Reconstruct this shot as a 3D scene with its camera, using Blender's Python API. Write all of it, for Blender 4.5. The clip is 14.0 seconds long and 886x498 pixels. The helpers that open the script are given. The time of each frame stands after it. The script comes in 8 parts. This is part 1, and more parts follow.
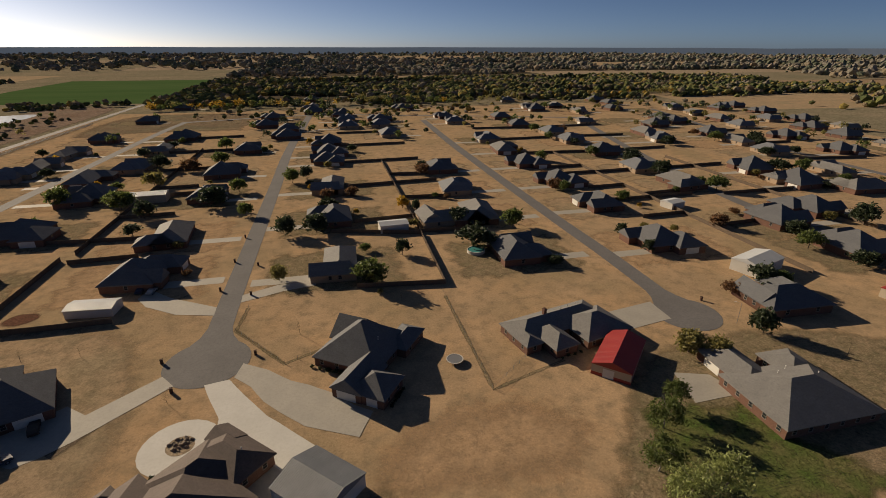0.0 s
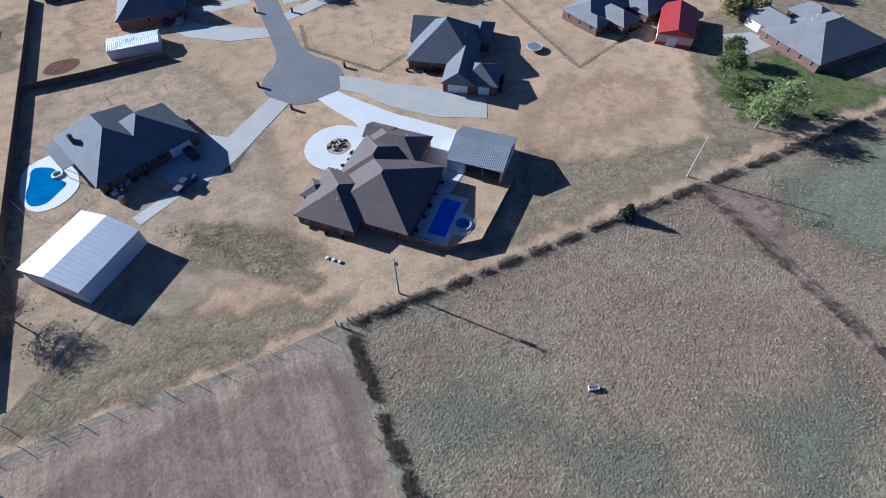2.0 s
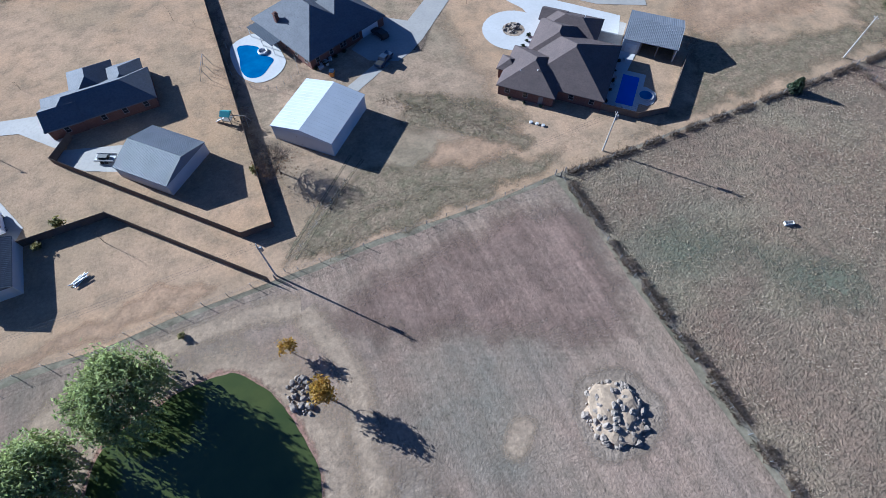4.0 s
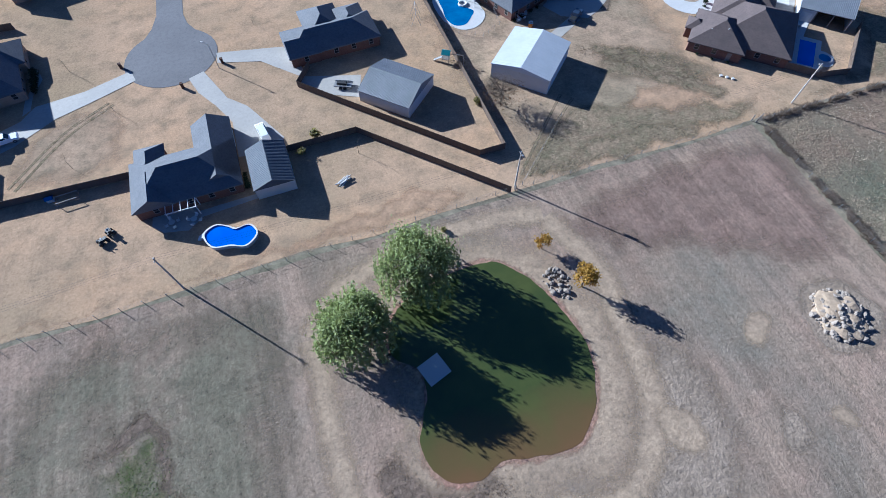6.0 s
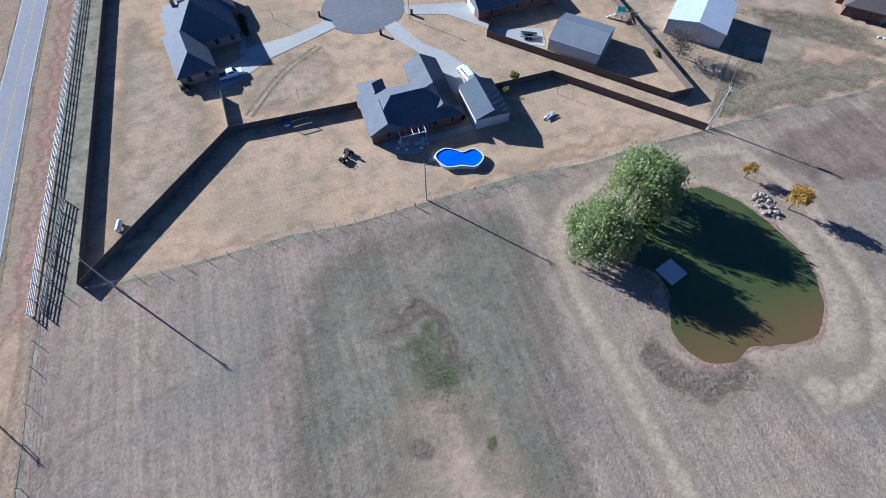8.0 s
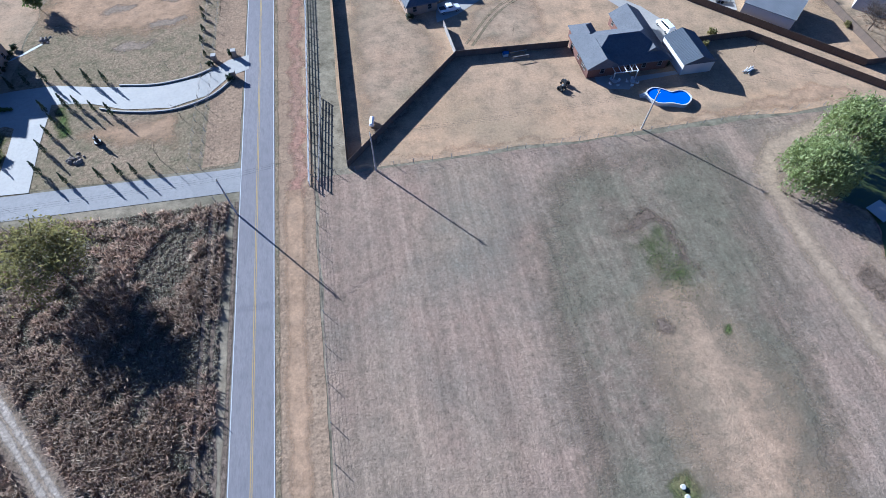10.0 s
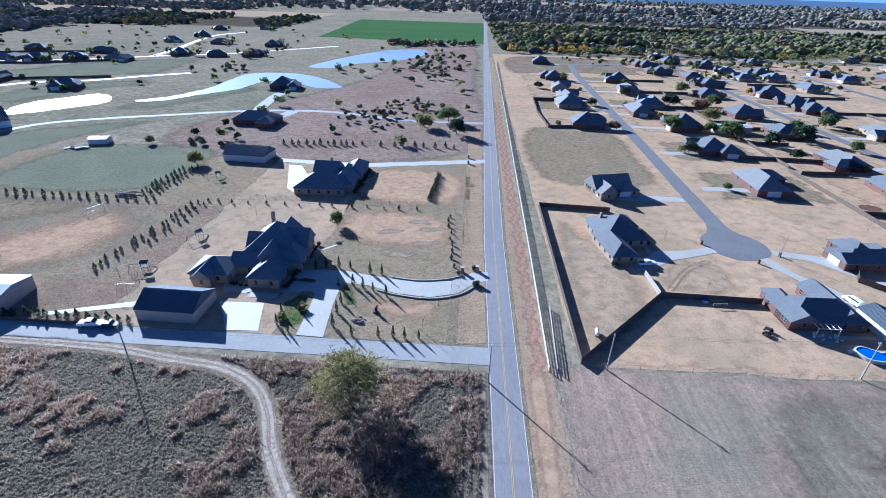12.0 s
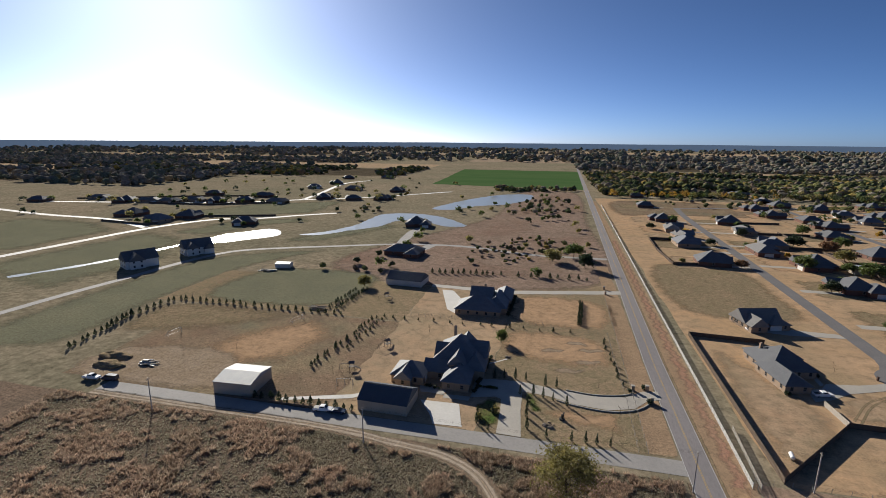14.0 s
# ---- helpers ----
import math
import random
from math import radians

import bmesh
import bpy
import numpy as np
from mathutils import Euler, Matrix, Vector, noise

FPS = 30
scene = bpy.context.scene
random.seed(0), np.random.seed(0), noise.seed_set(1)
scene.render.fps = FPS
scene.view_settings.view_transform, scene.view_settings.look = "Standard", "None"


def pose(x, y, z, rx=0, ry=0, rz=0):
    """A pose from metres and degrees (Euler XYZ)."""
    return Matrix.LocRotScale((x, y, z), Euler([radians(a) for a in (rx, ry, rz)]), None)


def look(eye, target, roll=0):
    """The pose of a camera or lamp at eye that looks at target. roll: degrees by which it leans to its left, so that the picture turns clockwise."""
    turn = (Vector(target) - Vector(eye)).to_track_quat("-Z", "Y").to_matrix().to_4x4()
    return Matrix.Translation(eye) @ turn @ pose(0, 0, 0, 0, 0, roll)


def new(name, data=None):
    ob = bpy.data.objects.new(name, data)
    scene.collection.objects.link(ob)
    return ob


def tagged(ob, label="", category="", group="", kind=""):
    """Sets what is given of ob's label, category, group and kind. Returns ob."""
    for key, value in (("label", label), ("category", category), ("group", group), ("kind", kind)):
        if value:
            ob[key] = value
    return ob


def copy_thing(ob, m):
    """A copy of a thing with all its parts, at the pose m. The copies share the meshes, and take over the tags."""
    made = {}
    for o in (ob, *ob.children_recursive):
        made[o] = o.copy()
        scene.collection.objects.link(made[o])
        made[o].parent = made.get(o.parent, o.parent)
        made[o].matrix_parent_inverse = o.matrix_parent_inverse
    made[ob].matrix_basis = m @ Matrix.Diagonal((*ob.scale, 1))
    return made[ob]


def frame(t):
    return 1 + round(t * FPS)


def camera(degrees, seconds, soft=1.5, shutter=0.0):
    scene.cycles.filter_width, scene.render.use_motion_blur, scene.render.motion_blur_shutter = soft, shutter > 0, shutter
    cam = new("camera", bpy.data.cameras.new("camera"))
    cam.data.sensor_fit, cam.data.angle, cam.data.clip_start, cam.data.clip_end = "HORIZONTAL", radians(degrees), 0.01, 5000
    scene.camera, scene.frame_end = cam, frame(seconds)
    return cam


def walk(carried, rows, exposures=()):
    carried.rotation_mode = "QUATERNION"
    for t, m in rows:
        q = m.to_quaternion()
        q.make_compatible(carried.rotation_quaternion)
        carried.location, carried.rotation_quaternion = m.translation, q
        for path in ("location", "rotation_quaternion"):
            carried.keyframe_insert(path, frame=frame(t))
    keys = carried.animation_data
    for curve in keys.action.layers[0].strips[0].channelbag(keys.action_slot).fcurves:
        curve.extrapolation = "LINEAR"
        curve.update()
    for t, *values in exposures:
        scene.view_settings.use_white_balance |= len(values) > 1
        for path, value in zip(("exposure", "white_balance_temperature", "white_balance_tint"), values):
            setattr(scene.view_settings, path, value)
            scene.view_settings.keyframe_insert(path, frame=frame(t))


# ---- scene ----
cam = camera(84.5, 14.0, soft=0.6)
PATH = [
    (0, (-0.034, -0.004, 73.016), (0.387, 1.793, 72.246), 0.1),
    (0.5, (-10.637, -0.647, 72.93), (-10.13, 1.003, 71.919), -0.3),
    (1, (-23.928, -1.012, 72.992), (-23.286, 0.424, 71.758), -0.5),
    (1.5, (-35.155, -1.788, 72.768), (-34.573, -0.504, 71.35), -0.6),
    (2, (-46.956, -2.74, 72.792), (-46.465, -1.637, 71.197), -1.1),
    (2.5, (-57.615, -3.293, 73.208), (-57.206, -2.35, 71.492), -1.5),
    (3, (-68.468, -4.244, 73.403), (-68.067, -3.305, 71.683), -1.8),
    (3.2, (-72.944, -4.686, 73.519), (-72.543, -3.747, 71.799), -1.6),
    (5.3, (-120.338, -8.751, 76.036), (-119.973, -7.801, 74.314), -1.1),
    (5.5, (-124.672, -9.175, 76.152), (-124.318, -8.216, 74.434), -1.0),
    (6, (-135.247, -9.988, 76.126), (-134.911, -9.019, 74.41), -0.7),
    (6.5, (-146.9, -10.896, 76.065), (-146.571, -9.918, 74.352), -0.4),
    (7, (-157.345, -11.95, 75.921), (-157.018, -10.963, 74.212), -0.3),
    (7.5, (-168.758, -13.1, 75.84), (-168.436, -12.11, 74.132), -0.2),
    (7.7, (-173.305, -13.631, 75.754), (-172.983, -12.641, 74.047), -0.0),
    (9.8, (-217.183, -24.352, 74.789), (-216.96, -23.333, 73.083), 0.4),
    (10, (-221.168, -26.06, 74.705), (-220.967, -25.035, 72.999), 0.9),
    (10.5, (-230.524, -30.974, 74.489), (-230.381, -29.939, 72.784), 1.5),
    (11, (-238.657, -35.877, 74.432), (-238.551, -34.838, 72.726), 1.7),
    (11.5, (-248.242, -40.061, 75.122), (-248.186, -38.711, 73.647), 2.2),
    (12, (-256.201, -46.559, 74.769), (-256.274, -44.798, 73.824), 1.7),
    (12.5, (-262.890, -53.799, 77.016), (-263.095, -51.867, 76.542), 0.52),
    (13, (-269.907, -60.474, 77.008), (-270.178, -58.538, 76.584), 0.49),
    (13.5, (-276.778, -66.617, 77.028), (-277.135, -64.696, 76.598), 0.47),
    (14, (-283.094, -72.680, 76.935), (-283.527, -70.776, 76.501), 0.49),
]
EXPOSURES = [(0.0, 0.2, 6900, 10), (0.5, 0.8, 5800, 10), (1.0, 1.18, 4900, 10), (1.5, 1.3, 4500, 8), (3.0, 1.3, 4230, 8), (7.5, 1.42, 4230, 8), (10.0, 1.5, 4230, 9), (11.0, 1.5, 4200, 9), (12.0, 1.62, 4060, 9), (12.5, 1.38, 4560, 8), (13.0, 1.14, 5000, 8), (14.0, 0.73, 5480, 8)]
walk(cam, [(t, look(eye, target, roll)) for t, eye, target, roll in PATH], EXPOSURES)

# ---- light ----
SUN_UP = radians(20.5)
SUN_TO = Vector((-0.645 * math.cos(SUN_UP), 0.765 * math.cos(SUN_UP), math.sin(SUN_UP)))
world = bpy.data.worlds.new("sky")
scene.world = world
world.use_nodes = True
sky = world.node_tree.nodes.new("ShaderNodeTexSky")
sky.sky_type, sky.sun_disc = "NISHITA", False
sky.sun_elevation, sky.sun_rotation = SUN_UP, math.atan2(SUN_TO.x, SUN_TO.y)
sky.altitude, sky.air_density, sky.dust_density, sky.ozone_density = 300, 0.34, 0.6, 3.2
world.node_tree.links.new(sky.outputs[0], world.node_tree.nodes["Background"].inputs[0])
world.node_tree.nodes["Background"].inputs[1].default_value = 0.05
sun_data = bpy.data.lights.new("sun", "SUN")
sun_data.energy, sun_data.angle, sun_data.color = 5.0, radians(0.53), (1.0, 0.83, 0.61)
sun = new("sun", sun_data)
sun.rotation_euler = SUN_TO.to_track_quat("Z", "Y").to_euler()


# ---- materials ----
def surface(name, a, b, c=None, big=0.05, small=1.2, rough=0.9, bump=0.3, grain=8.0, metal=0.0, island=0.0, world_space=True, stretch=(1, 1, 1), mixc=0.35, dist=0.1, speck=0.0, soft=False, glow=0.0, stripes=None, spec=None, wide=None, kinds=None, relief=0.0, fleck=0.0):
    """Two-scale surface: a and b blend over the big noise, c speckles over the small one; a fine bump on top."""
    m = bpy.data.materials.new(name)
    m.use_nodes = True
    t, n = m.node_tree, m.node_tree.nodes
    sh = n["Principled BSDF"]
    sh.inputs["Roughness"].default_value, sh.inputs["Metallic"].default_value = rough, metal
    if rough > 0.8:
        sh.inputs["Specular IOR Level"].default_value = 0.15
    if spec is not None:
        sh.inputs["Specular IOR Level"].default_value = spec
    if world_space:
        src = n.new("ShaderNodeNewGeometry").outputs["Position"]
    else:
        src = n.new("ShaderNodeTexCoord").outputs["Object"]
    mp = n.new("ShaderNodeMapping")
    mp.inputs["Scale"].default_value = stretch
    t.links.new(src, mp.inputs["Vector"])

    def noisy(scale, detail, rgh):
        q = n.new("ShaderNodeTexNoise")
        q.inputs["Scale"].default_value, q.inputs["Detail"].default_value, q.inputs["Roughness"].default_value = scale, detail, rgh
        t.links.new(mp.outputs[0], q.inputs["Vector"])
        return q.outputs["Fac"]

    def ramp(fac, lo, hi):
        q = n.new("ShaderNodeMapRange")
        q.inputs["From Min"].default_value, q.inputs["From Max"].default_value = lo, hi
        t.links.new(fac, q.inputs["Value"])
        return q.outputs["Result"]

    def mix(fac, x, y):
        q = n.new("ShaderNodeMix")
        q.data_type = "RGBA"
        for sock, v in ((q.inputs["Factor"], fac), (q.inputs["A"], x), (q.inputs["B"], y)):
            if isinstance(v, tuple):
                sock.default_value = (*v, 1)
            elif isinstance(v, float):
                sock.default_value = v
            else:
                t.links.new(v, sock)
        return q.outputs["Result"]

    col = mix(ramp(noisy(big, 6, 0.6), 0.35, 0.65), a, b)
    for tone, scale, most in wide or ():
        # further colours drifting over tens of metres
        q = n.new("ShaderNodeMath")
        q.operation = "MULTIPLY"
        t.links.new(ramp(noisy(scale, 6, 0.62), 0.47, 0.64), q.inputs[0])
        q.inputs[1].default_value = most
        q.use_clamp = True
        col = mix(q.outputs[0], col, tone)
    if kinds:
        # each separate clump takes one of these colours
        g = n.new("ShaderNodeNewGeometry")
        cr = n.new("ShaderNodeValToRGB")
        cr.color_ramp.interpolation = "CONSTANT"
        while len(cr.color_ramp.elements) < len(kinds):
            cr.color_ramp.elements.new(0.5)
        for i, k in enumerate(kinds):
            cr.color_ramp.elements[i].position = i / len(kinds)
            cr.color_ramp.elements[i].color = (*k, 1)
        t.links.new(g.outputs["Random Per Island"], cr.inputs[0])
        col = mix(0.75, col, cr.outputs[0])
    fine = noisy(small, 5, 0.65)
    if c:
        q = n.new("ShaderNodeMath")
        q.operation = "MULTIPLY"
        t.links.new(ramp(fine, 0.45, 0.72), q.inputs[0])
        q.inputs[1].default_value = mixc * 2
        q.use_clamp = True
        col = mix(q.outputs[0], col, c)
    if stripes:
        # uneven mowing lanes running north: (lane width in metres, strength)
        for period, share in ((stripes[0] * 2.6, 0.8), (stripes[0] * 0.55, 1.0)):
            lane_map = n.new("ShaderNodeMapping")
            lane_map.inputs["Scale"].default_value = (1 / period, 0.018 / period * 2, 1)
            lane_map.inputs["Rotation"].default_value = (0, 0, 0.03)
            t.links.new(src, lane_map.inputs["Vector"])
            lanes = n.new("ShaderNodeTexNoise")
            lanes.inputs["Scale"].default_value, lanes.inputs["Detail"].default_value, lanes.inputs["Roughness"].default_value = 1.0, 3, 0.6
            t.links.new(lane_map.outputs[0], lanes.inputs["Vector"])
            hs = n.new("ShaderNodeHueSaturation")
            v = n.new("ShaderNodeMapRange")
            v.inputs["From Min"].default_value, v.inputs["From Max"].default_value = 0.3, 0.7
            v.inputs["To Min"].default_value, v.inputs["To Max"].default_value = 1 - stripes[1] * share, 1 + stripes[1] * share
            t.links.new(lanes.outputs["Fac"], v.inputs["Value"])
            t.links.new(v.outputs["Result"], hs.inputs["Value"])
            t.links.new(col, hs.inputs["Color"])
            col = hs.outputs["Color"]
    if speck:
        hs = n.new("ShaderNodeHueSaturation")
        v = n.new("ShaderNodeMapRange")
        v.inputs["From Min"].default_value, v.inputs["From Max"].default_value = 0.36, 0.64
        v.inputs["To Min"].default_value, v.inputs["To Max"].default_value = 1 - speck, 1 + speck
        v.clamp = False
        t.links.new(noisy(grain * 0.28, 7, 0.8), v.inputs["Value"])
        t.links.new(v.outputs["Result"], hs.inputs["Value"])
        t.links.new(col, hs.inputs["Color"])
        col = hs.outputs["Color"]
    if fleck:
        # small dark clumps and pale straw between them
        hs, lo, hi, both = n.new("ShaderNodeHueSaturation"), n.new("ShaderNodeMapRange"), n.new("ShaderNodeMapRange"), n.new("ShaderNodeMath")
        spot = noisy(1.9, 4, 0.65)
        for node, f0, f1, g in ((lo, 0.55, 0.66, -fleck), (hi, 0.45, 0.34, fleck * 0.7)):
            node.inputs["From Min"].default_value, node.inputs["From Max"].default_value = f0, f1
            node.inputs["To Min"].default_value, node.inputs["To Max"].default_value = 0.5, 0.5 + g
            t.links.new(spot, node.inputs["Value"])
        t.links.new(lo.outputs["Result"], both.inputs[0])
        t.links.new(hi.outputs["Result"], both.inputs[1])
        t.links.new(both.outputs[0], hs.inputs["Value"])
        t.links.new(col, hs.inputs["Color"])
        col = hs.outputs["Color"]
    if island:
        g = n.new("ShaderNodeNewGeometry")
        hs = n.new("ShaderNodeHueSaturation")
        v = n.new("ShaderNodeMapRange")
        v.inputs["To Min"].default_value, v.inputs["To Max"].default_value = 1 - island, 1 + island
        t.links.new(g.outputs["Random Per Island"], v.inputs["Value"])
        t.links.new(v.outputs["Result"], hs.inputs["Value"])
        t.links.new(col, hs.inputs["Color"])
        col = hs.outputs["Color"]
    t.links.new(col, sh.inputs["Base Color"])
    if bump:
        bp = n.new("ShaderNodeBump")
        bp.inputs["Strength"].default_value, bp.inputs["Distance"].default_value = bump, dist
        if relief:
            clump = n.new("ShaderNodeTexNoise")
            clump.inputs["Scale"].default_value, clump.inputs["Detail"].default_value, clump.inputs["Roughness"].default_value = relief, 5, 0.62
            t.links.new(src, clump.inputs["Vector"])
            t.links.new(clump.outputs["Fac"], bp.inputs["Height"])
        else:
            t.links.new(noisy(grain, 4, 0.7), bp.inputs["Height"])
        t.links.new(bp.outputs["Normal"], sh.inputs["Normal"])
    last, end = sh.outputs[0], n["Material Output"].inputs["Surface"]
    if glow:
        tr, mx = n.new("ShaderNodeBsdfTranslucent"), n.new("ShaderNodeMixShader")
        t.links.new(col, tr.inputs["Color"])
        mx.inputs[0].default_value = glow
        t.links.new(last, mx.inputs[1])
        t.links.new(tr.outputs[0], mx.inputs[2])
        last = mx.outputs[0]
    if soft:
        # ragged edge: the cover attribute falls to nothing at the rim of a patch
        at = n.new("ShaderNodeAttribute")
        at.attribute_name = "cover"
        ad = n.new("ShaderNodeMath")
        ad.operation = "MULTIPLY_ADD"
        t.links.new(noisy(small * 0.8, 8, 0.78), ad.inputs[0])
        ad.inputs[1].default_value = 3.4
        up = n.new("ShaderNodeMath")
        up.operation = "MULTIPLY"
        t.links.new(at.outputs["Fac"], up.inputs[0])
        up.inputs[1].default_value = 2.0
        t.links.new(up.outputs[0], ad.inputs[2])
        tp, mx = n.new("ShaderNodeBsdfTransparent"), n.new("ShaderNodeMixShader")
        t.links.new(ramp(ad.outputs[0], 1.95, 3.9), mx.inputs[0])
        t.links.new(tp.outputs[0], mx.inputs[1])
        t.links.new(last, mx.inputs[2])
        last = mx.outputs[0]
    t.links.new(last, end)
    return m


def glossy(name, colour, rough=0.05, metal=0.0, spec=0.5):
    m = bpy.data.materials.new(name)
    m.use_nodes = True
    sh = m.node_tree.nodes["Principled BSDF"]
    sh.inputs["Base Color"].default_value, sh.inputs["Roughness"].default_value = (*colour, 1), rough
    sh.inputs["Metallic"].default_value, sh.inputs["Specular IOR Level"].default_value = metal, spec
    return m


M = {}


def ground_cover(key, *a, **k):
    """A ground material, and its twin with a ragged see-through rim."""
    k.setdefault("bump", 0.9)
    k.setdefault("dist", 0.22)
    k.setdefault("relief", 1.5)
    k.setdefault("fleck", 0.3)
    M[key] = surface(key, *a, **k)
    M[key + "_soft"] = surface(key + "_rim", *a, soft=True, **k)


M["prairie"] = surface("prairie", (0.28, 0.228, 0.16), (0.208, 0.188, 0.128), (0.144, 0.132, 0.088), big=0.006, small=0.05, grain=1.0, speck=0.42, spec=0.0)
ground_cover("lawn", (0.47, 0.325, 0.20), (0.375, 0.268, 0.167), (0.255, 0.193, 0.124), big=0.045, small=0.22, grain=6, mixc=0.5, speck=0.16, spec=0.0, bump=0.5, dist=0.14, relief=2.6, fleck=0.14, wide=(((0.33, 0.25, 0.15), 0.022, 0.8), ((0.49, 0.315, 0.175), 0.04, 0.5)))
ground_cover("lawn_pale", (0.435, 0.315, 0.205), (0.35, 0.262, 0.173), (0.245, 0.193, 0.128), big=0.06, small=0.25, grain=6, mixc=0.5, speck=0.16, spec=0.0, bump=0.5, dist=0.14, relief=2.6, fleck=0.15, wide=(((0.31, 0.258, 0.165), 0.03, 0.7), ((0.455, 0.305, 0.19), 0.05, 0.5)))
ground_cover("scrub", (0.32, 0.232, 0.18), (0.256, 0.196, 0.152), (0.16, 0.128, 0.096), big=0.03, small=0.25, grain=3, mixc=0.4, speck=0.4, spec=0.0, bump=0.7, wide=(((0.24, 0.16, 0.12), 0.02, 0.7),))
ground_cover("lawn_weedy", (0.304, 0.228, 0.148), (0.24, 0.192, 0.12), (0.152, 0.136, 0.08), big=0.09, small=0.5, grain=6, mixc=0.5, speck=0.35, spec=0.0)
ground_cover("bare_soil", (0.47, 0.315, 0.19), (0.395, 0.27, 0.165), (0.28, 0.20, 0.13), big=0.12, small=0.4, grain=6, mixc=0.4, speck=0.16, spec=0.0, bump=0.4, dist=0.14, relief=2.2, fleck=0.14)
ground_cover("lawn_green", (0.088, 0.128, 0.036), (0.192, 0.16, 0.08), (0.048, 0.08, 0.02), big=0.15, small=0.6, grain=6, mixc=0.5, speck=0.35, spec=0.0)
ground_cover("field", (0.325, 0.232, 0.166), (0.27, 0.205, 0.15), (0.175, 0.14, 0.10), big=0.09, small=0.5, grain=7, stretch=(1, 0.8, 1), speck=0.2, stripes=(2.2, 0.15), spec=0.0, bump=0.8, dist=0.13, relief=2.6, fleck=0.26, wide=(((0.20, 0.185, 0.14), 0.03, 0.75), ((0.34, 0.255, 0.175), 0.05, 0.6)))
ground_cover("field_green", (0.225, 0.19, 0.132), (0.19, 0.168, 0.115), (0.14, 0.13, 0.09), big=0.09, small=0.5, grain=7, stretch=(1, 0.8, 1), speck=0.2, stripes=(2.2, 0.15), spec=0.0, bump=0.8, dist=0.13, relief=2.6, fleck=0.26, wide=(((0.27, 0.20, 0.145), 0.06, 0.8),))
ground_cover("field_pale", (0.35, 0.275, 0.20), (0.29, 0.23, 0.165), (0.235, 0.185, 0.135), big=0.08, small=0.5, grain=6, speck=0.2, spec=0.0, fleck=0.22)
ground_cover("pasture", (0.285, 0.208, 0.14), (0.22, 0.17, 0.116), (0.13, 0.105, 0.073), big=0.07, small=0.55, grain=4.5, bump=1.0, dist=0.36, speck=0.25, spec=0.0, relief=2.3, fleck=0.45, wide=(((0.20, 0.19, 0.128), 0.022, 0.85), ((0.33, 0.265, 0.165), 0.045, 0.6), ((0.235, 0.155, 0.108), 0.06, 0.55)))
ground_cover("pasture_green", (0.235, 0.225, 0.15), (0.195, 0.195, 0.13), (0.14, 0.142, 0.092), big=0.05, small=0.9, grain=5, bump=1.0, dist=0.32, speck=0.22, spec=0.0, relief=2.3, fleck=0.3, wide=(((0.20, 0.195, 0.135), 0.05, 0.7),))
ground_cover("brushland", (0.225, 0.166, 0.12), (0.172, 0.135, 0.10), (0.10, 0.08, 0.06), big=0.06, small=0.8, grain=4, bump=0.8, dist=0.3, speck=0.35, spec=0.0)
ground_cover("verge", (0.352, 0.252, 0.16), (0.288, 0.204, 0.132), (0.208, 0.156, 0.104), big=0.12, small=0.5, grain=5, speck=0.24, bump=0.5, spec=0.0)
ground_cover("chalk", (0.43, 0.325, 0.215), (0.37, 0.28, 0.19), (0.30, 0.235, 0.16), big=0.2, small=0.8, grain=6, speck=0.16, bump=0.5, dist=0.14, relief=2.2, spec=0.0, fleck=0.16)
ground_cover("field_red", (0.275, 0.19, 0.142), (0.24, 0.17, 0.128), (0.175, 0.132, 0.10), big=0.08, small=0.35, grain=6, stretch=(1, 0.8, 1), speck=0.2, stripes=(2.2, 0.18), bump=0.8, dist=0.13, relief=2.6, spec=0.0, fleck=0.24)
ground_cover("red_dirt", (0.352, 0.204, 0.144), (0.32, 0.216, 0.148), (0.384, 0.248, 0.176), big=0.15, small=0.6, grain=6, speck=0.3, bump=0.5, spec=0.0)
ground_cover("dirt", (0.36, 0.288, 0.212), (0.304, 0.236, 0.164), (0.24, 0.184, 0.12), big=0.12, small=0.8, grain=6, speck=0.2, spec=0.0)
ground_cover("rut", (0.464, 0.392, 0.312), (0.4, 0.336, 0.264), (0.32, 0.264, 0.2), big=0.2, small=1.2, grain=8, speck=0.2, spec=0.0)
ground_cover("dug_earth", (0.168, 0.084, 0.06), (0.128, 0.068, 0.048), (0.216, 0.12, 0.088), big=0.3, small=1.2, grain=6, speck=0.3, spec=0.0)
M["frame_tan"] = surface("window_frame", (0.24, 0.208, 0.176), (0.208, 0.176, 0.152), None, big=1, rough=0.6, bump=0, world_space=False)
M["crop"] = surface("winter_wheat", (0.068, 0.12, 0.044), (0.084, 0.132, 0.052), (0.052, 0.096, 0.036), big=0.02, small=0.1, grain=1, stretch=(0.1, 1, 1), spec=0.0)
M["asphalt"] = surface("asphalt", (0.248, 0.228, 0.228), (0.212, 0.196, 0.2), (0.172, 0.164, 0.164), big=0.12, small=1.6, grain=20, bump=0.15, rough=0.85, stretch=(1, 0.25, 1), speck=0.1)
M["street"] = surface("worn_asphalt", (0.184, 0.176, 0.176), (0.156, 0.15, 0.15), (0.124, 0.12, 0.12), big=0.12, small=1.2, grain=20, bump=0.15, rough=0.85, speck=0.1)
M["street_pale"] = surface("pale_street", (0.336, 0.32, 0.304), (0.288, 0.276, 0.264), (0.24, 0.232, 0.224), big=0.12, small=1.2, grain=20, bump=0.15, rough=0.85, speck=0.1)
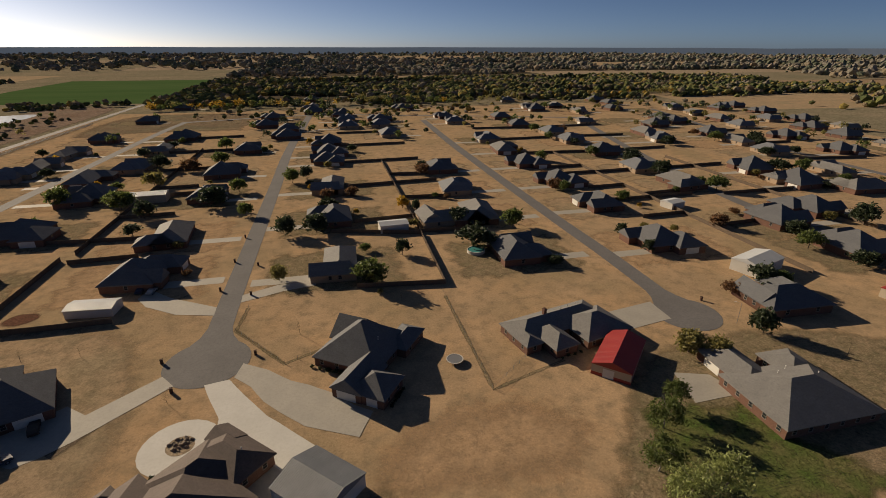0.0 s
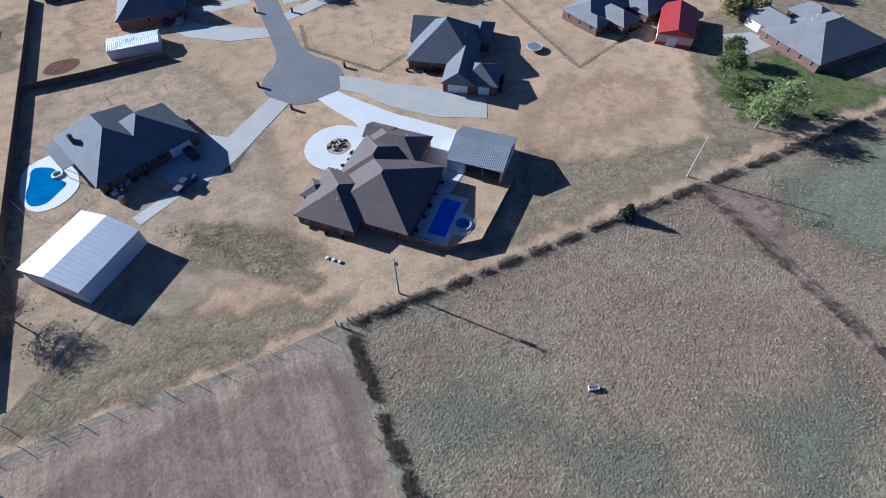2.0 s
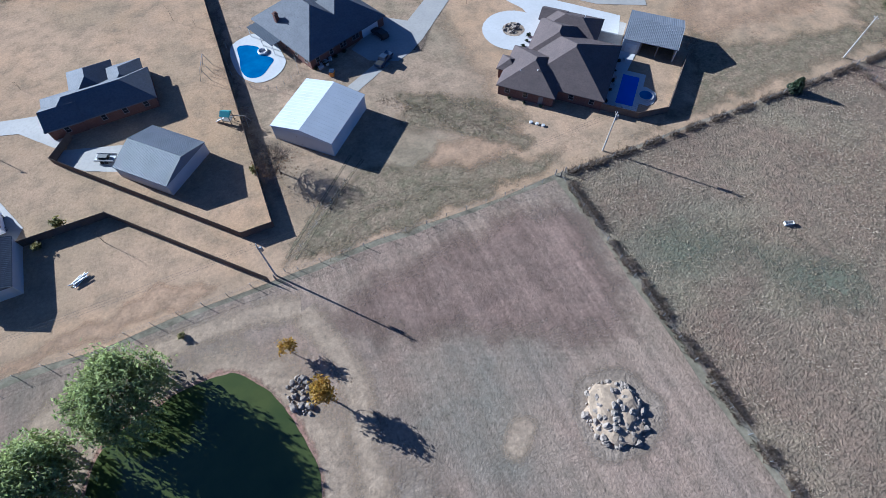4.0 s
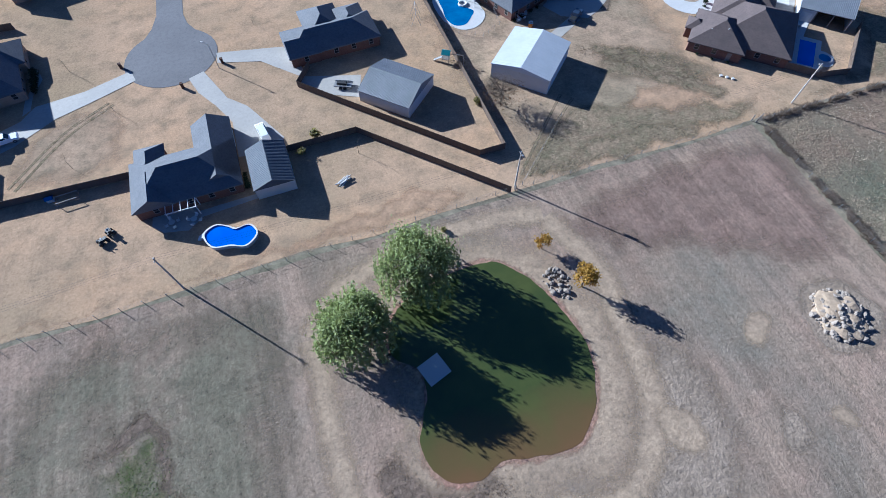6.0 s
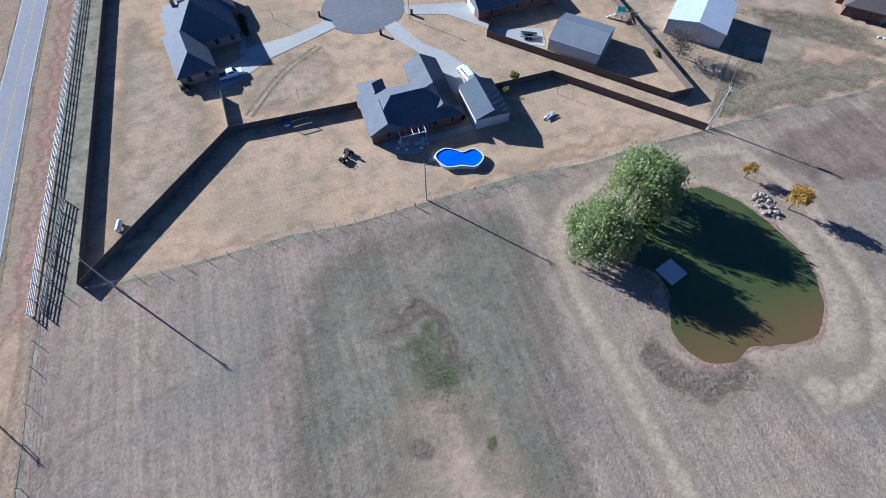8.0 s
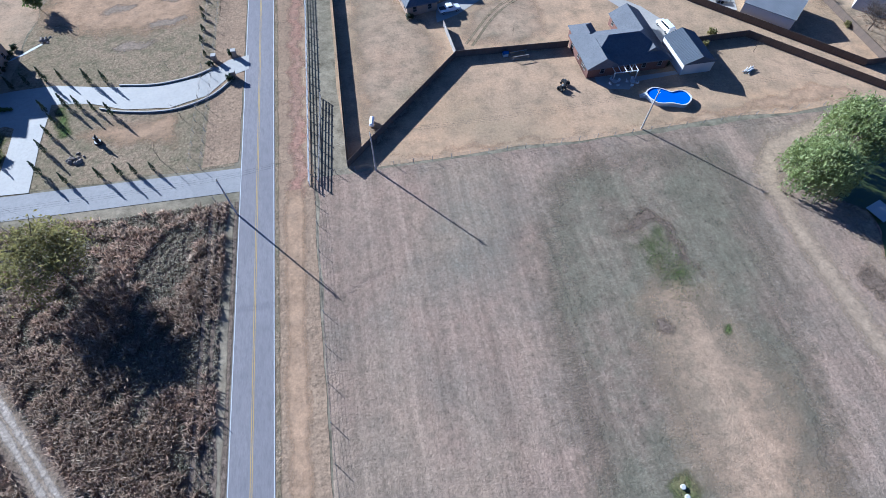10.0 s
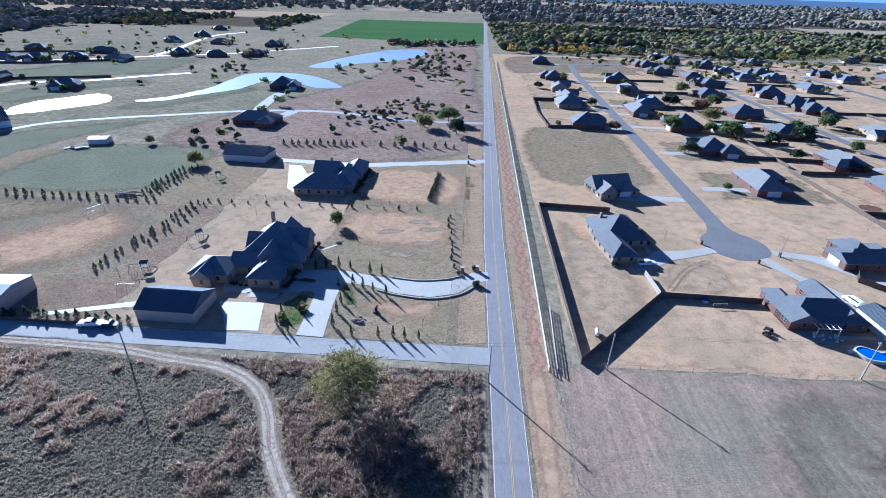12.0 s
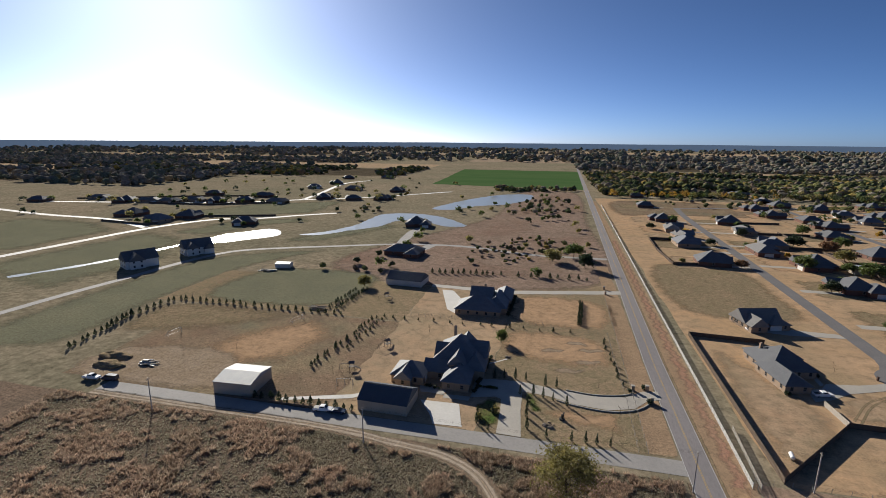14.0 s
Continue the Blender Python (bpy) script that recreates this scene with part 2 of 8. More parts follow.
M["concrete"] = surface("concrete", (0.4, 0.368, 0.32), (0.352, 0.328, 0.288), (0.304, 0.288, 0.256), big=0.2, small=1.5, grain=20, bump=0.1, rough=0.8)
M["concrete_new"] = surface("new_concrete", (0.576, 0.56, 0.528), (0.528, 0.512, 0.48), (0.48, 0.464, 0.432), big=0.2, small=1.5, grain=20, bump=0.1, rough=0.8)
M["roof_brown"] = surface("brown_shingles", (0.125, 0.096, 0.086), (0.10, 0.079, 0.072), (0.078, 0.062, 0.057), big=0.35, small=2.0, grain=5, bump=0.5, world_space=False, rough=0.8, spec=0.25, stretch=(1, 1, 2.5), speck=0.12)
M["roof_dark"] = surface("charcoal_shingles", (0.135, 0.138, 0.148), (0.112, 0.115, 0.125), (0.085, 0.088, 0.096), big=0.35, small=2.0, grain=5, bump=0.5, world_space=False, rough=0.8, spec=0.25, stretch=(1, 1, 2.5), speck=0.12)
M["roof_grey"] = surface("grey_shingles", (0.20, 0.195, 0.19), (0.17, 0.165, 0.162), (0.13, 0.126, 0.125), big=0.35, small=2.0, grain=5, bump=0.5, world_space=False, rough=0.8, spec=0.25, stretch=(1, 1, 2.5), speck=0.12)
M["metal_white"] = surface("white_metal", (0.512, 0.528, 0.544), (0.464, 0.48, 0.496), None, big=0.3, rough=0.45, bump=0.05, world_space=False)
M["metal_pale"] = surface("pale_metal", (0.304, 0.32, 0.344), (0.264, 0.28, 0.304), None, big=0.3, rough=0.6, bump=0.05, world_space=False)
M["metal_grey"] = surface("grey_metal", (0.192, 0.2, 0.216), (0.16, 0.168, 0.184), None, big=0.3, rough=0.6, bump=0.05, world_space=False)
M["metal_red"] = surface("red_metal", (0.288, 0.028, 0.024), (0.24, 0.024, 0.022), None, big=0.3, rough=0.5, bump=0.05, world_space=False)
M["metal_navy"] = surface("slate_metal", (0.072, 0.084, 0.104), (0.06, 0.072, 0.092), None, big=0.3, rough=0.75, bump=0.05, world_space=False)
M["siding"] = surface("pale_siding", (0.528, 0.512, 0.48), (0.48, 0.464, 0.432), None, big=0.3, rough=0.7, bump=0.1, world_space=False)
M["siding_tan"] = surface("tan_siding", (0.416, 0.352, 0.272), (0.376, 0.32, 0.248), None, big=0.3, rough=0.7, bump=0.1, world_space=False)
M["brick"] = surface("red_brick", (0.152, 0.08, 0.06), (0.12, 0.064, 0.048), (0.184, 0.12, 0.092), big=0.6, small=4, grain=8, world_space=False)
M["brick_dark"] = surface("dark_brick", (0.088, 0.052, 0.04), (0.068, 0.04, 0.032), (0.112, 0.072, 0.056), big=0.6, small=4, grain=8, world_space=False)
M["brick_tan"] = surface("tan_brick", (0.336, 0.256, 0.184), (0.288, 0.216, 0.152), (0.24, 0.176, 0.128), big=0.6, small=4, grain=8, world_space=False)
M["trim"] = surface("white_trim", (0.6, 0.592, 0.568), (0.56, 0.552, 0.528), None, big=1, rough=0.5, bump=0, world_space=False)
M["fence_wood"] = surface("weathered_fence", (0.16, 0.12, 0.088), (0.12, 0.092, 0.072), (0.08, 0.064, 0.052), big=0.5, small=3, grain=8, world_space=False, stretch=(6, 6, 0.6))
M["fence_pale"] = surface("pale_fence", (0.4, 0.368, 0.32), (0.352, 0.32, 0.28), (0.288, 0.264, 0.232), big=0.5, small=3, grain=8, world_space=False)
M["timber"] = surface("grey_timber", (0.256, 0.224, 0.192), (0.2, 0.176, 0.148), (0.104, 0.088, 0.072), big=0.8, small=4, grain=10, world_space=False)
M["rock"] = surface("limestone", (0.288, 0.24, 0.188), (0.208, 0.176, 0.14), (0.176, 0.144, 0.12), big=0.5, small=3, grain=5, bump=0.6, island=0.15)
M["bark"] = surface("bark", (0.128, 0.1, 0.076), (0.088, 0.072, 0.056), (0.056, 0.044, 0.036), big=1, small=5, grain=9, bump=0.8, world_space=False)
M["bark_pale"] = surface("pale_bark", (0.32, 0.288, 0.248), (0.24, 0.216, 0.184), (0.16, 0.144, 0.12), big=1, small=5, grain=9, bump=0.8, world_space=False)
M["leaf_willow"] = surface("willow_leaf", (0.304, 0.336, 0.12), (0.24, 0.288, 0.096), (0.384, 0.4, 0.176), big=0.4, small=2, bump=0, island=0.35, rough=0.6, glow=0.5)
M["leaf_green"] = surface("green_leaf", (0.12, 0.16, 0.04), (0.092, 0.128, 0.036), (0.176, 0.176, 0.056), big=0.4, small=2, bump=0, island=0.35, rough=0.6, glow=0.5)
M["leaf_dark"] = surface("evergreen_leaf", (0.044, 0.064, 0.028), (0.036, 0.054, 0.024), (0.064, 0.072, 0.032), big=0.4, small=2, bump=0, island=0.35, rough=0.6, glow=0.35)
M["leaf_yellow"] = surface("yellow_leaf", (0.48, 0.304, 0.032), (0.4, 0.24, 0.032), (0.32, 0.224, 0.056), big=0.4, small=2, bump=0, island=0.3, rough=0.6, glow=0.5)
M["leaf_olive"] = surface("olive_leaf", (0.264, 0.232, 0.08), (0.208, 0.196, 0.064), (0.336, 0.272, 0.096), big=0.4, small=2, bump=0, island=0.3, rough=0.6, glow=0.5)
M["leaf_rust"] = surface("rust_leaf", (0.208, 0.108, 0.052), (0.16, 0.092, 0.048), (0.24, 0.144, 0.072), big=0.4, small=2, bump=0, island=0.3, rough=0.7, glow=0.45)
# autumn clump colours, lifted overall to stand in for distance haze
M["woods"] = surface("far_woods", (0.136, 0.112, 0.068), (0.088, 0.1, 0.048), (0.192, 0.128, 0.056), big=0.02, small=0.06, bump=0.8, grain=1.6, dist=0.8, spec=0.0, mixc=0.1, speck=0.5, glow=0.3, kinds=((0.108, 0.140, 0.065), (0.216, 0.227, 0.086), (0.281, 0.216, 0.151), (0.162, 0.194, 0.076), (0.324, 0.281, 0.227), (0.432, 0.324, 0.097), (0.097, 0.119, 0.065), (0.302, 0.302, 0.119)))
# bare-tree grey, made paler still with haze painted into the clump colours
M["grey_woods"] = surface("hazed_bare_woods", (0.152, 0.136, 0.116), (0.112, 0.112, 0.096), (0.184, 0.152, 0.12), big=0.006, small=0.03, bump=0.8, grain=1.2, dist=0.8, spec=0.0, mixc=0.1, speck=0.5, glow=0.3, kinds=((0.186, 0.211, 0.149), (0.360, 0.322, 0.273), (0.248, 0.236, 0.198), (0.409, 0.335, 0.236), (0.149, 0.174, 0.124), (0.310, 0.285, 0.236)))
# leaf litter darkened: shade between the crowns is put into its colour
ground_cover("shaded_litter", (0.104, 0.084, 0.06), (0.08, 0.07, 0.05), (0.136, 0.108, 0.076), big=0.01, small=0.015, grain=1.0, speck=0.4, spec=0.0)
M["roof_slate"] = surface("slate_shingles", (0.16, 0.168, 0.186), (0.135, 0.142, 0.158), (0.10, 0.106, 0.12), big=0.35, small=2.0, grain=5, bump=0.5, world_space=False, rough=0.7, spec=0.35, stretch=(1, 1, 2.5), speck=0.12)
M["tall_grass"] = surface("tall_grass", (0.405, 0.29, 0.21), (0.28, 0.21, 0.15), (0.52, 0.44, 0.33), big=0.05, small=0.5, bump=0, island=0.4, glow=0.5, spec=0.0)
M["grey_grass"] = surface("grey_grass", (0.44, 0.37, 0.265), (0.35, 0.31, 0.21), (0.52, 0.45, 0.33), big=0.05, small=0.5, bump=0, island=0.3, glow=0.6, spec=0.0)
M["weed_green"] = surface("weed_green", (0.13, 0.19, 0.045), (0.095, 0.15, 0.035), (0.20, 0.23, 0.075), big=0.4, small=2, bump=0, island=0.3, rough=0.7, glow=0.5, spec=0.0)
M["low_weed"] = surface("low_weed", (0.315, 0.275, 0.20), (0.23, 0.21, 0.15), (0.40, 0.36, 0.27), big=0.05, small=0.5, bump=0, island=0.35, glow=0.5, spec=0.0)
M["pale_grass"] = surface("pale_grass", (0.52, 0.42, 0.30), (0.42, 0.34, 0.24), (0.60, 0.50, 0.37), big=0.05, small=0.5, bump=0, island=0.3, glow=0.5, spec=0.0)
M["dry_stalk"] = surface("dry_stalk", (0.24, 0.185, 0.135), (0.18, 0.14, 0.10), (0.30, 0.235, 0.17), big=0.3, small=1.0, bump=0, island=0.35, glow=0.5, spec=0.0)
M["pole_wood"] = surface("bleached_pole", (0.46, 0.42, 0.37), (0.38, 0.345, 0.30), (0.30, 0.27, 0.235), big=0.8, small=4, grain=10, world_space=False)
M["glass"] = glossy("window_glass", (0.02, 0.025, 0.03), 0.05)
M["tyre"] = glossy("tyre_rubber", (0.02, 0.02, 0.02), 0.8)
M["rim"] = glossy("alloy_rim", (0.5, 0.5, 0.52), 0.3, 0.9)
M["paint_white"] = glossy("white_paint", (0.8, 0.8, 0.8), 0.25)
M["paint_dark"] = glossy("dark_blue_paint", (0.03, 0.045, 0.08), 0.25)
M["paint_silver"] = glossy("silver_paint", (0.4, 0.41, 0.43), 0.3, 0.5)
M["black"] = glossy("black_plastic", (0.02, 0.02, 0.02), 0.6)
M["steel"] = glossy("dull_steel", (0.30, 0.30, 0.30), 0.5, 0.6)
M["line_white"] = surface("line_white", (0.56, 0.56, 0.544), (0.48, 0.48, 0.464), None, big=0.5, bump=0)
M["line_yellow"] = surface("line_yellow", (0.496, 0.352, 0.112), (0.416, 0.296, 0.104), None, big=0.5, bump=0)
M["orange"] = glossy("orange_plastic", (0.55, 0.22, 0.03), 0.5)
M["teal"] = glossy("teal_plastic", (0.05, 0.25, 0.25), 0.5)
M["interior"] = surface("dark_interior", (0.08, 0.072, 0.064), (0.064, 0.056, 0.048), None, world_space=False)


def water(name, deep, shallow, rough=0.03, ripple=0.02, blend=None):
    m = surface(name, deep, shallow, None, big=0.15, bump=ripple, grain=2.5, rough=rough)
    sh = m.node_tree.nodes["Principled BSDF"]
    sh.inputs["Specular IOR Level"].default_value = 0.5
    return m


M["pool_blue"] = water("pool_water", (0.01, 0.10, 0.55), (0.01, 0.13, 0.62))
M["pool_cyan"] = water("pool_water_pale", (0.02, 0.16, 0.36), (0.01, 0.08, 0.24))
def pond_water():
    """Murky green, browning with stirred clay towards the shallow south end."""
    m = water("pond_water", (0.05, 0.066, 0.02), (0.075, 0.088, 0.024))
    t, n = m.node_tree, m.node_tree.nodes
    sh = n["Principled BSDF"]
    old = sh.inputs["Base Color"].links[0].from_socket
    g, sx, q = n.new("ShaderNodeNewGeometry"), n.new("ShaderNodeSeparateXYZ"), n.new("ShaderNodeTexNoise")
    q.inputs["Scale"].default_value = 0.15
    t.links.new(g.outputs["Position"], sx.inputs[0])
    t.links.new(g.outputs["Position"], q.inputs["Vector"])
    ad, mr, mx = n.new("ShaderNodeMath"), n.new("ShaderNodeMapRange"), n.new("ShaderNodeMix")
    ad.operation = "MULTIPLY_ADD"
    t.links.new(q.outputs["Fac"], ad.inputs[0])
    ad.inputs[1].default_value = 9.0
    t.links.new(sx.outputs["Y"], ad.inputs[2])
    mr.inputs["From Min"].default_value, mr.inputs["From Max"].default_value = 9.5, 0.0
    mr.inputs["To Min"].default_value, mr.inputs["To Max"].default_value = 0.0, 1.0
    t.links.new(ad.outputs[0], mr.inputs["Value"])
    mx.data_type = "RGBA"
    t.links.new(mr.outputs["Result"], mx.inputs["Factor"])
    t.links.new(old, mx.inputs["A"])
    mx.inputs["B"].default_value = (0.135, 0.08, 0.033, 1)
    t.links.new(mx.outputs["Result"], sh.inputs["Base Color"])
    return m


M["pond"] = pond_water()
# pale base colour paints in the bright sky reflected by the far water
M["lake"] = water("lake_sky_tint", (0.25, 0.28, 0.28), (0.30, 0.32, 0.31), rough=0.3)


# ---- builders ----
def part(name, bm, material, parent=None, label=""):
    """One bmesh as one mesh object, under a thing or a part when one is given."""
    me = bpy.data.meshes.new(name)
    bm.to_mesh(me)
    bm.free()
    me.materials.append(material)
    ob = new(name, me)
    ob.parent = parent
    return tagged(ob, label)


def raw(name, verts, faces, material, parent=None, label=""):
    me = bpy.data.meshes.new(name)
    me.from_pydata(verts, [], faces)
    me.update()
    me.materials.append(material)
    ob = new(name, me)
    ob.parent = parent
    return tagged(ob, label)


def thing(name, label, category, m=None, group="", kind=""):
    ob = new(name)
    ob.empty_display_size = 0.5
    if m is not None:
        ob.matrix_basis = m
    return tagged(ob, label, category, group, kind)


def block(bm, x0, y0, z0, x1, y1, z1, m=None):
    """A box from corner to corner, optionally posed by m."""
    vs = []
    for z in (z0, z1):
        for x, y in ((x0, y0), (x1, y0), (x1, y1), (x0, y1)):
            p = Vector((x, y, z))
            vs.append(bm.verts.new(m @ p if m is not None else p))
    for f in ((3, 2, 1, 0), (4, 5, 6, 7), (0, 1, 5, 4), (1, 2, 6, 5), (2, 3, 7, 6), (3, 0, 4, 7)):
        bm.faces.new([vs[i] for i in f])
    return vs


def tube(bm, a, b, r0, r1, n=6):
    """A tapered round bar from a to b."""
    a, b = Vector(a), Vector(b)
    q = (b - a).to_track_quat("Z", "Y")
    rings = []
    for p, r in ((a, r0), (b, r1)):
        rings.append([bm.verts.new(p + q @ Vector((r * math.cos(6.2832 * i / n), r * math.sin(6.2832 * i / n), 0))) for i in range(n)])
    for i in range(n):
        bm.faces.new((rings[0][i], rings[0][(i + 1) % n], rings[1][(i + 1) % n], rings[1][i]))
    bm.faces.new(rings[0][::-1])
    bm.faces.new(rings[1])


def hose(bm, pts, r, n=4):
    """One unbroken thin tube along points."""
    rings = []
    for i, p in enumerate(pts):
        q = (pts[min(i + 1, len(pts) - 1)] - pts[max(i - 1, 0)]).to_track_quat("Z", "Y")
        rings.append([bm.verts.new(p + q @ Vector((r * math.cos(6.2832 * k / n), r * math.sin(6.2832 * k / n), 0))) for k in range(n)])
    for a, b in zip(rings, rings[1:]):
        for k in range(n):
            bm.faces.new((a[k], a[(k + 1) % n], b[(k + 1) % n], b[k]))


def smooth_line(pts, step=2.0, closed=False):
    """A Catmull-Rom line through the points, in steps of about that length."""
    pts = [Vector((p[0], p[1])) for p in pts]
    out, n = [], len(pts)
    for i in range(n if closed else n - 1):
        if closed:
            p0, p1, p2, p3 = (pts[(i + k) % n] for k in (-1, 0, 1, 2))
        else:
            p1, p2 = pts[i], pts[i + 1]
            p0, p3 = (pts[i - 1] if i else p1 * 2 - p2), (pts[i + 2] if i + 2 < n else p2 * 2 - p1)
        k = max(1, int((p2 - p1).length / step))
        for j in range(k):
            t = j / k
            out.append(0.5 * (2 * p1 + (p2 - p0) * t + (2 * p0 - 5 * p1 + 4 * p2 - p3) * t * t + (3 * p1 - p0 - 3 * p2 + p3) * t ** 3))
    if not closed:
        out.append(pts[-1])
    return out


def straight_line(pts, step=2.0, closed=True):
    out, n = [], len(pts)
    for i in range(n if closed else n - 1):
        a, b = Vector(pts[i][:2]), Vector(pts[(i + 1) % n][:2])
        k = max(1, int((b - a).length / step))
        out += [a.lerp(b, j / k) for j in range(k)]
    return out


def patch(name, pts, z, material, label="", category="ground", wobble=0.3, smooth=False, step=2.0, parent=None, rim=0.0):
    """A sheet of ground cover or paving inside an outline; wobble roughens its edge, rim fades it out over that width."""
    if rim:
        return faded_patch(name, pts, z, material, label, category, wobble, smooth, rim, parent)
    line = smooth_line(pts, step, True) if smooth else straight_line(pts, step)
    n = len(line)
    area = sum(line[i].x * line[(i + 1) % n].y - line[(i + 1) % n].x * line[i].y for i in range(n))
    if area < 0:
        line = line[::-1]
    bm = bmesh.new()
    cover = bm.verts.layers.float.new("cover")
    vs = []
    for p in line:
        q = Vector((p.x, p.y, 0))
        d = noise.noise_vector(q * 0.35) * wobble * 1.6 + noise.noise_vector(q * 1.3) * wobble * 0.7
        vs.append(bm.verts.new((p.x + d.x, p.y + d.y, z)))
    inner = vs
    for v in inner:
        v[cover] = 1.0
    es = [bm.edges.get((inner[i], inner[(i + 1) % n])) or bm.edges.new((inner[i], inner[(i + 1) % n])) for i in range(n)]
    bmesh.ops.triangle_fill(bm, edges=es, use_beauty=True, normal=(0, 0, 1))
    bm.normal_update()
    for f in bm.faces:
        if f.normal.z < 0:
            f.normal_flip()
    ob = part(name, bm, material, parent, label)
    return ob if parent else tagged(ob, label, category, kind="structure")


def faded_patch(name, pts, z, material, label, category, wobble, smooth, rim, parent):
    """A fine grid of ground cover whose cover value rises from the outline inwards over the rim."""
    line = smooth_line(pts, 1.5, True) if smooth else straight_line(pts, 3.0)
    line = np.array([(p.x, p.y) for p in line])
    cell = max(0.7, rim / 2.5)
    x0, y0 = line.min(0) - wobble - cell
    x1, y1 = line.max(0) + wobble + cell
    nx, ny = int((x1 - x0) / cell) + 2, int((y1 - y0) / cell) + 2
    gx, gy = np.meshgrid(x0 + np.arange(nx) * cell, y0 + np.arange(ny) * cell, indexing="ij")
    p = np.stack([gx.ravel(), gy.ravel()], 1)
    q = p + wobble * np.stack([np.sin(p[:, 1] * 0.55 + p[:, 0] * 0.21) + 0.6 * np.sin(p[:, 1] * 1.3 + 2), np.sin(p[:, 0] * 0.47 - p[:, 1] * 0.17 + 1) + 0.6 * np.sin(p[:, 0] * 1.1)], 1) * 0.6
    dist, inside = np.full(len(q), 1e9), np.zeros(len(q), bool)
    for a, b in zip(line, np.roll(line, -1, 0)):
        e = b - a
        t = np.clip(((q - a) @ e) / max(1e-9, e @ e), 0, 1)
        dist = np.minimum(dist, np.linalg.norm(q - a - t[:, None] * e, axis=1))
        cross = (a[1] > q[:, 1]) != (b[1] > q[:, 1])
        if cross.any():
            inside ^= cross & (q[:, 0] < (b[0] - a[0]) * (q[:, 1] - a[1]) / (b[1] - a[1] + 1e-12) + a[0])
    cov = np.clip(np.where(inside, dist, -dist) / rim, 0, 1).reshape(nx, ny)
    idx = np.arange(nx * ny).reshape(nx, ny)
    keep = np.maximum.reduce([cov[:-1, :-1], cov[1:, :-1], cov[1:, 1:], cov[:-1, 1:]]) > 0
    f = np.stack([idx[:-1, :-1], idx[1:, :-1], idx[1:, 1:], idx[:-1, 1:]], -1)[keep]
    used, inv = np.unique(f, return_inverse=True)
    v = np.column_stack([p[used], np.full(len(used), z)])
    ob = raw(name, v.tolist(), inv.reshape(-1, 4).tolist(), material, parent, label)
    layer = ob.data.attributes.new("cover", "FLOAT", "POINT")
    layer.data.foreach_set("value", cov.ravel()[used].astype(np.float32))
    return ob if parent else tagged(ob, label, category, kind="structure")


def ribbon(name, pts, width, z, material, label="", category="road", wobble=0.0, parent=None, step=2.5, straight=False, rim=0.0):
    """A strip of even width along a line; rim fades its sides out over that width."""
    line = straight_line(pts, step, False) + [Vector(pts[-1][:2])] if straight else smooth_line(pts, step)
    bm = bmesh.new()
    cover = bm.verts.layers.float.new("cover")
    rows = []
    for i, p in enumerate(line):
        d = (line[min(i + 1, len(line) - 1)] - line[max(i - 1, 0)]).normalized()
        side = Vector((-d.y, d.x))
        w = width / 2 + (noise.noise(Vector((p.x, p.y, 3)) * 0.3) * wobble)
        row = []
        for s in ((w + rim, w, -w, -w - rim) if rim else (w, -w)):
            v = bm.verts.new((*(p + side * s), z))
            v[cover] = 1.0 if abs(s) <= w else 0.0
            row.append(v)
        rows.append(row)
    for a, b in zip(rows, rows[1:]):
        for k in range(len(a) - 1):
            bm.faces.new((a[k], a[k + 1], b[k + 1], b[k]))
    bm.normal_update()
    for f in bm.faces:
        if f.normal.z < 0:
            f.normal_flip()
    ob = part(name, bm, material, parent, label)
    return ob if parent else tagged(ob, label, category, kind="structure")


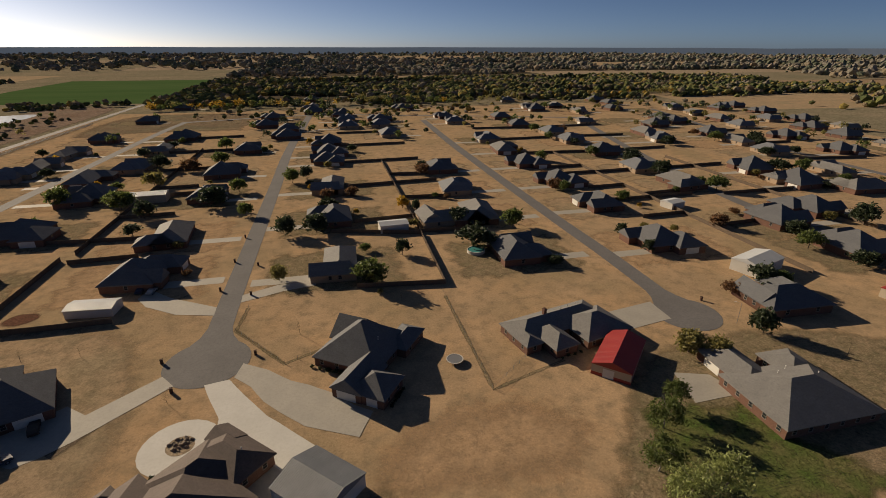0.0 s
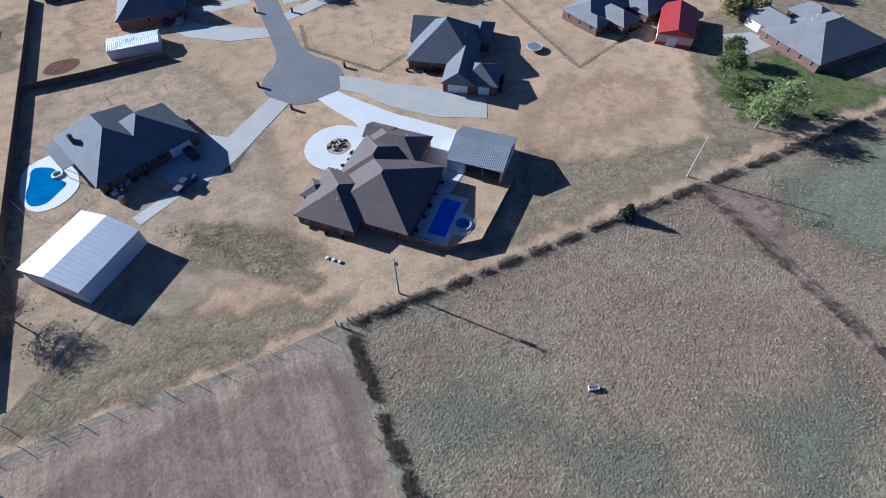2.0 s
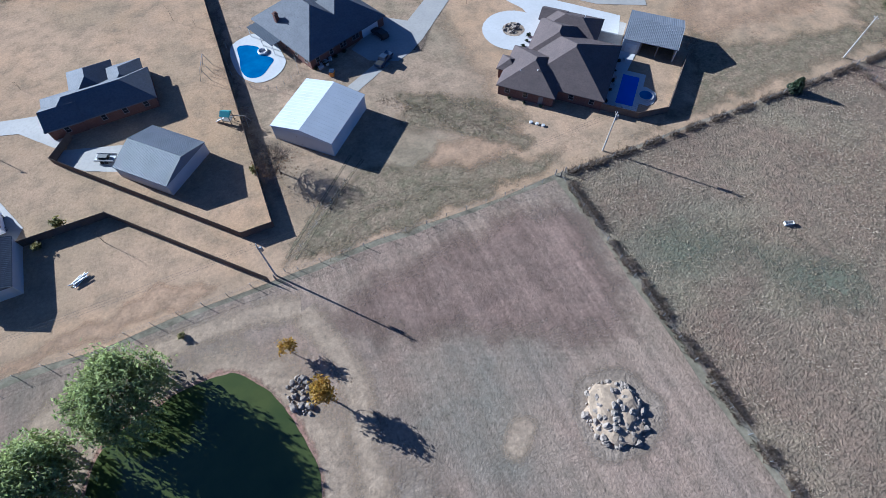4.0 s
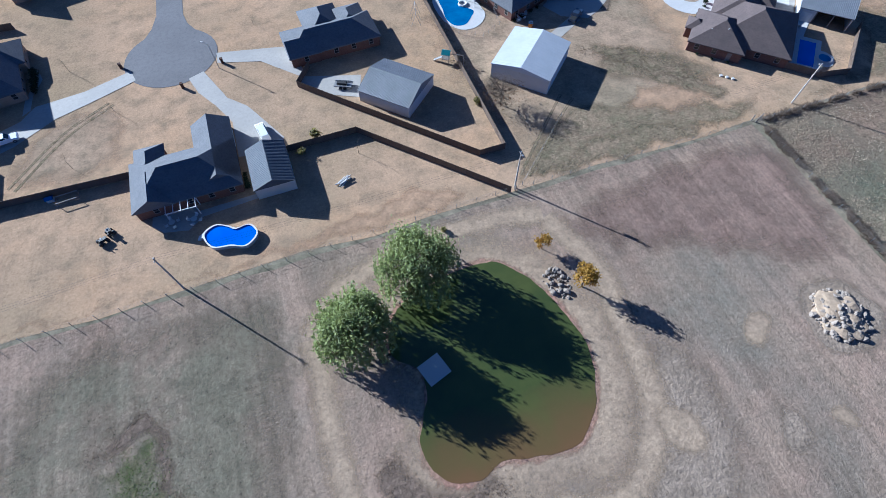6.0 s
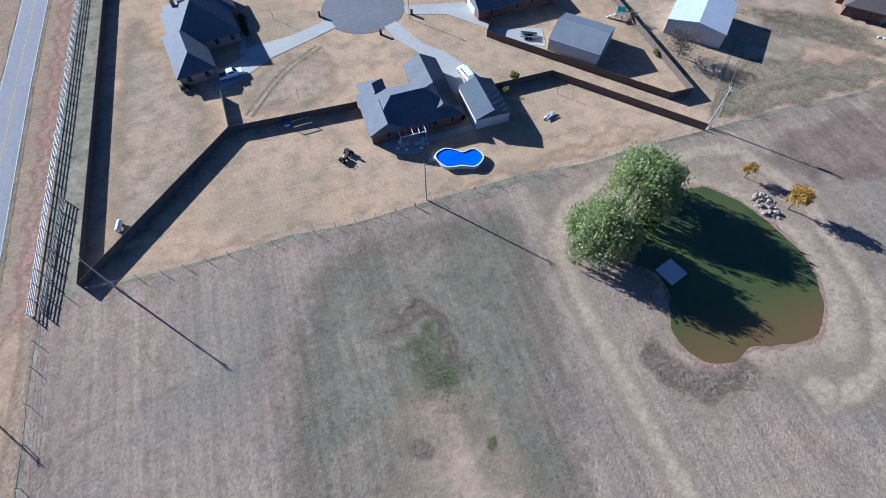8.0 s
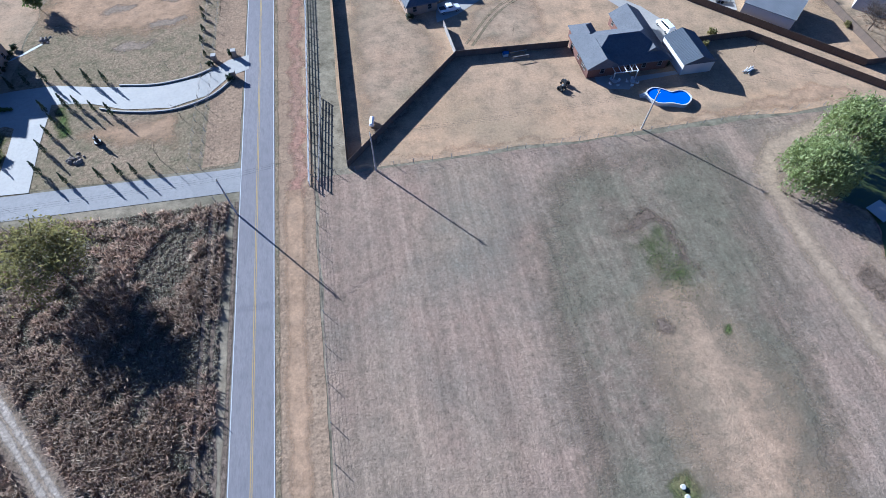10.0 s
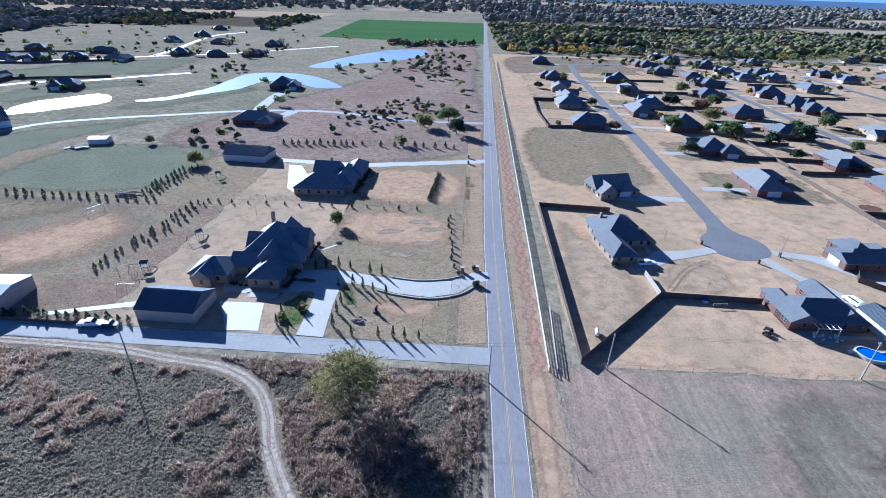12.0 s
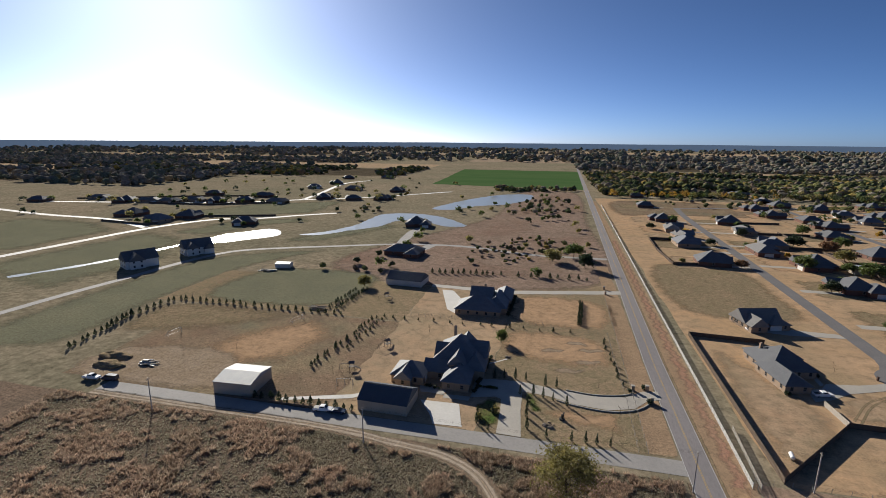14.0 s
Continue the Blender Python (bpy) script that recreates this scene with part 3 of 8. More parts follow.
def roof_mesh(x0, y0, x1, y1, z, pitch, kind, over=0.45, thick=0.22, ribs=0.0):
    """Hip or gable roof over a rectangle; kind: hip, gx or gy (ridge along x or y)."""
    bm = bmesh.new()
    X0, Y0, X1, Y1 = x0 - over, y0 - over, x1 + over, y1 + over
    z = z - over * pitch * 0.4
    w, d = X1 - X0, Y1 - Y0
    e = [bm.verts.new(p) for p in ((X0, Y0, z), (X1, Y0, z), (X1, Y1, z), (X0, Y1, z))]
    lo = [bm.verts.new((v.co.x, v.co.y, z - thick)) for v in e]
    along_x = kind == "gx" or (kind == "hip" and w >= d)
    half = (d if along_x else w) / 2
    top = z + half * pitch
    inset = half if kind == "hip" else 0.0
    if along_x:
        cy = (Y0 + Y1) / 2
        if kind == "hip" and w - d < 0.4:
            r = [bm.verts.new(((X0 + X1) / 2, cy, top))] * 2
        else:
            r = [bm.verts.new((X0 + inset, cy, top)), bm.verts.new((X1 - inset, cy, top))]
        quads = ((e[0], e[1], r[1], r[0]), (e[2], e[3], r[0], r[1]), (e[1], e[2], r[1]), (e[3], e[0], r[0]))
    else:
        cx = (X0 + X1) / 2
        if kind == "hip" and d - w < 0.4:
            r = [bm.verts.new((cx, (Y0 + Y1) / 2, top))] * 2
        else:
            r = [bm.verts.new((cx, Y0 + inset, top)), bm.verts.new((cx, Y1 - inset, top))]
        quads = ((e[1], e[2], r[1], r[0]), (e[3], e[0], r[0], r[1]), (e[0], e[1], r[0]), (e[2], e[3], r[1]))
    for q in quads:
        u = []
        for v in q:
            if v not in u:
                u.append(v)
        bm.faces.new(u)
    for i in range(4):
        bm.faces.new((lo[i], lo[(i + 1) % 4], e[(i + 1) % 4], e[i]))
    bm.faces.new(lo[::-1])
    if ribs:
        # one folded sheet to each slope
        span = w if along_x else d
        n = int(span / ribs)
        for sgn in (0, 1):
            rows = []
            for i in range(n + 1):
                for off, up in ((-0.07, 0.012), (0.0, 0.05), (0.07, 0.012)):
                    u = min(max(0.0, i * span / n + off), span)
                    if along_x:
                        a, b = (X0 + u, (Y0, Y1)[sgn], z + up), (X0 + u, (Y0 + Y1) / 2, top + up)
                    else:
                        a, b = ((X0, X1)[sgn], Y0 + u, z + up), ((X0 + X1) / 2, Y0 + u, top + up)
                    rows.append((bm.verts.new(a), bm.verts.new(b)))
            for p, q in zip(rows, rows[1:]):
                bm.faces.new((p[0], q[0], q[1], p[1]))
    return bm, top


def wall_mesh(x0, y0, x1, y1, z, top=None, kind="hip"):
    """Solid walls of a wing, carried up into the gables."""
    bm = bmesh.new()
    block(bm, x0, y0, -0.2, x1, y1, z)
    if kind == "gx":
        cy = (y0 + y1) / 2
        vs = [bm.verts.new(p) for p in ((x0, y0, z), (x0, y1, z), (x0, cy, top), (x1, y0, z), (x1, y1, z), (x1, cy, top))]
    elif kind == "gy":
        cx = (x0 + x1) / 2
        vs = [bm.verts.new(p) for p in ((x0, y0, z), (x1, y0, z), (cx, y0, top), (x0, y1, z), (x1, y1, z), (cx, y1, top))]
    else:
        return bm
    bm.faces.new((vs[0], vs[1], vs[2]))
    bm.faces.new((vs[3], vs[5], vs[4]))
    bm.faces.new((vs[0], vs[3], vs[4], vs[1]))
    bm.faces.new((vs[0], vs[2], vs[5], vs[3]))
    bm.faces.new((vs[1], vs[4], vs[5], vs[2]))
    return bm


def window(parent, x, y, z, ang, w=1.1, h=1.4):
    m = pose(x, y, z, 0, 0, ang)
    bm = bmesh.new()
    for a in ((-w / 2, -0.06, 0, -w / 2 + 0.09, 0.1, h), (w / 2 - 0.09, -0.06, 0, w / 2, 0.1, h), (-w / 2 + 0.09, -0.06, h - 0.09, w / 2 - 0.09, 0.1, h), (-w / 2 + 0.09, -0.09, 0, w / 2 - 0.09, 0.1, 0.09), (-w / 2 + 0.09, -0.05, h * 0.5 - 0.03, w / 2 - 0.09, 0.08, h * 0.5 + 0.03)):
        block(bm, *a, m)
    win = part("window", bm, M["frame_tan"], parent)
    bm = bmesh.new()
    block(bm, -w / 2 + 0.09, -0.02, 0.09, w / 2 - 0.09, 0.06, h - 0.09, m)
    part("pane", bm, M["glass"], win)


def leaf_door(parent, name, x, y, ang, w, h, material, z=0.0, grooves=4):
    m = pose(x, y, z, 0, 0, ang)
    bm = bmesh.new()
    block(bm, -w / 2, -0.04, 0, w / 2, 0.1, h, m)
    for i in range(grooves):
        z0 = h * i / grooves
        block(bm, -w / 2 + 0.1, -0.065, z0 + 0.06, w / 2 - 0.1, -0.04, z0 + h / grooves - 0.06, m)
    part(name, bm, material, parent)


def house(name, label, m, wings, wall, roof, garages=(), doors=(), chimneys=(), vents=(), windows=True, category="house", group="", ribs=0.0, every=3.6):
    """wings: (x0, y0, x1, y1, eave, pitch, kind). garages: (x, y, angle, width). Parts hang under one empty."""
    ob = thing(name, label, category, m, group)
    for x0, y0, x1, y1, eave, pitch, kind in wings:
        bm, top = roof_mesh(x0, y0, x1, y1, eave, pitch, kind, ribs=ribs)
        part("roof", bm, roof, ob)
        part("wall", wall_mesh(x0, y0, x1, y1, eave - 0.05, top - 0.35, kind), wall, ob)
    if windows:
        for k, (x0, y0, x1, y1, eave, pitch, kind) in enumerate(wings):
            for ang, a, b in ((0, (x0, y0), (x1, y0)), (90, (x1, y0), (x1, y1)), (180, (x1, y1), (x0, y1)), (270, (x0, y1), (x0, y0))):
                a, b = Vector(a), Vector(b)
                n = int((b - a).length / every)
                for i in range(n):
                    p = a.lerp(b, (i + 0.5) / n)
                    out = Vector((math.sin(radians(ang)), -math.cos(radians(ang)))) * 0.4
                    if any(w[0] - 0.3 < p.x + out.x < w[2] + 0.3 and w[1] - 0.3 < p.y + out.y < w[3] + 0.3 for j, w in enumerate(wings) if j != k):
                        continue
                    if any((Vector(g[:2]) - p).length < g[3] / 2 + 0.8 for g in garages) or any((Vector(g[:2]) - p).length < 1.4 for g in doors):
                        continue
                    for z in ((0.9, 3.7) if eave > 4.5 else (0.9,)):
                        window(ob, p.x, p.y, z, ang)
    for x, y, ang, w in garages:
        leaf_door(ob, "garage_door", x, y, ang, w, 2.15, M["trim"])
    for x, y, ang in doors:
        leaf_door(ob, "door", x, y, ang, 1.0, 2.05, M["timber"], grooves=2)
    for x, y, z in chimneys:
        bm = bmesh.new()
        block(bm, x - 0.45, y - 0.45, 2.0, x + 0.45, y + 0.45, z)
        block(bm, x - 0.55, y - 0.55, z, x + 0.55, y + 0.55, z + 0.15)
        block(bm, x - 0.25, y - 0.25, z + 0.15, x + 0.25, y + 0.25, z + 0.45)
        part("chimney", bm, wall, ob)
    for x, y, z in vents:
        bm = bmesh.new()
        tube(bm, (x, y, z - 0.6), (x, y, z + 0.35), 0.08, 0.08, 8)
        tube(bm, (x, y, z + 0.35), (x, y, z + 0.42), 0.14, 0.1, 8)
        part("vent_pipe", bm, M["trim"], ob)
    return ob


def leaves(name, centres, size, material, parent, seed=0, droop=0.0, stretch=1.0):
    """Leaf sprays: a bent pair of quads at each centre."""
    r = np.random.RandomState(seed)
    c = np.asarray(centres)
    n = len(c)
    a = r.normal(size=(n, 3))
    a[:, 2] -= droop * 2
    a /= np.linalg.norm(a, axis=1)[:, None]
    b = np.cross(a, r.normal(size=(n, 3)))
    b /= np.linalg.norm(b, axis=1)[:, None]
    s = size * r.uniform(0.6, 1.3, n)[:, None]
    nrm = np.cross(a, b) * s * 0.25
    A, B = a * s * stretch, b * s * 0.5
    v = np.stack([c - A, c - B * 0.9 + nrm, c + A * 0.2, c + B * 0.9 + nrm, c + A], 1).reshape(-1, 3)
    i = np.arange(n)[:, None] * 5
    f = i + np.array([[0, 1, 2, 3]])
    g = i + np.array([[1, 4, 3]])
    return raw(name, v.tolist(), f.tolist() + g.tolist(), material, parent)


def crown_points(rx, ry, rz, cz, lobes, per, seed, spread=0.28, skirt=0.0):
    """Points in lobes over an egg-shaped crown, with gaps between them."""
    r = np.random.RandomState(seed)
    d = r.normal(size=(lobes, 3))
    d /= np.linalg.norm(d, axis=1)[:, None]
    d[:, 2] = np.where(d[:, 2] < -0.5 - skirt, -d[:, 2], d[:, 2])
    rad = r.uniform(0.5, 1.0, lobes)[:, None]
    c = d * rad * np.array([rx, ry, rz]) + np.array([0, 0, cz])
    p = c.repeat(per, 0) + r.normal(size=(lobes * per, 3)) * np.array([rx, ry, rz]) * spread * r.uniform(0.5, 1.1, (lobes, 1)).repeat(per, 0)
    p[:, 2] = np.maximum(p[:, 2], 0.25)
    return p


def trunk_mesh(h, r, reach, limbs, seed, split=0.35, fine=0):
    """A tapered, slightly crooked trunk with limbs and, where asked, twigs."""
    rnd = random.Random(seed)
    bm = bmesh.new()
    p, tips = Vector((0, 0, -0.2)), []
    n = 5
    for i in range(n):
        q = Vector((rnd.uniform(-1, 1) * r * 1.2, rnd.uniform(-1, 1) * r * 1.2, h * (i + 1) / n))
        tube(bm, p, q, r * (1.15 - 0.17 * i), r * (1.15 - 0.17 * (i + 1)), 7)
        p = q
        if i >= 1:
            tips.append(q)
    for k in range(limbs):
        s = tips[rnd.randrange(len(tips))]
        a = rnd.uniform(0, 6.283)
        e = s + Vector((math.cos(a) * reach * rnd.uniform(0.5, 1), math.sin(a) * reach * rnd.uniform(0.5, 1), h * rnd.uniform(0.15, split + 0.15)))
        mid = s.lerp(e, 0.5) + Vector((0, 0, -0.08 * h * rnd.random()))
        tube(bm, s, mid, r * 0.4, r * 0.25, 5)
        tube(bm, mid, e, r * 0.25, r * 0.08, 5)
        for j in range(fine):
            s2 = (mid if j % 2 else s.lerp(mid, 0.7)).lerp(e, rnd.uniform(0, 0.9))
            e2 = s2 + Vector((rnd.uniform(-1, 1), rnd.uniform(-1, 1), rnd.uniform(0.0, 1.0))) * reach * 0.38
            tube(bm, s2, e2, r * 0.1, r * 0.03, 3)
            for _ in range(2):
                e3 = s2.lerp(e2, rnd.uniform(0.4, 1)) + Vector((rnd.uniform(-1, 1), rnd.uniform(-1, 1), rnd.uniform(-0.1, 0.8))) * reach * 0.2
                tube(bm, s2.lerp(e2, 0.6), e3, r * 0.05, r * 0.02, 3)
    return bm


def tree(label, x, y, h, rad, leaf, bark="bark", lobes=40, per=40, size=0.35, seed=1, droop=0.0, low=0.25, name="tree", group="", category="tree", fine=0, spread=0.28, stretch=1.0, limbs=9, rot=0.0):
    ob = thing(name, label, category, pose(x, y, 0, 0, 0, rot), group)
    part("trunk", trunk_mesh(h * 0.72, max(0.06, h * 0.022), rad * 0.8, limbs, seed, fine=fine), M[bark], ob)
    if leaf:
        rz = h * (1 - low) / 2
        pts = crown_points(rad * 0.82, rad * 0.82, rz * 0.86, h - rz, lobes, per, seed, spread)
        leaves("crown", pts, size, M[leaf], ob, seed, droop, stretch)
    return ob


def cypress(label, x, y, h, rad, leaf="leaf_dark", seed=1, n=260, group="", name="conifer"):
    ob = thing(name, label, "tree", pose(x, y, 0), group)
    bm = bmesh.new()
    tube(bm, (0, 0, -0.1), (0, 0, h * 0.85), 0.07, 0.02, 5)
    part("trunk", bm, M["bark"], ob)
    r = np.random.RandomState(seed)
    t = r.uniform(0.03, 1, n)
    w = rad * np.clip(np.minimum(t * 5 + 0.35, (1 - t) ** 0.75 * 1.15), 0.04, 1) * r.uniform(0.45, 1.05, n)
    a = r.uniform(0, 6.283, n)
    leaves("crown", np.stack([w * np.cos(a), w * np.sin(a), t * h + 0.05], 1), max(0.16, rad * 0.34), M[leaf], ob, seed, -0.5)
    return ob


def privacy_fence(label, pts, h=1.8, material="fence_wood", name="fence", group="", span=2.44):
    """Board fence: posts, and a framed panel of boards to each span."""
    ob = thing(name, label, "fence", None, group)
    base = {}
    for a, b in zip(pts, pts[1:]):
        a, b = Vector((*a, 0)), Vector((*b, 0))
        n = max(1, round((b - a).length / span))
        L = (b - a).length / n
        ang = math.atan2((b - a).y, (b - a).x)
        key = round(L, 3)
        if key not in base:
            bm = bmesh.new()
            k = max(4, int(L / 0.3))
            prof = []
            for i in range(k):
                y = 0.02 if i % 2 else -0.02
                prof += [(i * L / k, y), ((i + 1) * L / k, y)]
            loop = [(x, y - 0.02) for x, y in prof] + [(x, y + 0.02) for x, y in prof[::-1]]
            lo, hi = [bm.verts.new((x, y, 0.03)) for x, y in loop], [bm.verts.new((x, y, h)) for x, y in loop]
            for i in range(len(loop)):
                bm.faces.new((lo[i], lo[(i + 1) % len(loop)], hi[(i + 1) % len(loop)], hi[i]))
            bm.faces.new(hi)
            me = bpy.data.meshes.new("panel")
            bm.to_mesh(me)
            bm.free()
            me.materials.append(M[material])
            bm = bmesh.new()
            block(bm, -0.05, -0.05, -0.2, 0.05, 0.05, h + 0.08)
            mp = bpy.data.meshes.new("post")
            bm.to_mesh(mp)
            bm.free()
            mp.materials.append(M[material])
            base[key] = (me, mp)
        for i in range(n):
            p = a.lerp(b, i / n)
            for nm, me in zip(("panel", "post"), base[key]):
                o = new(nm, me)
                o.parent = ob
                o.matrix_basis = Matrix.Translation(p) @ Matrix.Rotation(ang, 4, "Z")
    return ob


def wire_fence(label, pts, h=1.25, span=4.0, wires=4, material="steel", name="wire_fence", thick=0.012, post=0.04):
    ob = thing(name, label, "fence")
    bm = bmesh.new()
    block(bm, -post, -post, -0.2, post, post, h + 0.05)
    block(bm, -post * 1.4, -post * 0.5, h * 0.3, post * 1.4, post * 0.5, h * 0.33)
    mp = bpy.data.meshes.new("post")
    bm.to_mesh(mp)
    bm.free()
    mp.materials.append(M[material])
    rnd = random.Random(len(label))
    ends = [[] for _ in range(wires)]
    for a, b in zip(pts, pts[1:]):
        a, b = Vector((*a, 0)), Vector((*b, 0))
        n = max(1, round((b - a).length / span))
        for i in range(n + 1):
            p = a.lerp(b, i / n)
            o = new("post", mp)
            o.parent = ob
            o.matrix_basis = Matrix.Translation(p) @ Euler((rnd.uniform(-0.05, 0.05), rnd.uniform(-0.05, 0.05), rnd.uniform(0, 3))).to_matrix().to_4x4()
            for w in range(wires):
                ends[w].append(p + Vector((0, 0, h * (w + 1) / wires)))
    for w in range(wires):
        bm = bmesh.new()
        hose(bm, [p for i, p in enumerate(ends[w]) if i == 0 or (p - ends[w][i - 1]).length > 0.1], thick, 3)
        part("wire", bm, M["timber"], ob)
    return ob


def rail_fence(label, pts, h=1.35, span=3.0, rails=4, material="trim", name="rail_fence", size=0.08):
    ob = thing(name, label, "fence")
    bm = bmesh.new()
    block(bm, -0.07, -0.07, -0.2, 0.07, 0.07, h + 0.08)
    block(bm, -0.085, -0.085, h + 0.08, 0.085, 0.085, h + 0.11)
    mp = bpy.data.meshes.new("post")
    bm.to_mesh(mp)
    bm.free()
    mp.materials.append(M[material])
    for a, b in zip(pts, pts[1:]):
        a, b = Vector((*a, 0)), Vector((*b, 0))
        n = max(1, round((b - a).length / span))
        ang = math.atan2((b - a).y, (b - a).x)
        for i in range(n + 1):
            o = new("post", mp)
            o.parent = ob
            o.matrix_basis = Matrix.Translation(a.lerp(b, i / n)) @ Matrix.Rotation(ang, 4, "Z")
        for k in range(rails):
            z = h * (k + 0.75) / rails
            bm = bmesh.new()
            block(bm, 0, -0.025, z - size, (b - a).length, 0.025, z + size, Matrix.Translation(a) @ Matrix.Rotation(ang, 4, "Z"))
            part("rail", bm, M[material], ob)
    return ob


def utility_pole(x, y, h=10.2, ang=0.0, drum=False, label="grey wooden utility pole beside the back fence"):
    ob = thing("utility_pole", label, "utility pole", pose(x, y, 0, 0, 0, ang), "poles along the back fence")
    bm = bmesh.new()
    tube(bm, (0, 0, -0.3), (0, 0, h), 0.17, 0.11, 10)
    part("shaft", bm, M["pole_wood"], ob)
    bm = bmesh.new()
    block(bm, -0.09, -0.55, h - 0.45, 0.02, 0.55, h - 0.33)
    part("crossarm", bm, M["timber"], ob)
    for yy in (-0.45, 0.0, 0.45):
        bm = bmesh.new()
        z = h if yy == 0 else h - 0.33
        tube(bm, (-0.03, yy, z), (-0.03, yy, z + 0.12), 0.05, 0.03, 6)
        tube(bm, (-0.03, yy, z + 0.12), (-0.03, yy, z + 0.2), 0.06, 0.05, 6)
        part("insulator", bm, M["trim"], ob)
    if drum:
        bm = bmesh.new()
        tube(bm, (0.38, 0, h - 1.9), (0.38, 0, h - 1.0), 0.24, 0.24, 12)
        tube(bm, (0.38, 0, h - 1.0), (0.38, 0, h - 0.92), 0.26, 0.2, 12)
        block(bm, 0.1, -0.05, h - 1.6, 0.3, 0.05, h - 1.3)
        part("transformer", bm, M["steel"], ob, "grey transformer drum")
    return ob


def car(label, x, y, ang, paint="paint_white", kind="pickup", name="car"):
    """Side profile extruded, cab glass let in, four wheels."""
    L = {"pickup": 5.6, "suv": 4.8, "van": 5.3, "sedan": 4.7}[kind]
    W = 1.9
    ob = thing(name, label, kind if kind != "suv" else "car", pose(x, y, 0, 0, 0, ang))
    h = L / 2
    prof = {
        "pickup": [(-h, 0.5), (-h, 1.15), (-h + 1.75, 1.18), (-h + 1.8, 1.15), (-h + 2.0, 1.85), (-h + 3.4, 1.88), (-h + 4.1, 1.2), (h - 0.1, 1.08), (h, 0.9), (h, 0.5)],
        "suv": [(-h, 0.5), (-h, 1.1), (-h + 0.35, 1.7), (-h + 2.6, 1.75), (-h + 3.5, 1.12), (h - 0.1, 1.0), (h, 0.85), (h, 0.5)],
        "van": [(-h, 0.45), (-h, 1.2), (-h + 0.1, 2.0), (-h + 3.6, 2.05), (-h + 4.5, 1.25), (h - 0.1, 1.1), (h, 0.9), (h, 0.45)],
        "sedan": [(-h, 0.5), (-h, 1.0), (-h + 0.9, 1.05), (-h + 1.5, 1.42), (-h + 2.7, 1.45), (-h + 3.5, 1.02), (h - 0.1, 0.9), (h, 0.75), (h, 0.5)],
    }[kind]
    bm = bmesh.new()
    rows = []
    for s in (-1, 1):
        rows.append([bm.verts.new((px, s * (W / 2 - max(0.0, pz - 1.1) * 0.22), pz)) for px, pz in prof])
    n = len(prof)
    bm.faces.new(rows[0])
    bm.faces.new(rows[1][::-1])
    for i in range(n):
        bm.faces.new((rows[0][i], rows[1][i], rows[1][(i + 1) % n], rows[0][(i + 1) % n]))
    bmesh.ops.recalc_face_normals(bm, faces=bm.faces[:])
    bmesh.ops.bevel(bm, geom=bm.edges[:], offset=0.05, segments=2, affect="EDGES")
    body = part("body", bm, M[paint], ob)
    top = max(p[1] for p in prof)
    i0, i1 = {"pickup": (4, 5), "suv": (2, 3), "van": (2, 3), "sedan": (3, 4)}[kind]
    a, b = prof[i0], prof[i1]
    nxt = prof[i1 + 1]
    bm = bmesh.new()
    for s in (-1, 1):
        y0 = s * (W / 2 - (top - 1.1) * 0.11 + 0.012)
        block(bm, a[0] + 0.25, min(y0, y0 - s * 0.03), top - 0.52, b[0] + 0.1, max(y0, y0 - s * 0.03), top - 0.12)
    part("side_glass", bm, M["glass"], body)
    bm = bmesh.new()
    p, q = Vector((b[0] + 0.08, 0, top - 0.04)), Vector((nxt[0] - 0.05, 0, nxt[1] + 0.08))
    up = Vector((q.z - p.z, 0, p.x - q.x)).normalized() * -0.02
    vs = [bm.verts.new(v + Vector((0, s * w, 0)) + up * k) for k in (0, 2) for v, s, w in ((p, -1, 0.68), (p, 1, 0.68), (q, 1, 0.78), (q, -1, 0.78))]
    for f in ((0, 1, 2, 3), (7, 6, 5, 4), (0, 4, 5, 1), (2, 6, 7, 3), (1, 5, 6, 2), (0, 3, 7, 4)):
        bm.faces.new([vs[i] for i in f])
    part("windscreen", bm, M["glass"], body)
    if kind == "pickup":
        bm = bmesh.new()
        block(bm, -h + 0.12, -0.75, 1.1, -h + 1.7, 0.75, 1.215)
        part("bed", bm, M["black"], body)
    for sx in (-h + 1.0, h - 0.95):
        for s in (-1, 1):
            bm = bmesh.new()
            tube(bm, (sx, s * (W / 2 - 0.22), 0.36), (sx, s * (W / 2 + 0.02), 0.36), 0.36, 0.36, 16)
            tyre = part("wheel", bm, M["tyre"], ob)
            bm = bmesh.new()
            tube(bm, (sx, s * (W / 2 - 0.02), 0.36), (sx, s * (W / 2 + 0.035), 0.36), 0.22, 0.2, 12)
            part("rim", bm, M["rim"], tyre)
    for s in (-1, 1):
        bm = bmesh.new()
        block(bm, h - 0.06, s * 0.7 - 0.16, 0.72, h + 0.015, s * 0.7 + 0.16, 0.88)
        part("headlight", bm, M["trim"], body)
    return ob


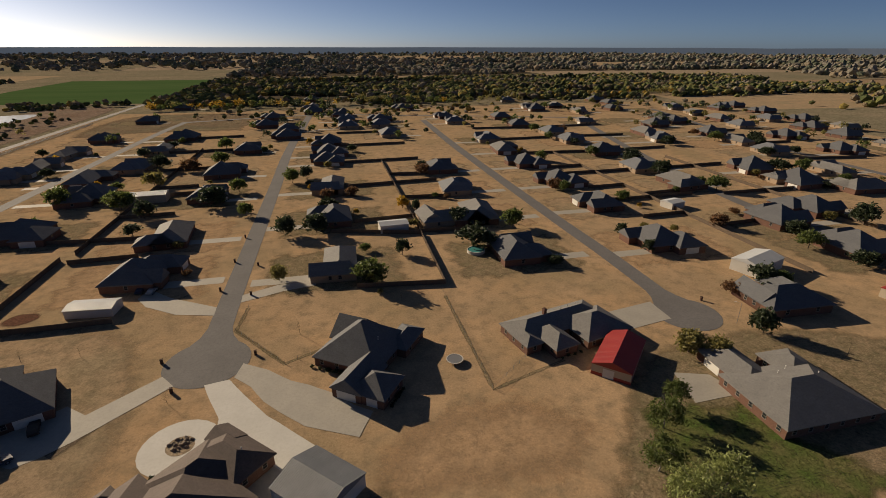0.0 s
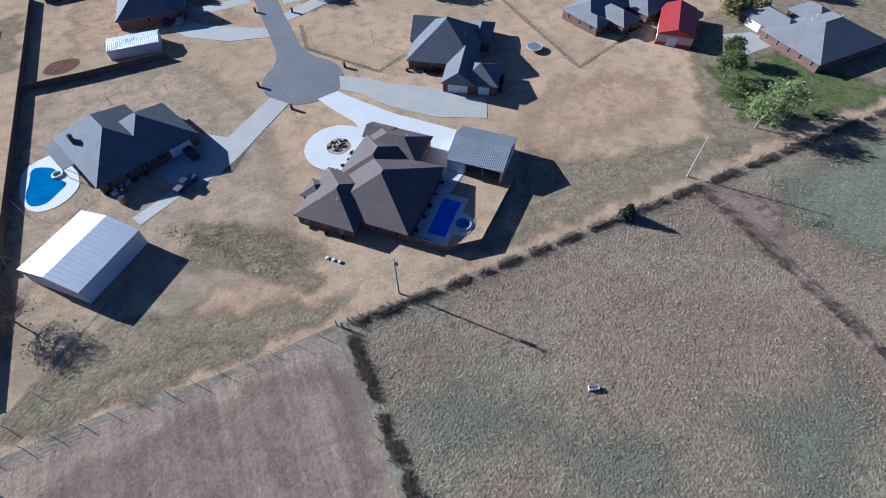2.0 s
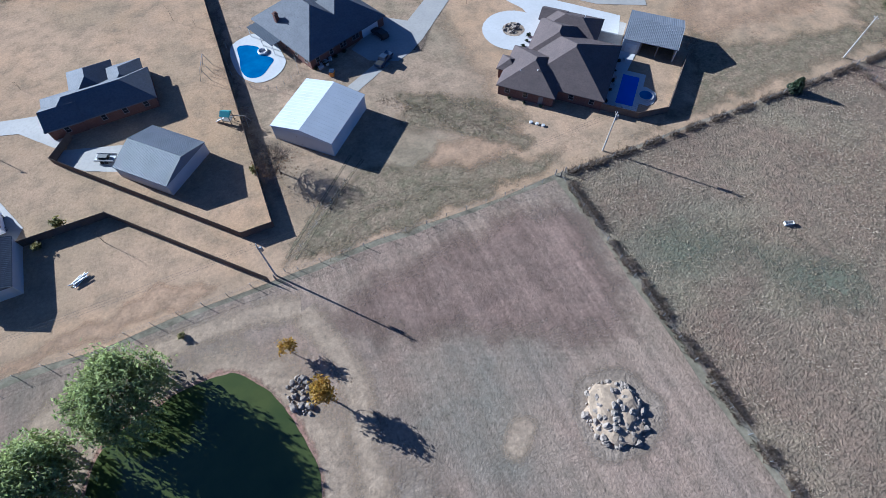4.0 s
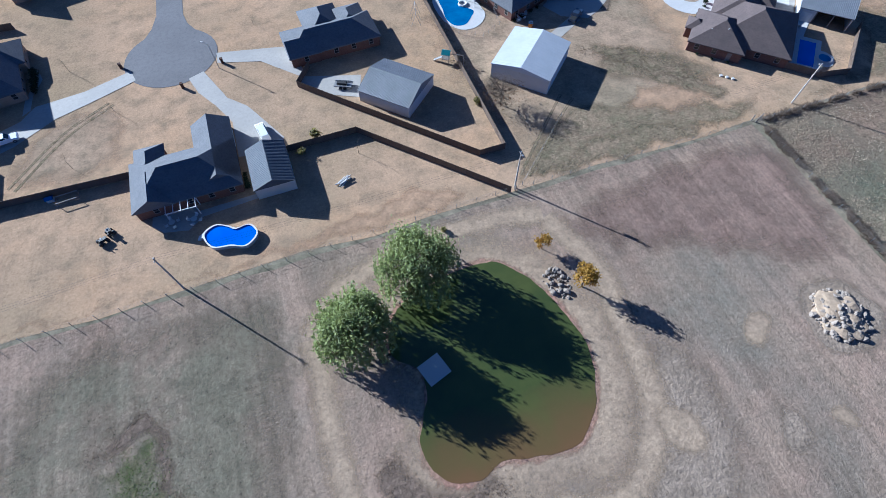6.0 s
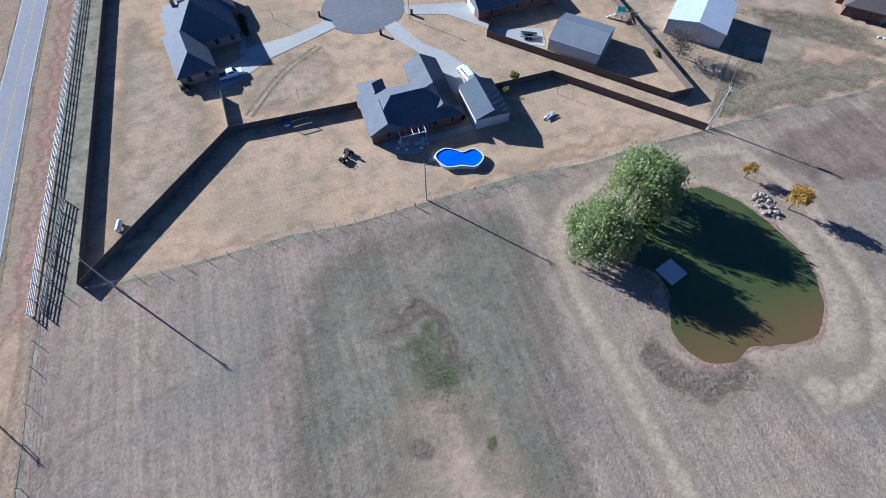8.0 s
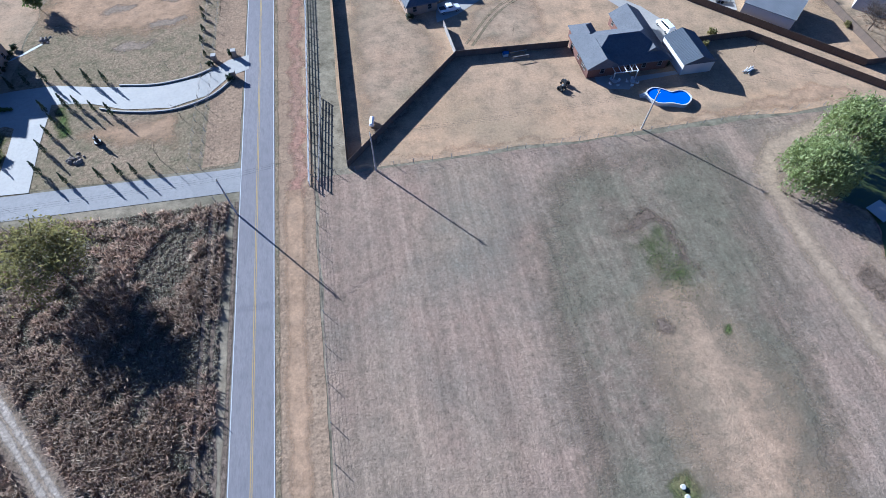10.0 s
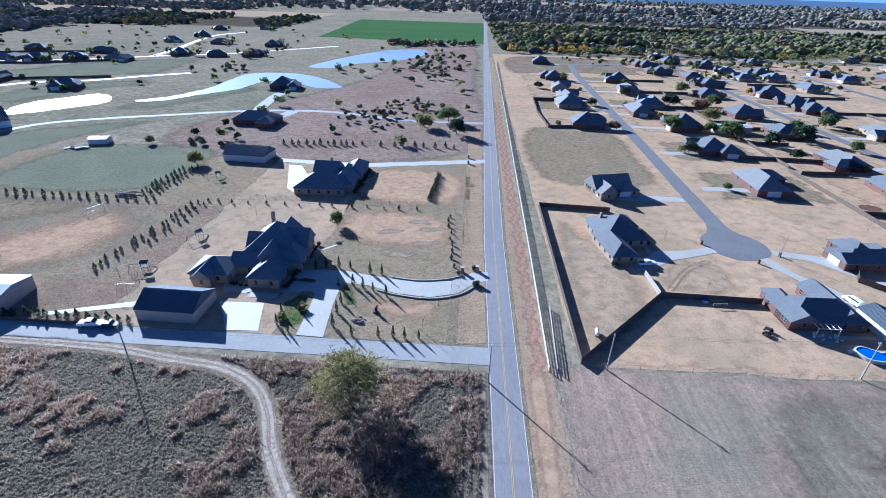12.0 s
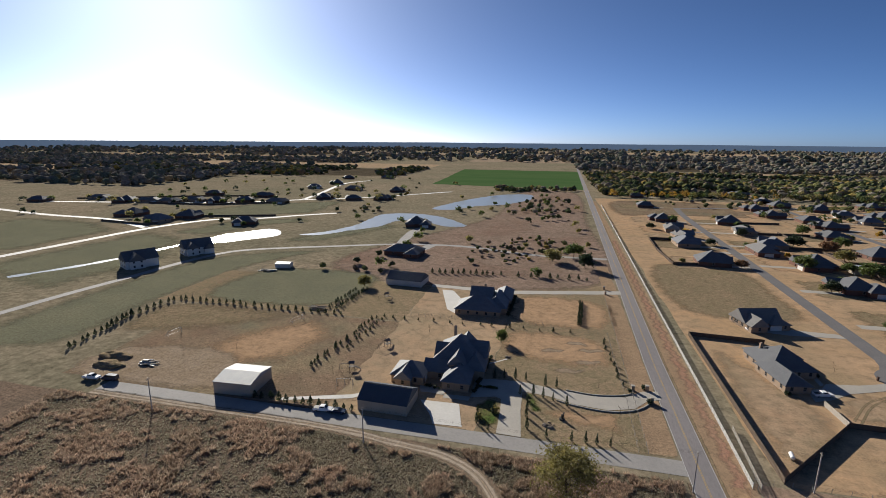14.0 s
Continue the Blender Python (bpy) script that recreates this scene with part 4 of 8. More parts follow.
def lumps(name, pts, sizes, material, label, category, seed=0, flat=0.8, sub=1):
    """Many uneven leafy mounds in one mesh."""
    bm = bmesh.new()
    bmesh.ops.create_icosphere(bm, subdivisions=sub, radius=1.0)
    base = np.array([v.co[:] for v in bm.verts])
    tri = np.array([[v.index for v in f.verts] for f in bm.faces])
    bm.free()
    r = np.random.RandomState(seed)
    n = len(pts)
    k = len(base)
    v = base[None] * r.uniform(0.62, 1.28, (n, k, 1)) * np.asarray(sizes).reshape(n, 1, 1) * np.array([1, 1, flat])
    v = v + np.asarray(pts).reshape(n, 1, 3)
    f = (tri[None] + (np.arange(n) * k)[:, None, None]).reshape(-1, 3)
    ob = raw(name, v.reshape(-1, 3).tolist(), f.tolist(), material)
    return tagged(ob, label, category, kind="stuff")


def tufts(name, xy, height, width, material, label, seed=0, blades=5, lean=0.5):
    """Grass tufts: a few leaning blades each, all in one mesh."""
    r = np.random.RandomState(seed)
    n = len(xy)
    c = np.zeros((n, blades, 3))
    c[:, :, :2] = np.asarray(xy)[:, None] + r.normal(size=(n, blades, 2)) * width * 0.7
    a = r.uniform(0, 6.283, (n, blades))
    hh = height * r.uniform(0.5, 1.3, (n, 1)) * r.uniform(0.7, 1.2, (n, blades))
    side = np.stack([np.cos(a), np.sin(a), 0 * a], -1) * width * r.uniform(0.5, 1.0, (n, blades, 1))
    ln = r.normal(size=(n, blades, 3)) * lean * hh[..., None]
    tip = c + ln * np.array([1, 1, 0])
    tip[..., 2] = hh
    v = np.stack([c - side, c + side, tip + side * 0.35, tip - side * 0.35], 2)
    v = v.reshape(-1, 3)
    f = (np.arange(n * blades)[:, None] * 4 + np.array([[0, 1, 2, 3]]))
    ob = raw(name, v.tolist(), f.tolist(), material)
    return tagged(ob, label, "grass", kind="stuff")


# ---- ground, fields, roads ----
def ring(cx, cy, r, n=16, sx=1.0):
    return [(cx + r * sx * math.cos(6.2832 * i / n), cy + r * math.sin(6.2832 * i / n)) for i in range(n)]


def rect(x0, y0, x1, y1):
    return [(x0, y0), (x1, y0), (x1, y1), (x0, y1)]


def road_x(y):
    return -245.3 + 0.018 * max(0.0, y - 100)


bm = bmesh.new()
vs = [bm.verts.new((4900 * math.cos(6.2832 * i / 64), 4900 * math.sin(6.2832 * i / 64), 0)) for i in range(64)]
bm.faces.new(vs)
tagged(part("ground", bm, M["prairie"]), "dry brown prairie ground reaching to the horizon", "ground", kind="structure")
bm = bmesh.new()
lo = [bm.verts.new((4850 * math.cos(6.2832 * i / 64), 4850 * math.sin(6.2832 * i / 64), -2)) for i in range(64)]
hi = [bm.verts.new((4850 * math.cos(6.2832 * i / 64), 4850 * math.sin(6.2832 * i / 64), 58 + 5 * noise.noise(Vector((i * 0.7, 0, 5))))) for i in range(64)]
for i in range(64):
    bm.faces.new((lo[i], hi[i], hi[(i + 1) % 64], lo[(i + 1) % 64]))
# haze painted in: blue-grey base colour plus a faint glow, no lamp
M["distance_haze"] = surface("distance_haze", (0.20, 0.22, 0.25), (0.15, 0.17, 0.20), None, big=0.004, bump=0)
glow = M["distance_haze"].node_tree.nodes["Principled BSDF"]
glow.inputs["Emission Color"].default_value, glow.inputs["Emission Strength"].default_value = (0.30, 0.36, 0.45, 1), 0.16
tagged(part("backdrop", bm, M["distance_haze"]), "distant country along the horizon with painted blue-grey haze and glow", "backdrop", kind="structure")

patch("ground_lawn", rect(-228, 40.5, 470, 640), 0.02, M["lawn"], "dry golden lawns of the housing tract", wobble=0.8, step=12)
patch("ground_field", rect(-234, -260, -47.5, 39.5), 0.02, M["field"], "mown brown hay field with faint stripes", wobble=0.5, step=6)
patch("ground_pasture", rect(-46, -260, 420, 40), 0.02, M["pasture"], "rough grey-brown pasture grass", wobble=0.6, step=6)
patch("ground_brush", rect(-520, -260, -250.5, 36.5), 0.02, M["brushland"], "reddish brown brush land", wobble=0.8, step=6)
patch("ground_estate", rect(-300, 45.2, -250, 240), 0.02, M["lawn_weedy"], "patchy dry lawn of the estates", wobble=0.6, step=5)
patch("ground_estate_lawn", rect(-345, 45.2, -300, 175), 0.02, M["lawn_pale"], "patchy dry lawn beside the estate houses", wobble=1.2, step=5)
patch("ground_meadow", rect(-440, 45.2, -345, 118), 0.02, M["pasture"], "grey-brown paddock", wobble=1.0, step=5)
patch("ground_paddock", rect(-470, 119, -345, 175), 0.025, M["lawn_weedy"], "mown paddock", wobble=1.0, step=5)
patch("ground_crop", [(-500, 790), (-233, 757), (-223, 1270), (-530, 1270)], 0.03, M["crop"], "green field of young winter wheat", wobble=2, step=30)
patch("ground_tan_field", [(480, 520), (1500, 480), (1500, 760), (520, 740)], 0.03, M["lawn_pale"], "bare tan field beyond the houses", wobble=4, step=30)
patch("ground_verge_east", [(-242.0, -260), (-234.2, -260), (-234.6, 86), (-229, 600), (-236.5, 600), (-242.0, 100)], 0.03, M["verge"], "dry grass verge beside the road", wobble=0.25, step=4)
patch("ground_red_verge", [(-239.6, 32), (-235.2, 34), (-232.6, 330), (-237.4, 330)], 0.04, M["red_dirt_soft"], "bare red dirt in the verge", wobble=0.9, step=3, rim=1.9)
patch("ground_verge_west", [(-256.0, 46), (-249.0, 46), (-248.0, 240), (-255.0, 240)], 0.03, M["verge"], "dry grass verge beside the road", wobble=0.3, step=4)

for k, (x0, y0, x1, y1) in enumerate([(-1500, 1250, -640, 1500), (-620, 1780, -230, 2300), (-2600, 1750, -1200, 2100), (-200, 1180, 420, 1330), (600, 1300, 1500, 1500), (-180, 1900, 900, 2150), (1100, 1900, 2600, 2300), (-1800, 2600, -300, 3000), (100, 2700, 1600, 3200), (-900, 3300, 1200, 3800), (1700, 900, 2700, 1150), (900, 820, 1500, 980), (-2400, 900, -1500, 1080)]):
    patch("ground_far_field", rect(x0, y0, x1, y1), 0.025 + 0.001 * k, M[("lawn_pale", "field_pale", "verge")[k % 3]], "pale far field between woods", wobble=8, step=60)

# stains, weeds and bare soil over the big covers
def cover(key, label, pts, rim=3.0, z=0.028, smooth=True, wobble=1.2):
    return patch("ground_cover", pts, z, M[key + "_soft"], label, wobble=wobble, smooth=smooth, step=2.5, rim=rim)


cover("lawn_pale", "greyed dry lawn", [(-99, 56), (-60, 44), (-46, 62), (-45, 100), (-60, 134), (-97, 134)], 6)
cover("lawn_weedy", "weedy strip along the fence", [(-100, 41.5), (-60, 41), (-45, 42), (-42, 46), (-55, 50), (-70, 56), (-84, 58), (-92, 52)], 3, 0.032)
cover("lawn_weedy", "weedy grass behind the pool yard", [(-45, 41), (20, 41.5), (50, 43), (40, 52), (14, 58), (4, 66), (-2, 60), (-12, 48), (-30, 44)], 4, 0.032)
cover("lawn_weedy", "weedy hollow beside the white shed", [(-72, 66), (-62, 58), (-52, 60), (-50, 68), (-58, 72), (-66, 74)], 4, 0.034)
cover("bare_soil", "bare orange soil", [(-70, 52), (-58, 48), (-48, 50), (-46, 56), (-56, 58), (-66, 58)], 3, 0.036)
cover("bare_soil", "worn golden turf", [(0, 62), (20, 58), (44, 60), (50, 74), (34, 84), (10, 80)], 8, 0.034)
cover("bare_soil", "worn earth beside the back fence", [(-200, 43), (-170, 42), (-140, 45), (-120, 48), (-112, 42), (-150, 41), (-225, 41)], 2, 0.034)
cover("lawn_pale", "greyed lawn", [(-224, 46), (-203, 66), (-205, 90), (-222, 120)], 5, 0.03)
cover("lawn_pale", "greyed lawn beside the turning circle", [(-196, 74), (-176, 74), (-174, 90), (-180, 94), (-194, 88)], 4, 0.03)
cover("field_green", "greenish stubble", [(-195, 28), (-152, 36), (-150, 10), (-165, -40), (-200, -60)], 9, 0.026)
cover("lawn_pale", "pale yellowed stubble", [(-182, 8), (-168, 6), (-162, -14), (-166, -44), (-184, -44), (-188, -14)], 10, 0.034)
cover("brushland", "scorched dark weeds beside the green patch", [(-180, 16), (-176, 21), (-171.5, 20), (-168, 12), (-169, 4), (-170.5, 9), (-173, 16)], 1.6, 0.036)
cover("brushland", "dark weed patch in the field", ring(-180, -3, 2.0, 10), 1.0, 0.037)
cover("lawn_green", "small green weeds", ring(-169, -5, 1.4, 10), 0.9, 0.037)
cover("field_pale", "round pale patch", [(-84, -12), (-80, -10), (-78, -15), (-82, -18), (-86, -16)], 1.5, 0.034)
cover("field_pale", "pale worn stubble", [(-100, 2), (-90, 6), (-88, -10), (-96, -22), (-110, -22), (-112, -14)], 4, 0.034)
cover("pasture_green", "greenish grass in the pasture", [(-38, 26), (-26, 20), (-18, 12), (-8, 4), (-12, -8), (-24, -4), (-30, 8), (-44, 12)], 9)
cover("pasture_green", "greenish grass in the pasture", [(-2, 12), (12, 2), (26, 6), (24, -10), (10, -16), (8, -30), (-12, -22), (-4, -8)], 10)
cover("pasture_green", "greenish grass in the pasture", [(40, 34), (90, 36), (110, 10), (70, -10), (44, 8)], 8)
cover("field_red", "bare reddish soil by the fence corner", [(27, 39), (34, 39), (42, 30), (34, 22), (28, 30)], 3)
cover("scrub", "rust-brown scrub beyond the estates", [(-420, 200), (-255, 195), (-247, 420), (-250, 700), (-330, 700), (-345, 560), (-350, 420)], 8, 0.022)
cover("lawn_weedy", "weedy vacant lot", [(-222, 165), (-172, 160), (-166, 200), (-170, 250), (-220, 255)], 6)
cover("pasture", "brown vacant land", [(-215, 480), (-160, 490), (-40, 500), (-30, 600), (-200, 620)], 10)
cover("bare_soil", "worn orange turf", [(-299, 96), (-262, 92), (-262, 118), (-296, 121)], 6, 0.03)
cover("bare_soil", "worn orange turf", [(-286, 58), (-262, 52), (-262, 62), (-274, 63)], 4, 0.03)
cover("lawn_green", "greener grass beside the driveway", [(-298, 47), (-295.5, 47), (-295.5, 62), (-300, 62), (-303, 56)], 1.5, 0.034)
cover("lawn_green", "greener grass beside the driveway", [(-287.6, 60), (-284, 60), (-285, 68), (-287.6, 68)], 1.2, 0.034)
cover("bare_soil", "worn tan turf of the second estate", [(-299, 132), (-260, 130), (-258, 165), (-296, 168)], 5, 0.03)
for x, y in ((-268, 96), (-275, 88), (-266, 107), (-281, 104), (-272, 112)):
    cover("field_pale", "pale patch of dead turf", [(x - 4, y - 2), (x + 4, y - 1.6), (x + 4, y + 1.6), (x - 3.6, y + 2)], 1.5, 0.034)

ribbon("track_verge_wear", [(-238.4, -200), (-238.0, -60), (-238.6, 0), (-238.2, 37)], 1.8, 0.045, M["bare_soil_soft"], "worn bare strip in the verge", "ground", wobble=0.5, rim=1.3)
ribbon("ground_road_edge", [(-241.6, -200), (-241.6, 0), (-241.5, 100), (-236, 400)], 0.35, 0.05, M["lawn_weedy_soft"], "dark weedy edge of the road", "ground", wobble=0.2, rim=0.4, straight=True)
ribbon("ground_road_edge_west", [(-249.1, -200), (-249.1, 36)], 0.35, 0.05, M["brushland_soft"], "dark weedy edge of the road", "ground", wobble=0.2, rim=0.4, straight=True)
road = ribbon("road", [(road_x(y), y) for y in (-260, 0, 100, 400, 900, 1800)], 6.6, 0.06, M["asphalt"], "two-lane grey asphalt road", step=20, straight=True)
for off in (-3.15, 3.15):
    ribbon("edge_line", [(road_x(y) + off, y) for y in (-260, 0, 100, 400, 900)], 0.13, 0.066, M["line_white"], parent=road, step=20, straight=True)
for off in (-0.13, 0.13):
    ribbon("centre_line", [(road_x(y) + off, y) for y in (-260, 0, 100, 400, 900)], 0.10, 0.066, M["line_yellow"], parent=road, step=20, straight=True)
ribbon("side_road", [(-248.5, 41.4), (-300, 41.8), (-420, 41.8)], 6.0, 0.05, M["street_pale"], "pale concrete side road", straight=True)


def street(pts, cul, r, width=6.6):
    ribbon("road_street", pts, width, 0.055, M["street"], "grey residential street", step=3)
    if cul:
        patch("road_turning_circle", ring(cul[0], cul[1], r, 28), 0.06, M["street"], "round grey asphalt turning circle", "road", wobble=0.05)
        d = (Vector(pts[1]) - Vector(pts[0])).normalized()
        s = Vector((-d.y, d.x))
        c = Vector(cul)
        flare = [c + s * r * 0.93 + d * r * 0.1, c + s * (width / 2 + 1.0) + d * (r * 1.15), c + s * width / 2 + d * (r * 1.6), c - s * width / 2 + d * (r * 1.6), c - s * (width / 2 + 1.0) + d * (r * 1.15), c - s * r * 0.93 + d * r * 0.1]
        patch("road_throat", [tuple(p) for p in flare], 0.065, M["street"], "flared throat of the turning circle", "road", wobble=0.05)


street([(-33.8, 112), (-33.6, 150), (-31, 275), (-28.5, 398), (-16, 610)], (-34, 112), 10.3)
street([(-163.0, 106), (-162.3, 130), (-155, 300), (-147.4, 475), (-140, 560)], (-163.3, 105.5), 10.8)
street([(98.8, 107), (99.2, 150), (98, 210), (97, 370), (100, 520)], (98.8, 106.0), 9.6)
street([(205, 132), (201, 200), (225, 330), (262, 480)], None, 0)
street([(330, 190), (345, 330), (400, 560)], None, 0)
ribbon("road_cross_street", [(-140, 556), (-20, 585), (100, 560), (280, 500)], 6.6, 0.05, M["street"], "grey cross street", step=8)
ribbon("track_farm_lane", [(-420, 38), (-345, 37.5), (-320, 34.7), (-307, 32.8), (-298, 28.0), (-292.5, 20.5), (-289, 12.5), (-283, 3.5), (-276.5, -5), (-269, -15.2), (-261, -28.3), (-250, -50), (-240, -80)], 2.2, 0.05, M["dirt_soft"], "pale rutted dirt lane", wobble=0.5, step=1.5, rim=1.0)
LANE = smooth_line([(-420, 38), (-345, 37.5), (-320, 34.7), (-307, 32.8), (-298, 28.0), (-292.5, 20.5), (-289, 12.5), (-283, 3.5), (-276.5, -5), (-269, -15.2), (-261, -28.3), (-250, -50), (-240, -80)], 4.0)
for side in (-0.7, 0.7):
    rut = []
    for a, b in zip(LANE, LANE[1:]):
        d = (b - a).normalized()
        rut.append((a.x - d.y * side, a.y + d.x * side))
    ribbon("track_rut", rut, 0.5, 0.056, M["rut_soft"], "bare pale wheel rut in the lane", "track", wobble=0.25, step=1.5, rim=0.45)

for x in (-253.5, -251.9):
    ribbon("track_brush_rut", [(x, -70), (x + 0.2, -20), (x, 10), (x - 0.2, 35)], 0.5, 0.05, M["brushland_soft"], "dark wheel rut in the brush beside the road", "track", wobble=0.2, rim=0.3)

# driveways and slabs
def slab(label, pts, material="concrete", smooth=False, z=0.08, wobble=0.04):
    return patch("driveway", pts, z, M[material], label, "driveway", wobble=wobble, smooth=smooth, step=1.2)


slab("bright new concrete driveway with a loop", [(-27.6, 103.5), (-23.5, 97), (-18, 89), (-13.8, 84.5), (-7.3, 77.3), (-12.2, 71.0), (-15.5, 74.5), (-21, 82.5), (-27.5, 83.5), (-27.6, 90), (-31, 97.5), (-33.0, 102.5)], "concrete_new", z=0.075)
slab("bright new concrete turning loop", ring(-33.6, 83.4, 7.6, 24), "concrete_new", smooth=True, z=0.085)
patch("ground_planter", ring(-33.6, 83.6, 2.7, 16), 0.1, M["dirt"], "earth bed inside the driveway loop", wobble=0.15)
slab("concrete apron between the garage and the pole barn", [tuple((pose(0, 0, 0, 0, 0, 45) @ Vector((u, v, 0))).xy) for u, v in ((34.0, 57.6), (47.0, 57.8), (47.6, 66.0), (42.4, 72.0), (42.4, 63.2), (34.0, 63.2))], "concrete", z=0.07)
slab("pale concrete driveway", [(-25.2, 109.5), (-19, 105.3), (-13.5, 99.9), (-9.4, 97.4), (-3, 92.4), (0.5, 88), (4.5, 85), (1.0, 78), (-9.9, 83.7), (-15.4, 89.4), (-18.9, 93.5), (-22.4, 99.6), (-26.6, 104)], "concrete")
slab("pale concrete driveway", [(-43.3, 108.2), (-39.8, 103.8), (-54.5, 89.8), (-59.2, 86.2), (-63, 84.5), (-69, 87.5), (-71.5, 93), (-60.5, 101.5), (-55.5, 97.5)], "concrete")
slab("narrow concrete path", [(-66.5, 86.8), (-77.0, 80.9), (-75.6, 78.3), (-64.9, 84.6)], "concrete", z=0.07)
slab("pale concrete driveway", [(-37.0, 141), (-36.9, 136), (-48, 139), (-58, 146), (-62, 152), (-60, 158), (-52, 150.5)], "concrete")
slab("pale concrete driveway", [(-30.5, 147.5), (-20, 152.5), (-8, 153), (-8, 149.5), (-18, 147.5), (-30.3, 142.5)], "concrete")
slab("pale concrete driveway", [(-153, 103.2), (-137.5, 100), (-134.6, 91), (-135.0, 87.3), (-143.5, 96.5), (-153.2, 99.4)], "concrete")
slab("concrete slab beside the workshop", [(-134.8, 87.6), (-122.3, 83.6), (-124.5, 76.6), (-131, 79.8), (-136.6, 84.8)], "concrete")
slab("pale concrete driveway", [(-160, 96), (-156.6, 97.5), (-152.4, 86.6), (-148.6, 82.5), (-142.6, 70.4), (-144.4, 66.6), (-152.3, 68.0), (-152.3, 78.5), (-155.2, 85), (-158.4, 90.5)], "concrete")
slab("pale concrete driveway", [(-172.6, 103.4), (-182.7, 99.7), (-193.0, 98.2), (-195.6, 94.5), (-201, 92), (-202, 84.5), (-196.5, 86.8), (-188.4, 92.7), (-180.9, 95.6), (-171.6, 99.6)], "concrete")
slab("curved concrete walk", [(-193.8, 97.4), (-193.6, 102), (-191.9, 107.5), (-193.2, 111.5), (-194.6, 111.6), (-193.4, 107), (-195.2, 101.5), (-195.4, 96)], "concrete", z=0.07)
slab("shaded concrete patio", [(-169.8, 58.2), (-161.9, 58.4), (-160.5, 55.3), (-163.5, 52.9), (-168.0, 54.0), (-170.0, 56)], "concrete")
slab("narrow concrete path", [(-162.2, 56.8), (-150.4, 57.2), (-150.2, 56.0), (-160.8, 55.2)], "concrete", z=0.07)
slab("concrete driveway in shade", [(76.6, 82.2), (84.5, 79.5), (86.5, 71.9), (74.2, 71.5)], "concrete")
slab("pale concrete driveway", [(92.6, 114.8), (92.5, 104.5), (78, 102), (72, 105.5), (76.5, 112)], "concrete")
slab("pale concrete driveway", [(-165.6, 148), (-164.8, 143.5), (-186, 142), (-196, 143.5), (-200, 148), (-188, 149.5)], "concrete")
slab("curving pale concrete driveway", [(-247.8, 79.6), (-247.8, 74.5), (-252, 72.6), (-256.4, 67.1), (-264.1, 64.4), (-273.6, 65.5), (-281.1, 68.6), (-289.4, 69.7), (-289.2, 58), (-288.2, 45.0), (-294.9, 45.2), (-295.0, 56.7), (-295.5, 63.4), (-299.5, 65.5), (-305, 65.5), (-305, 74.6), (-298.4, 75.6), (-290.1, 76.0), (-281.4, 74.0), (-267.9, 71.9), (-258.3, 73.5), (-252.5, 78.5)], "concrete", z=0.085)
slab("bright white concrete pad", [(-319.3, 57.3), (-307.4, 57.6), (-304.4, 46.0), (-312.5, 45.6), (-314.5, 50)], "concrete_new")
slab("concrete motor court", [(-322, 66), (-313, 65.8), (-313, 60), (-305, 60), (-304.6, 66.8), (-297, 67), (-297, 64.6), (-304, 62.6), (-320.5, 62)], "concrete")
slab("concrete walk curving to the metal building", [(-320.8, 59.8), (-334, 60.6), (-340.6, 55.3), (-360.4, 48.6), (-360.4, 47.0), (-340, 53), (-333, 58.8), (-321, 58.2)], "concrete_new")
slab("pale gravel driveway", [(-246.5, 188.6), (-246.5, 182.6), (-304.1, 168.9), (-345, 172), (-345, 177), (-305.3, 174.6)], "concrete", wobble=0.3)
slab("concrete pad beside the estate house", [(-329, 139), (-323, 133), (-322.4, 150), (-332, 168), (-338, 168)], "concrete_new")
ribbon("track_far_lane", [(-524, 40), (-520, 108), (-515, 146), (-511, 185), (-500, 219), (-472, 238), (-442, 252), (-400, 271), (-369, 277), (-340, 276), (-294, 262), (-246, 262)], 5, 0.05, M["street_pale"], "pale concrete lane", step=6)
ribbon("track_far_drive", [(-392, 263), (-397, 290), (-400, 330), (-395, 345)], 8, 0.055, M["street_pale"], "pale driveway", step=6)
ribbon("track_far_drive_east", [(-371, 276), (-374, 262), (-380, 252)], 8, 0.055, M["street_pale"], "pale driveway", step=6)
ribbon("track_far_street", [(-640, 120), (-634, 200), (-627, 280), (-605, 335), (-568, 354), (-538, 384), (-510, 408)], 7, 0.05, M["concrete_new"], "pale concrete street among far houses", "road", step=8)
ribbon("track_far_street_west", [(-900, 340), (-790, 318), (-702, 310), (-633, 282)], 7, 0.052, M["concrete_new"], "pale concrete street among far houses", "road", step=8)
ribbon("track_far_street_north", [(-900, 400), (-800, 420), (-717, 440), (-648, 471), (-604, 506), (-533, 556), (-437, 665)], 7, 0.054, M["concrete_new"], "pale concrete street among far houses", "road", step=8)
ribbon("track_far_spur", [(-604, 506), (-615, 573), (-651, 745), (-632, 827)], 7, 0.056, M["concrete_new"], "pale concrete street among far houses", "road", step=8)
FAR_PONDS = (([(-547, 255), (-546, 272), (-535, 292), (-525, 305), (-511, 298), (-501, 278), (-514, 260), (-529, 241), (-536, 236)], "long bright pond"), ([(-487, 287), (-472, 306), (-461, 341), (-461, 384), (-459, 414), (-432, 427), (-397, 414), (-361, 367), (-379, 359), (-405, 379), (-430, 379), (-438, 341), (-456, 314), (-469, 291)], "curved bright pond"), ([(-420, 470), (-409, 527), (-389, 586), (-356, 646), (-318, 656), (-314, 598), (-340, 536), (-373, 508), (-394, 470)], "far bright pond"))
for pts, lab in FAR_PONDS:
    patch("water_pond", pts, 0.06, M["lake"], lab, "water", wobble=1.0, smooth=True, step=5)



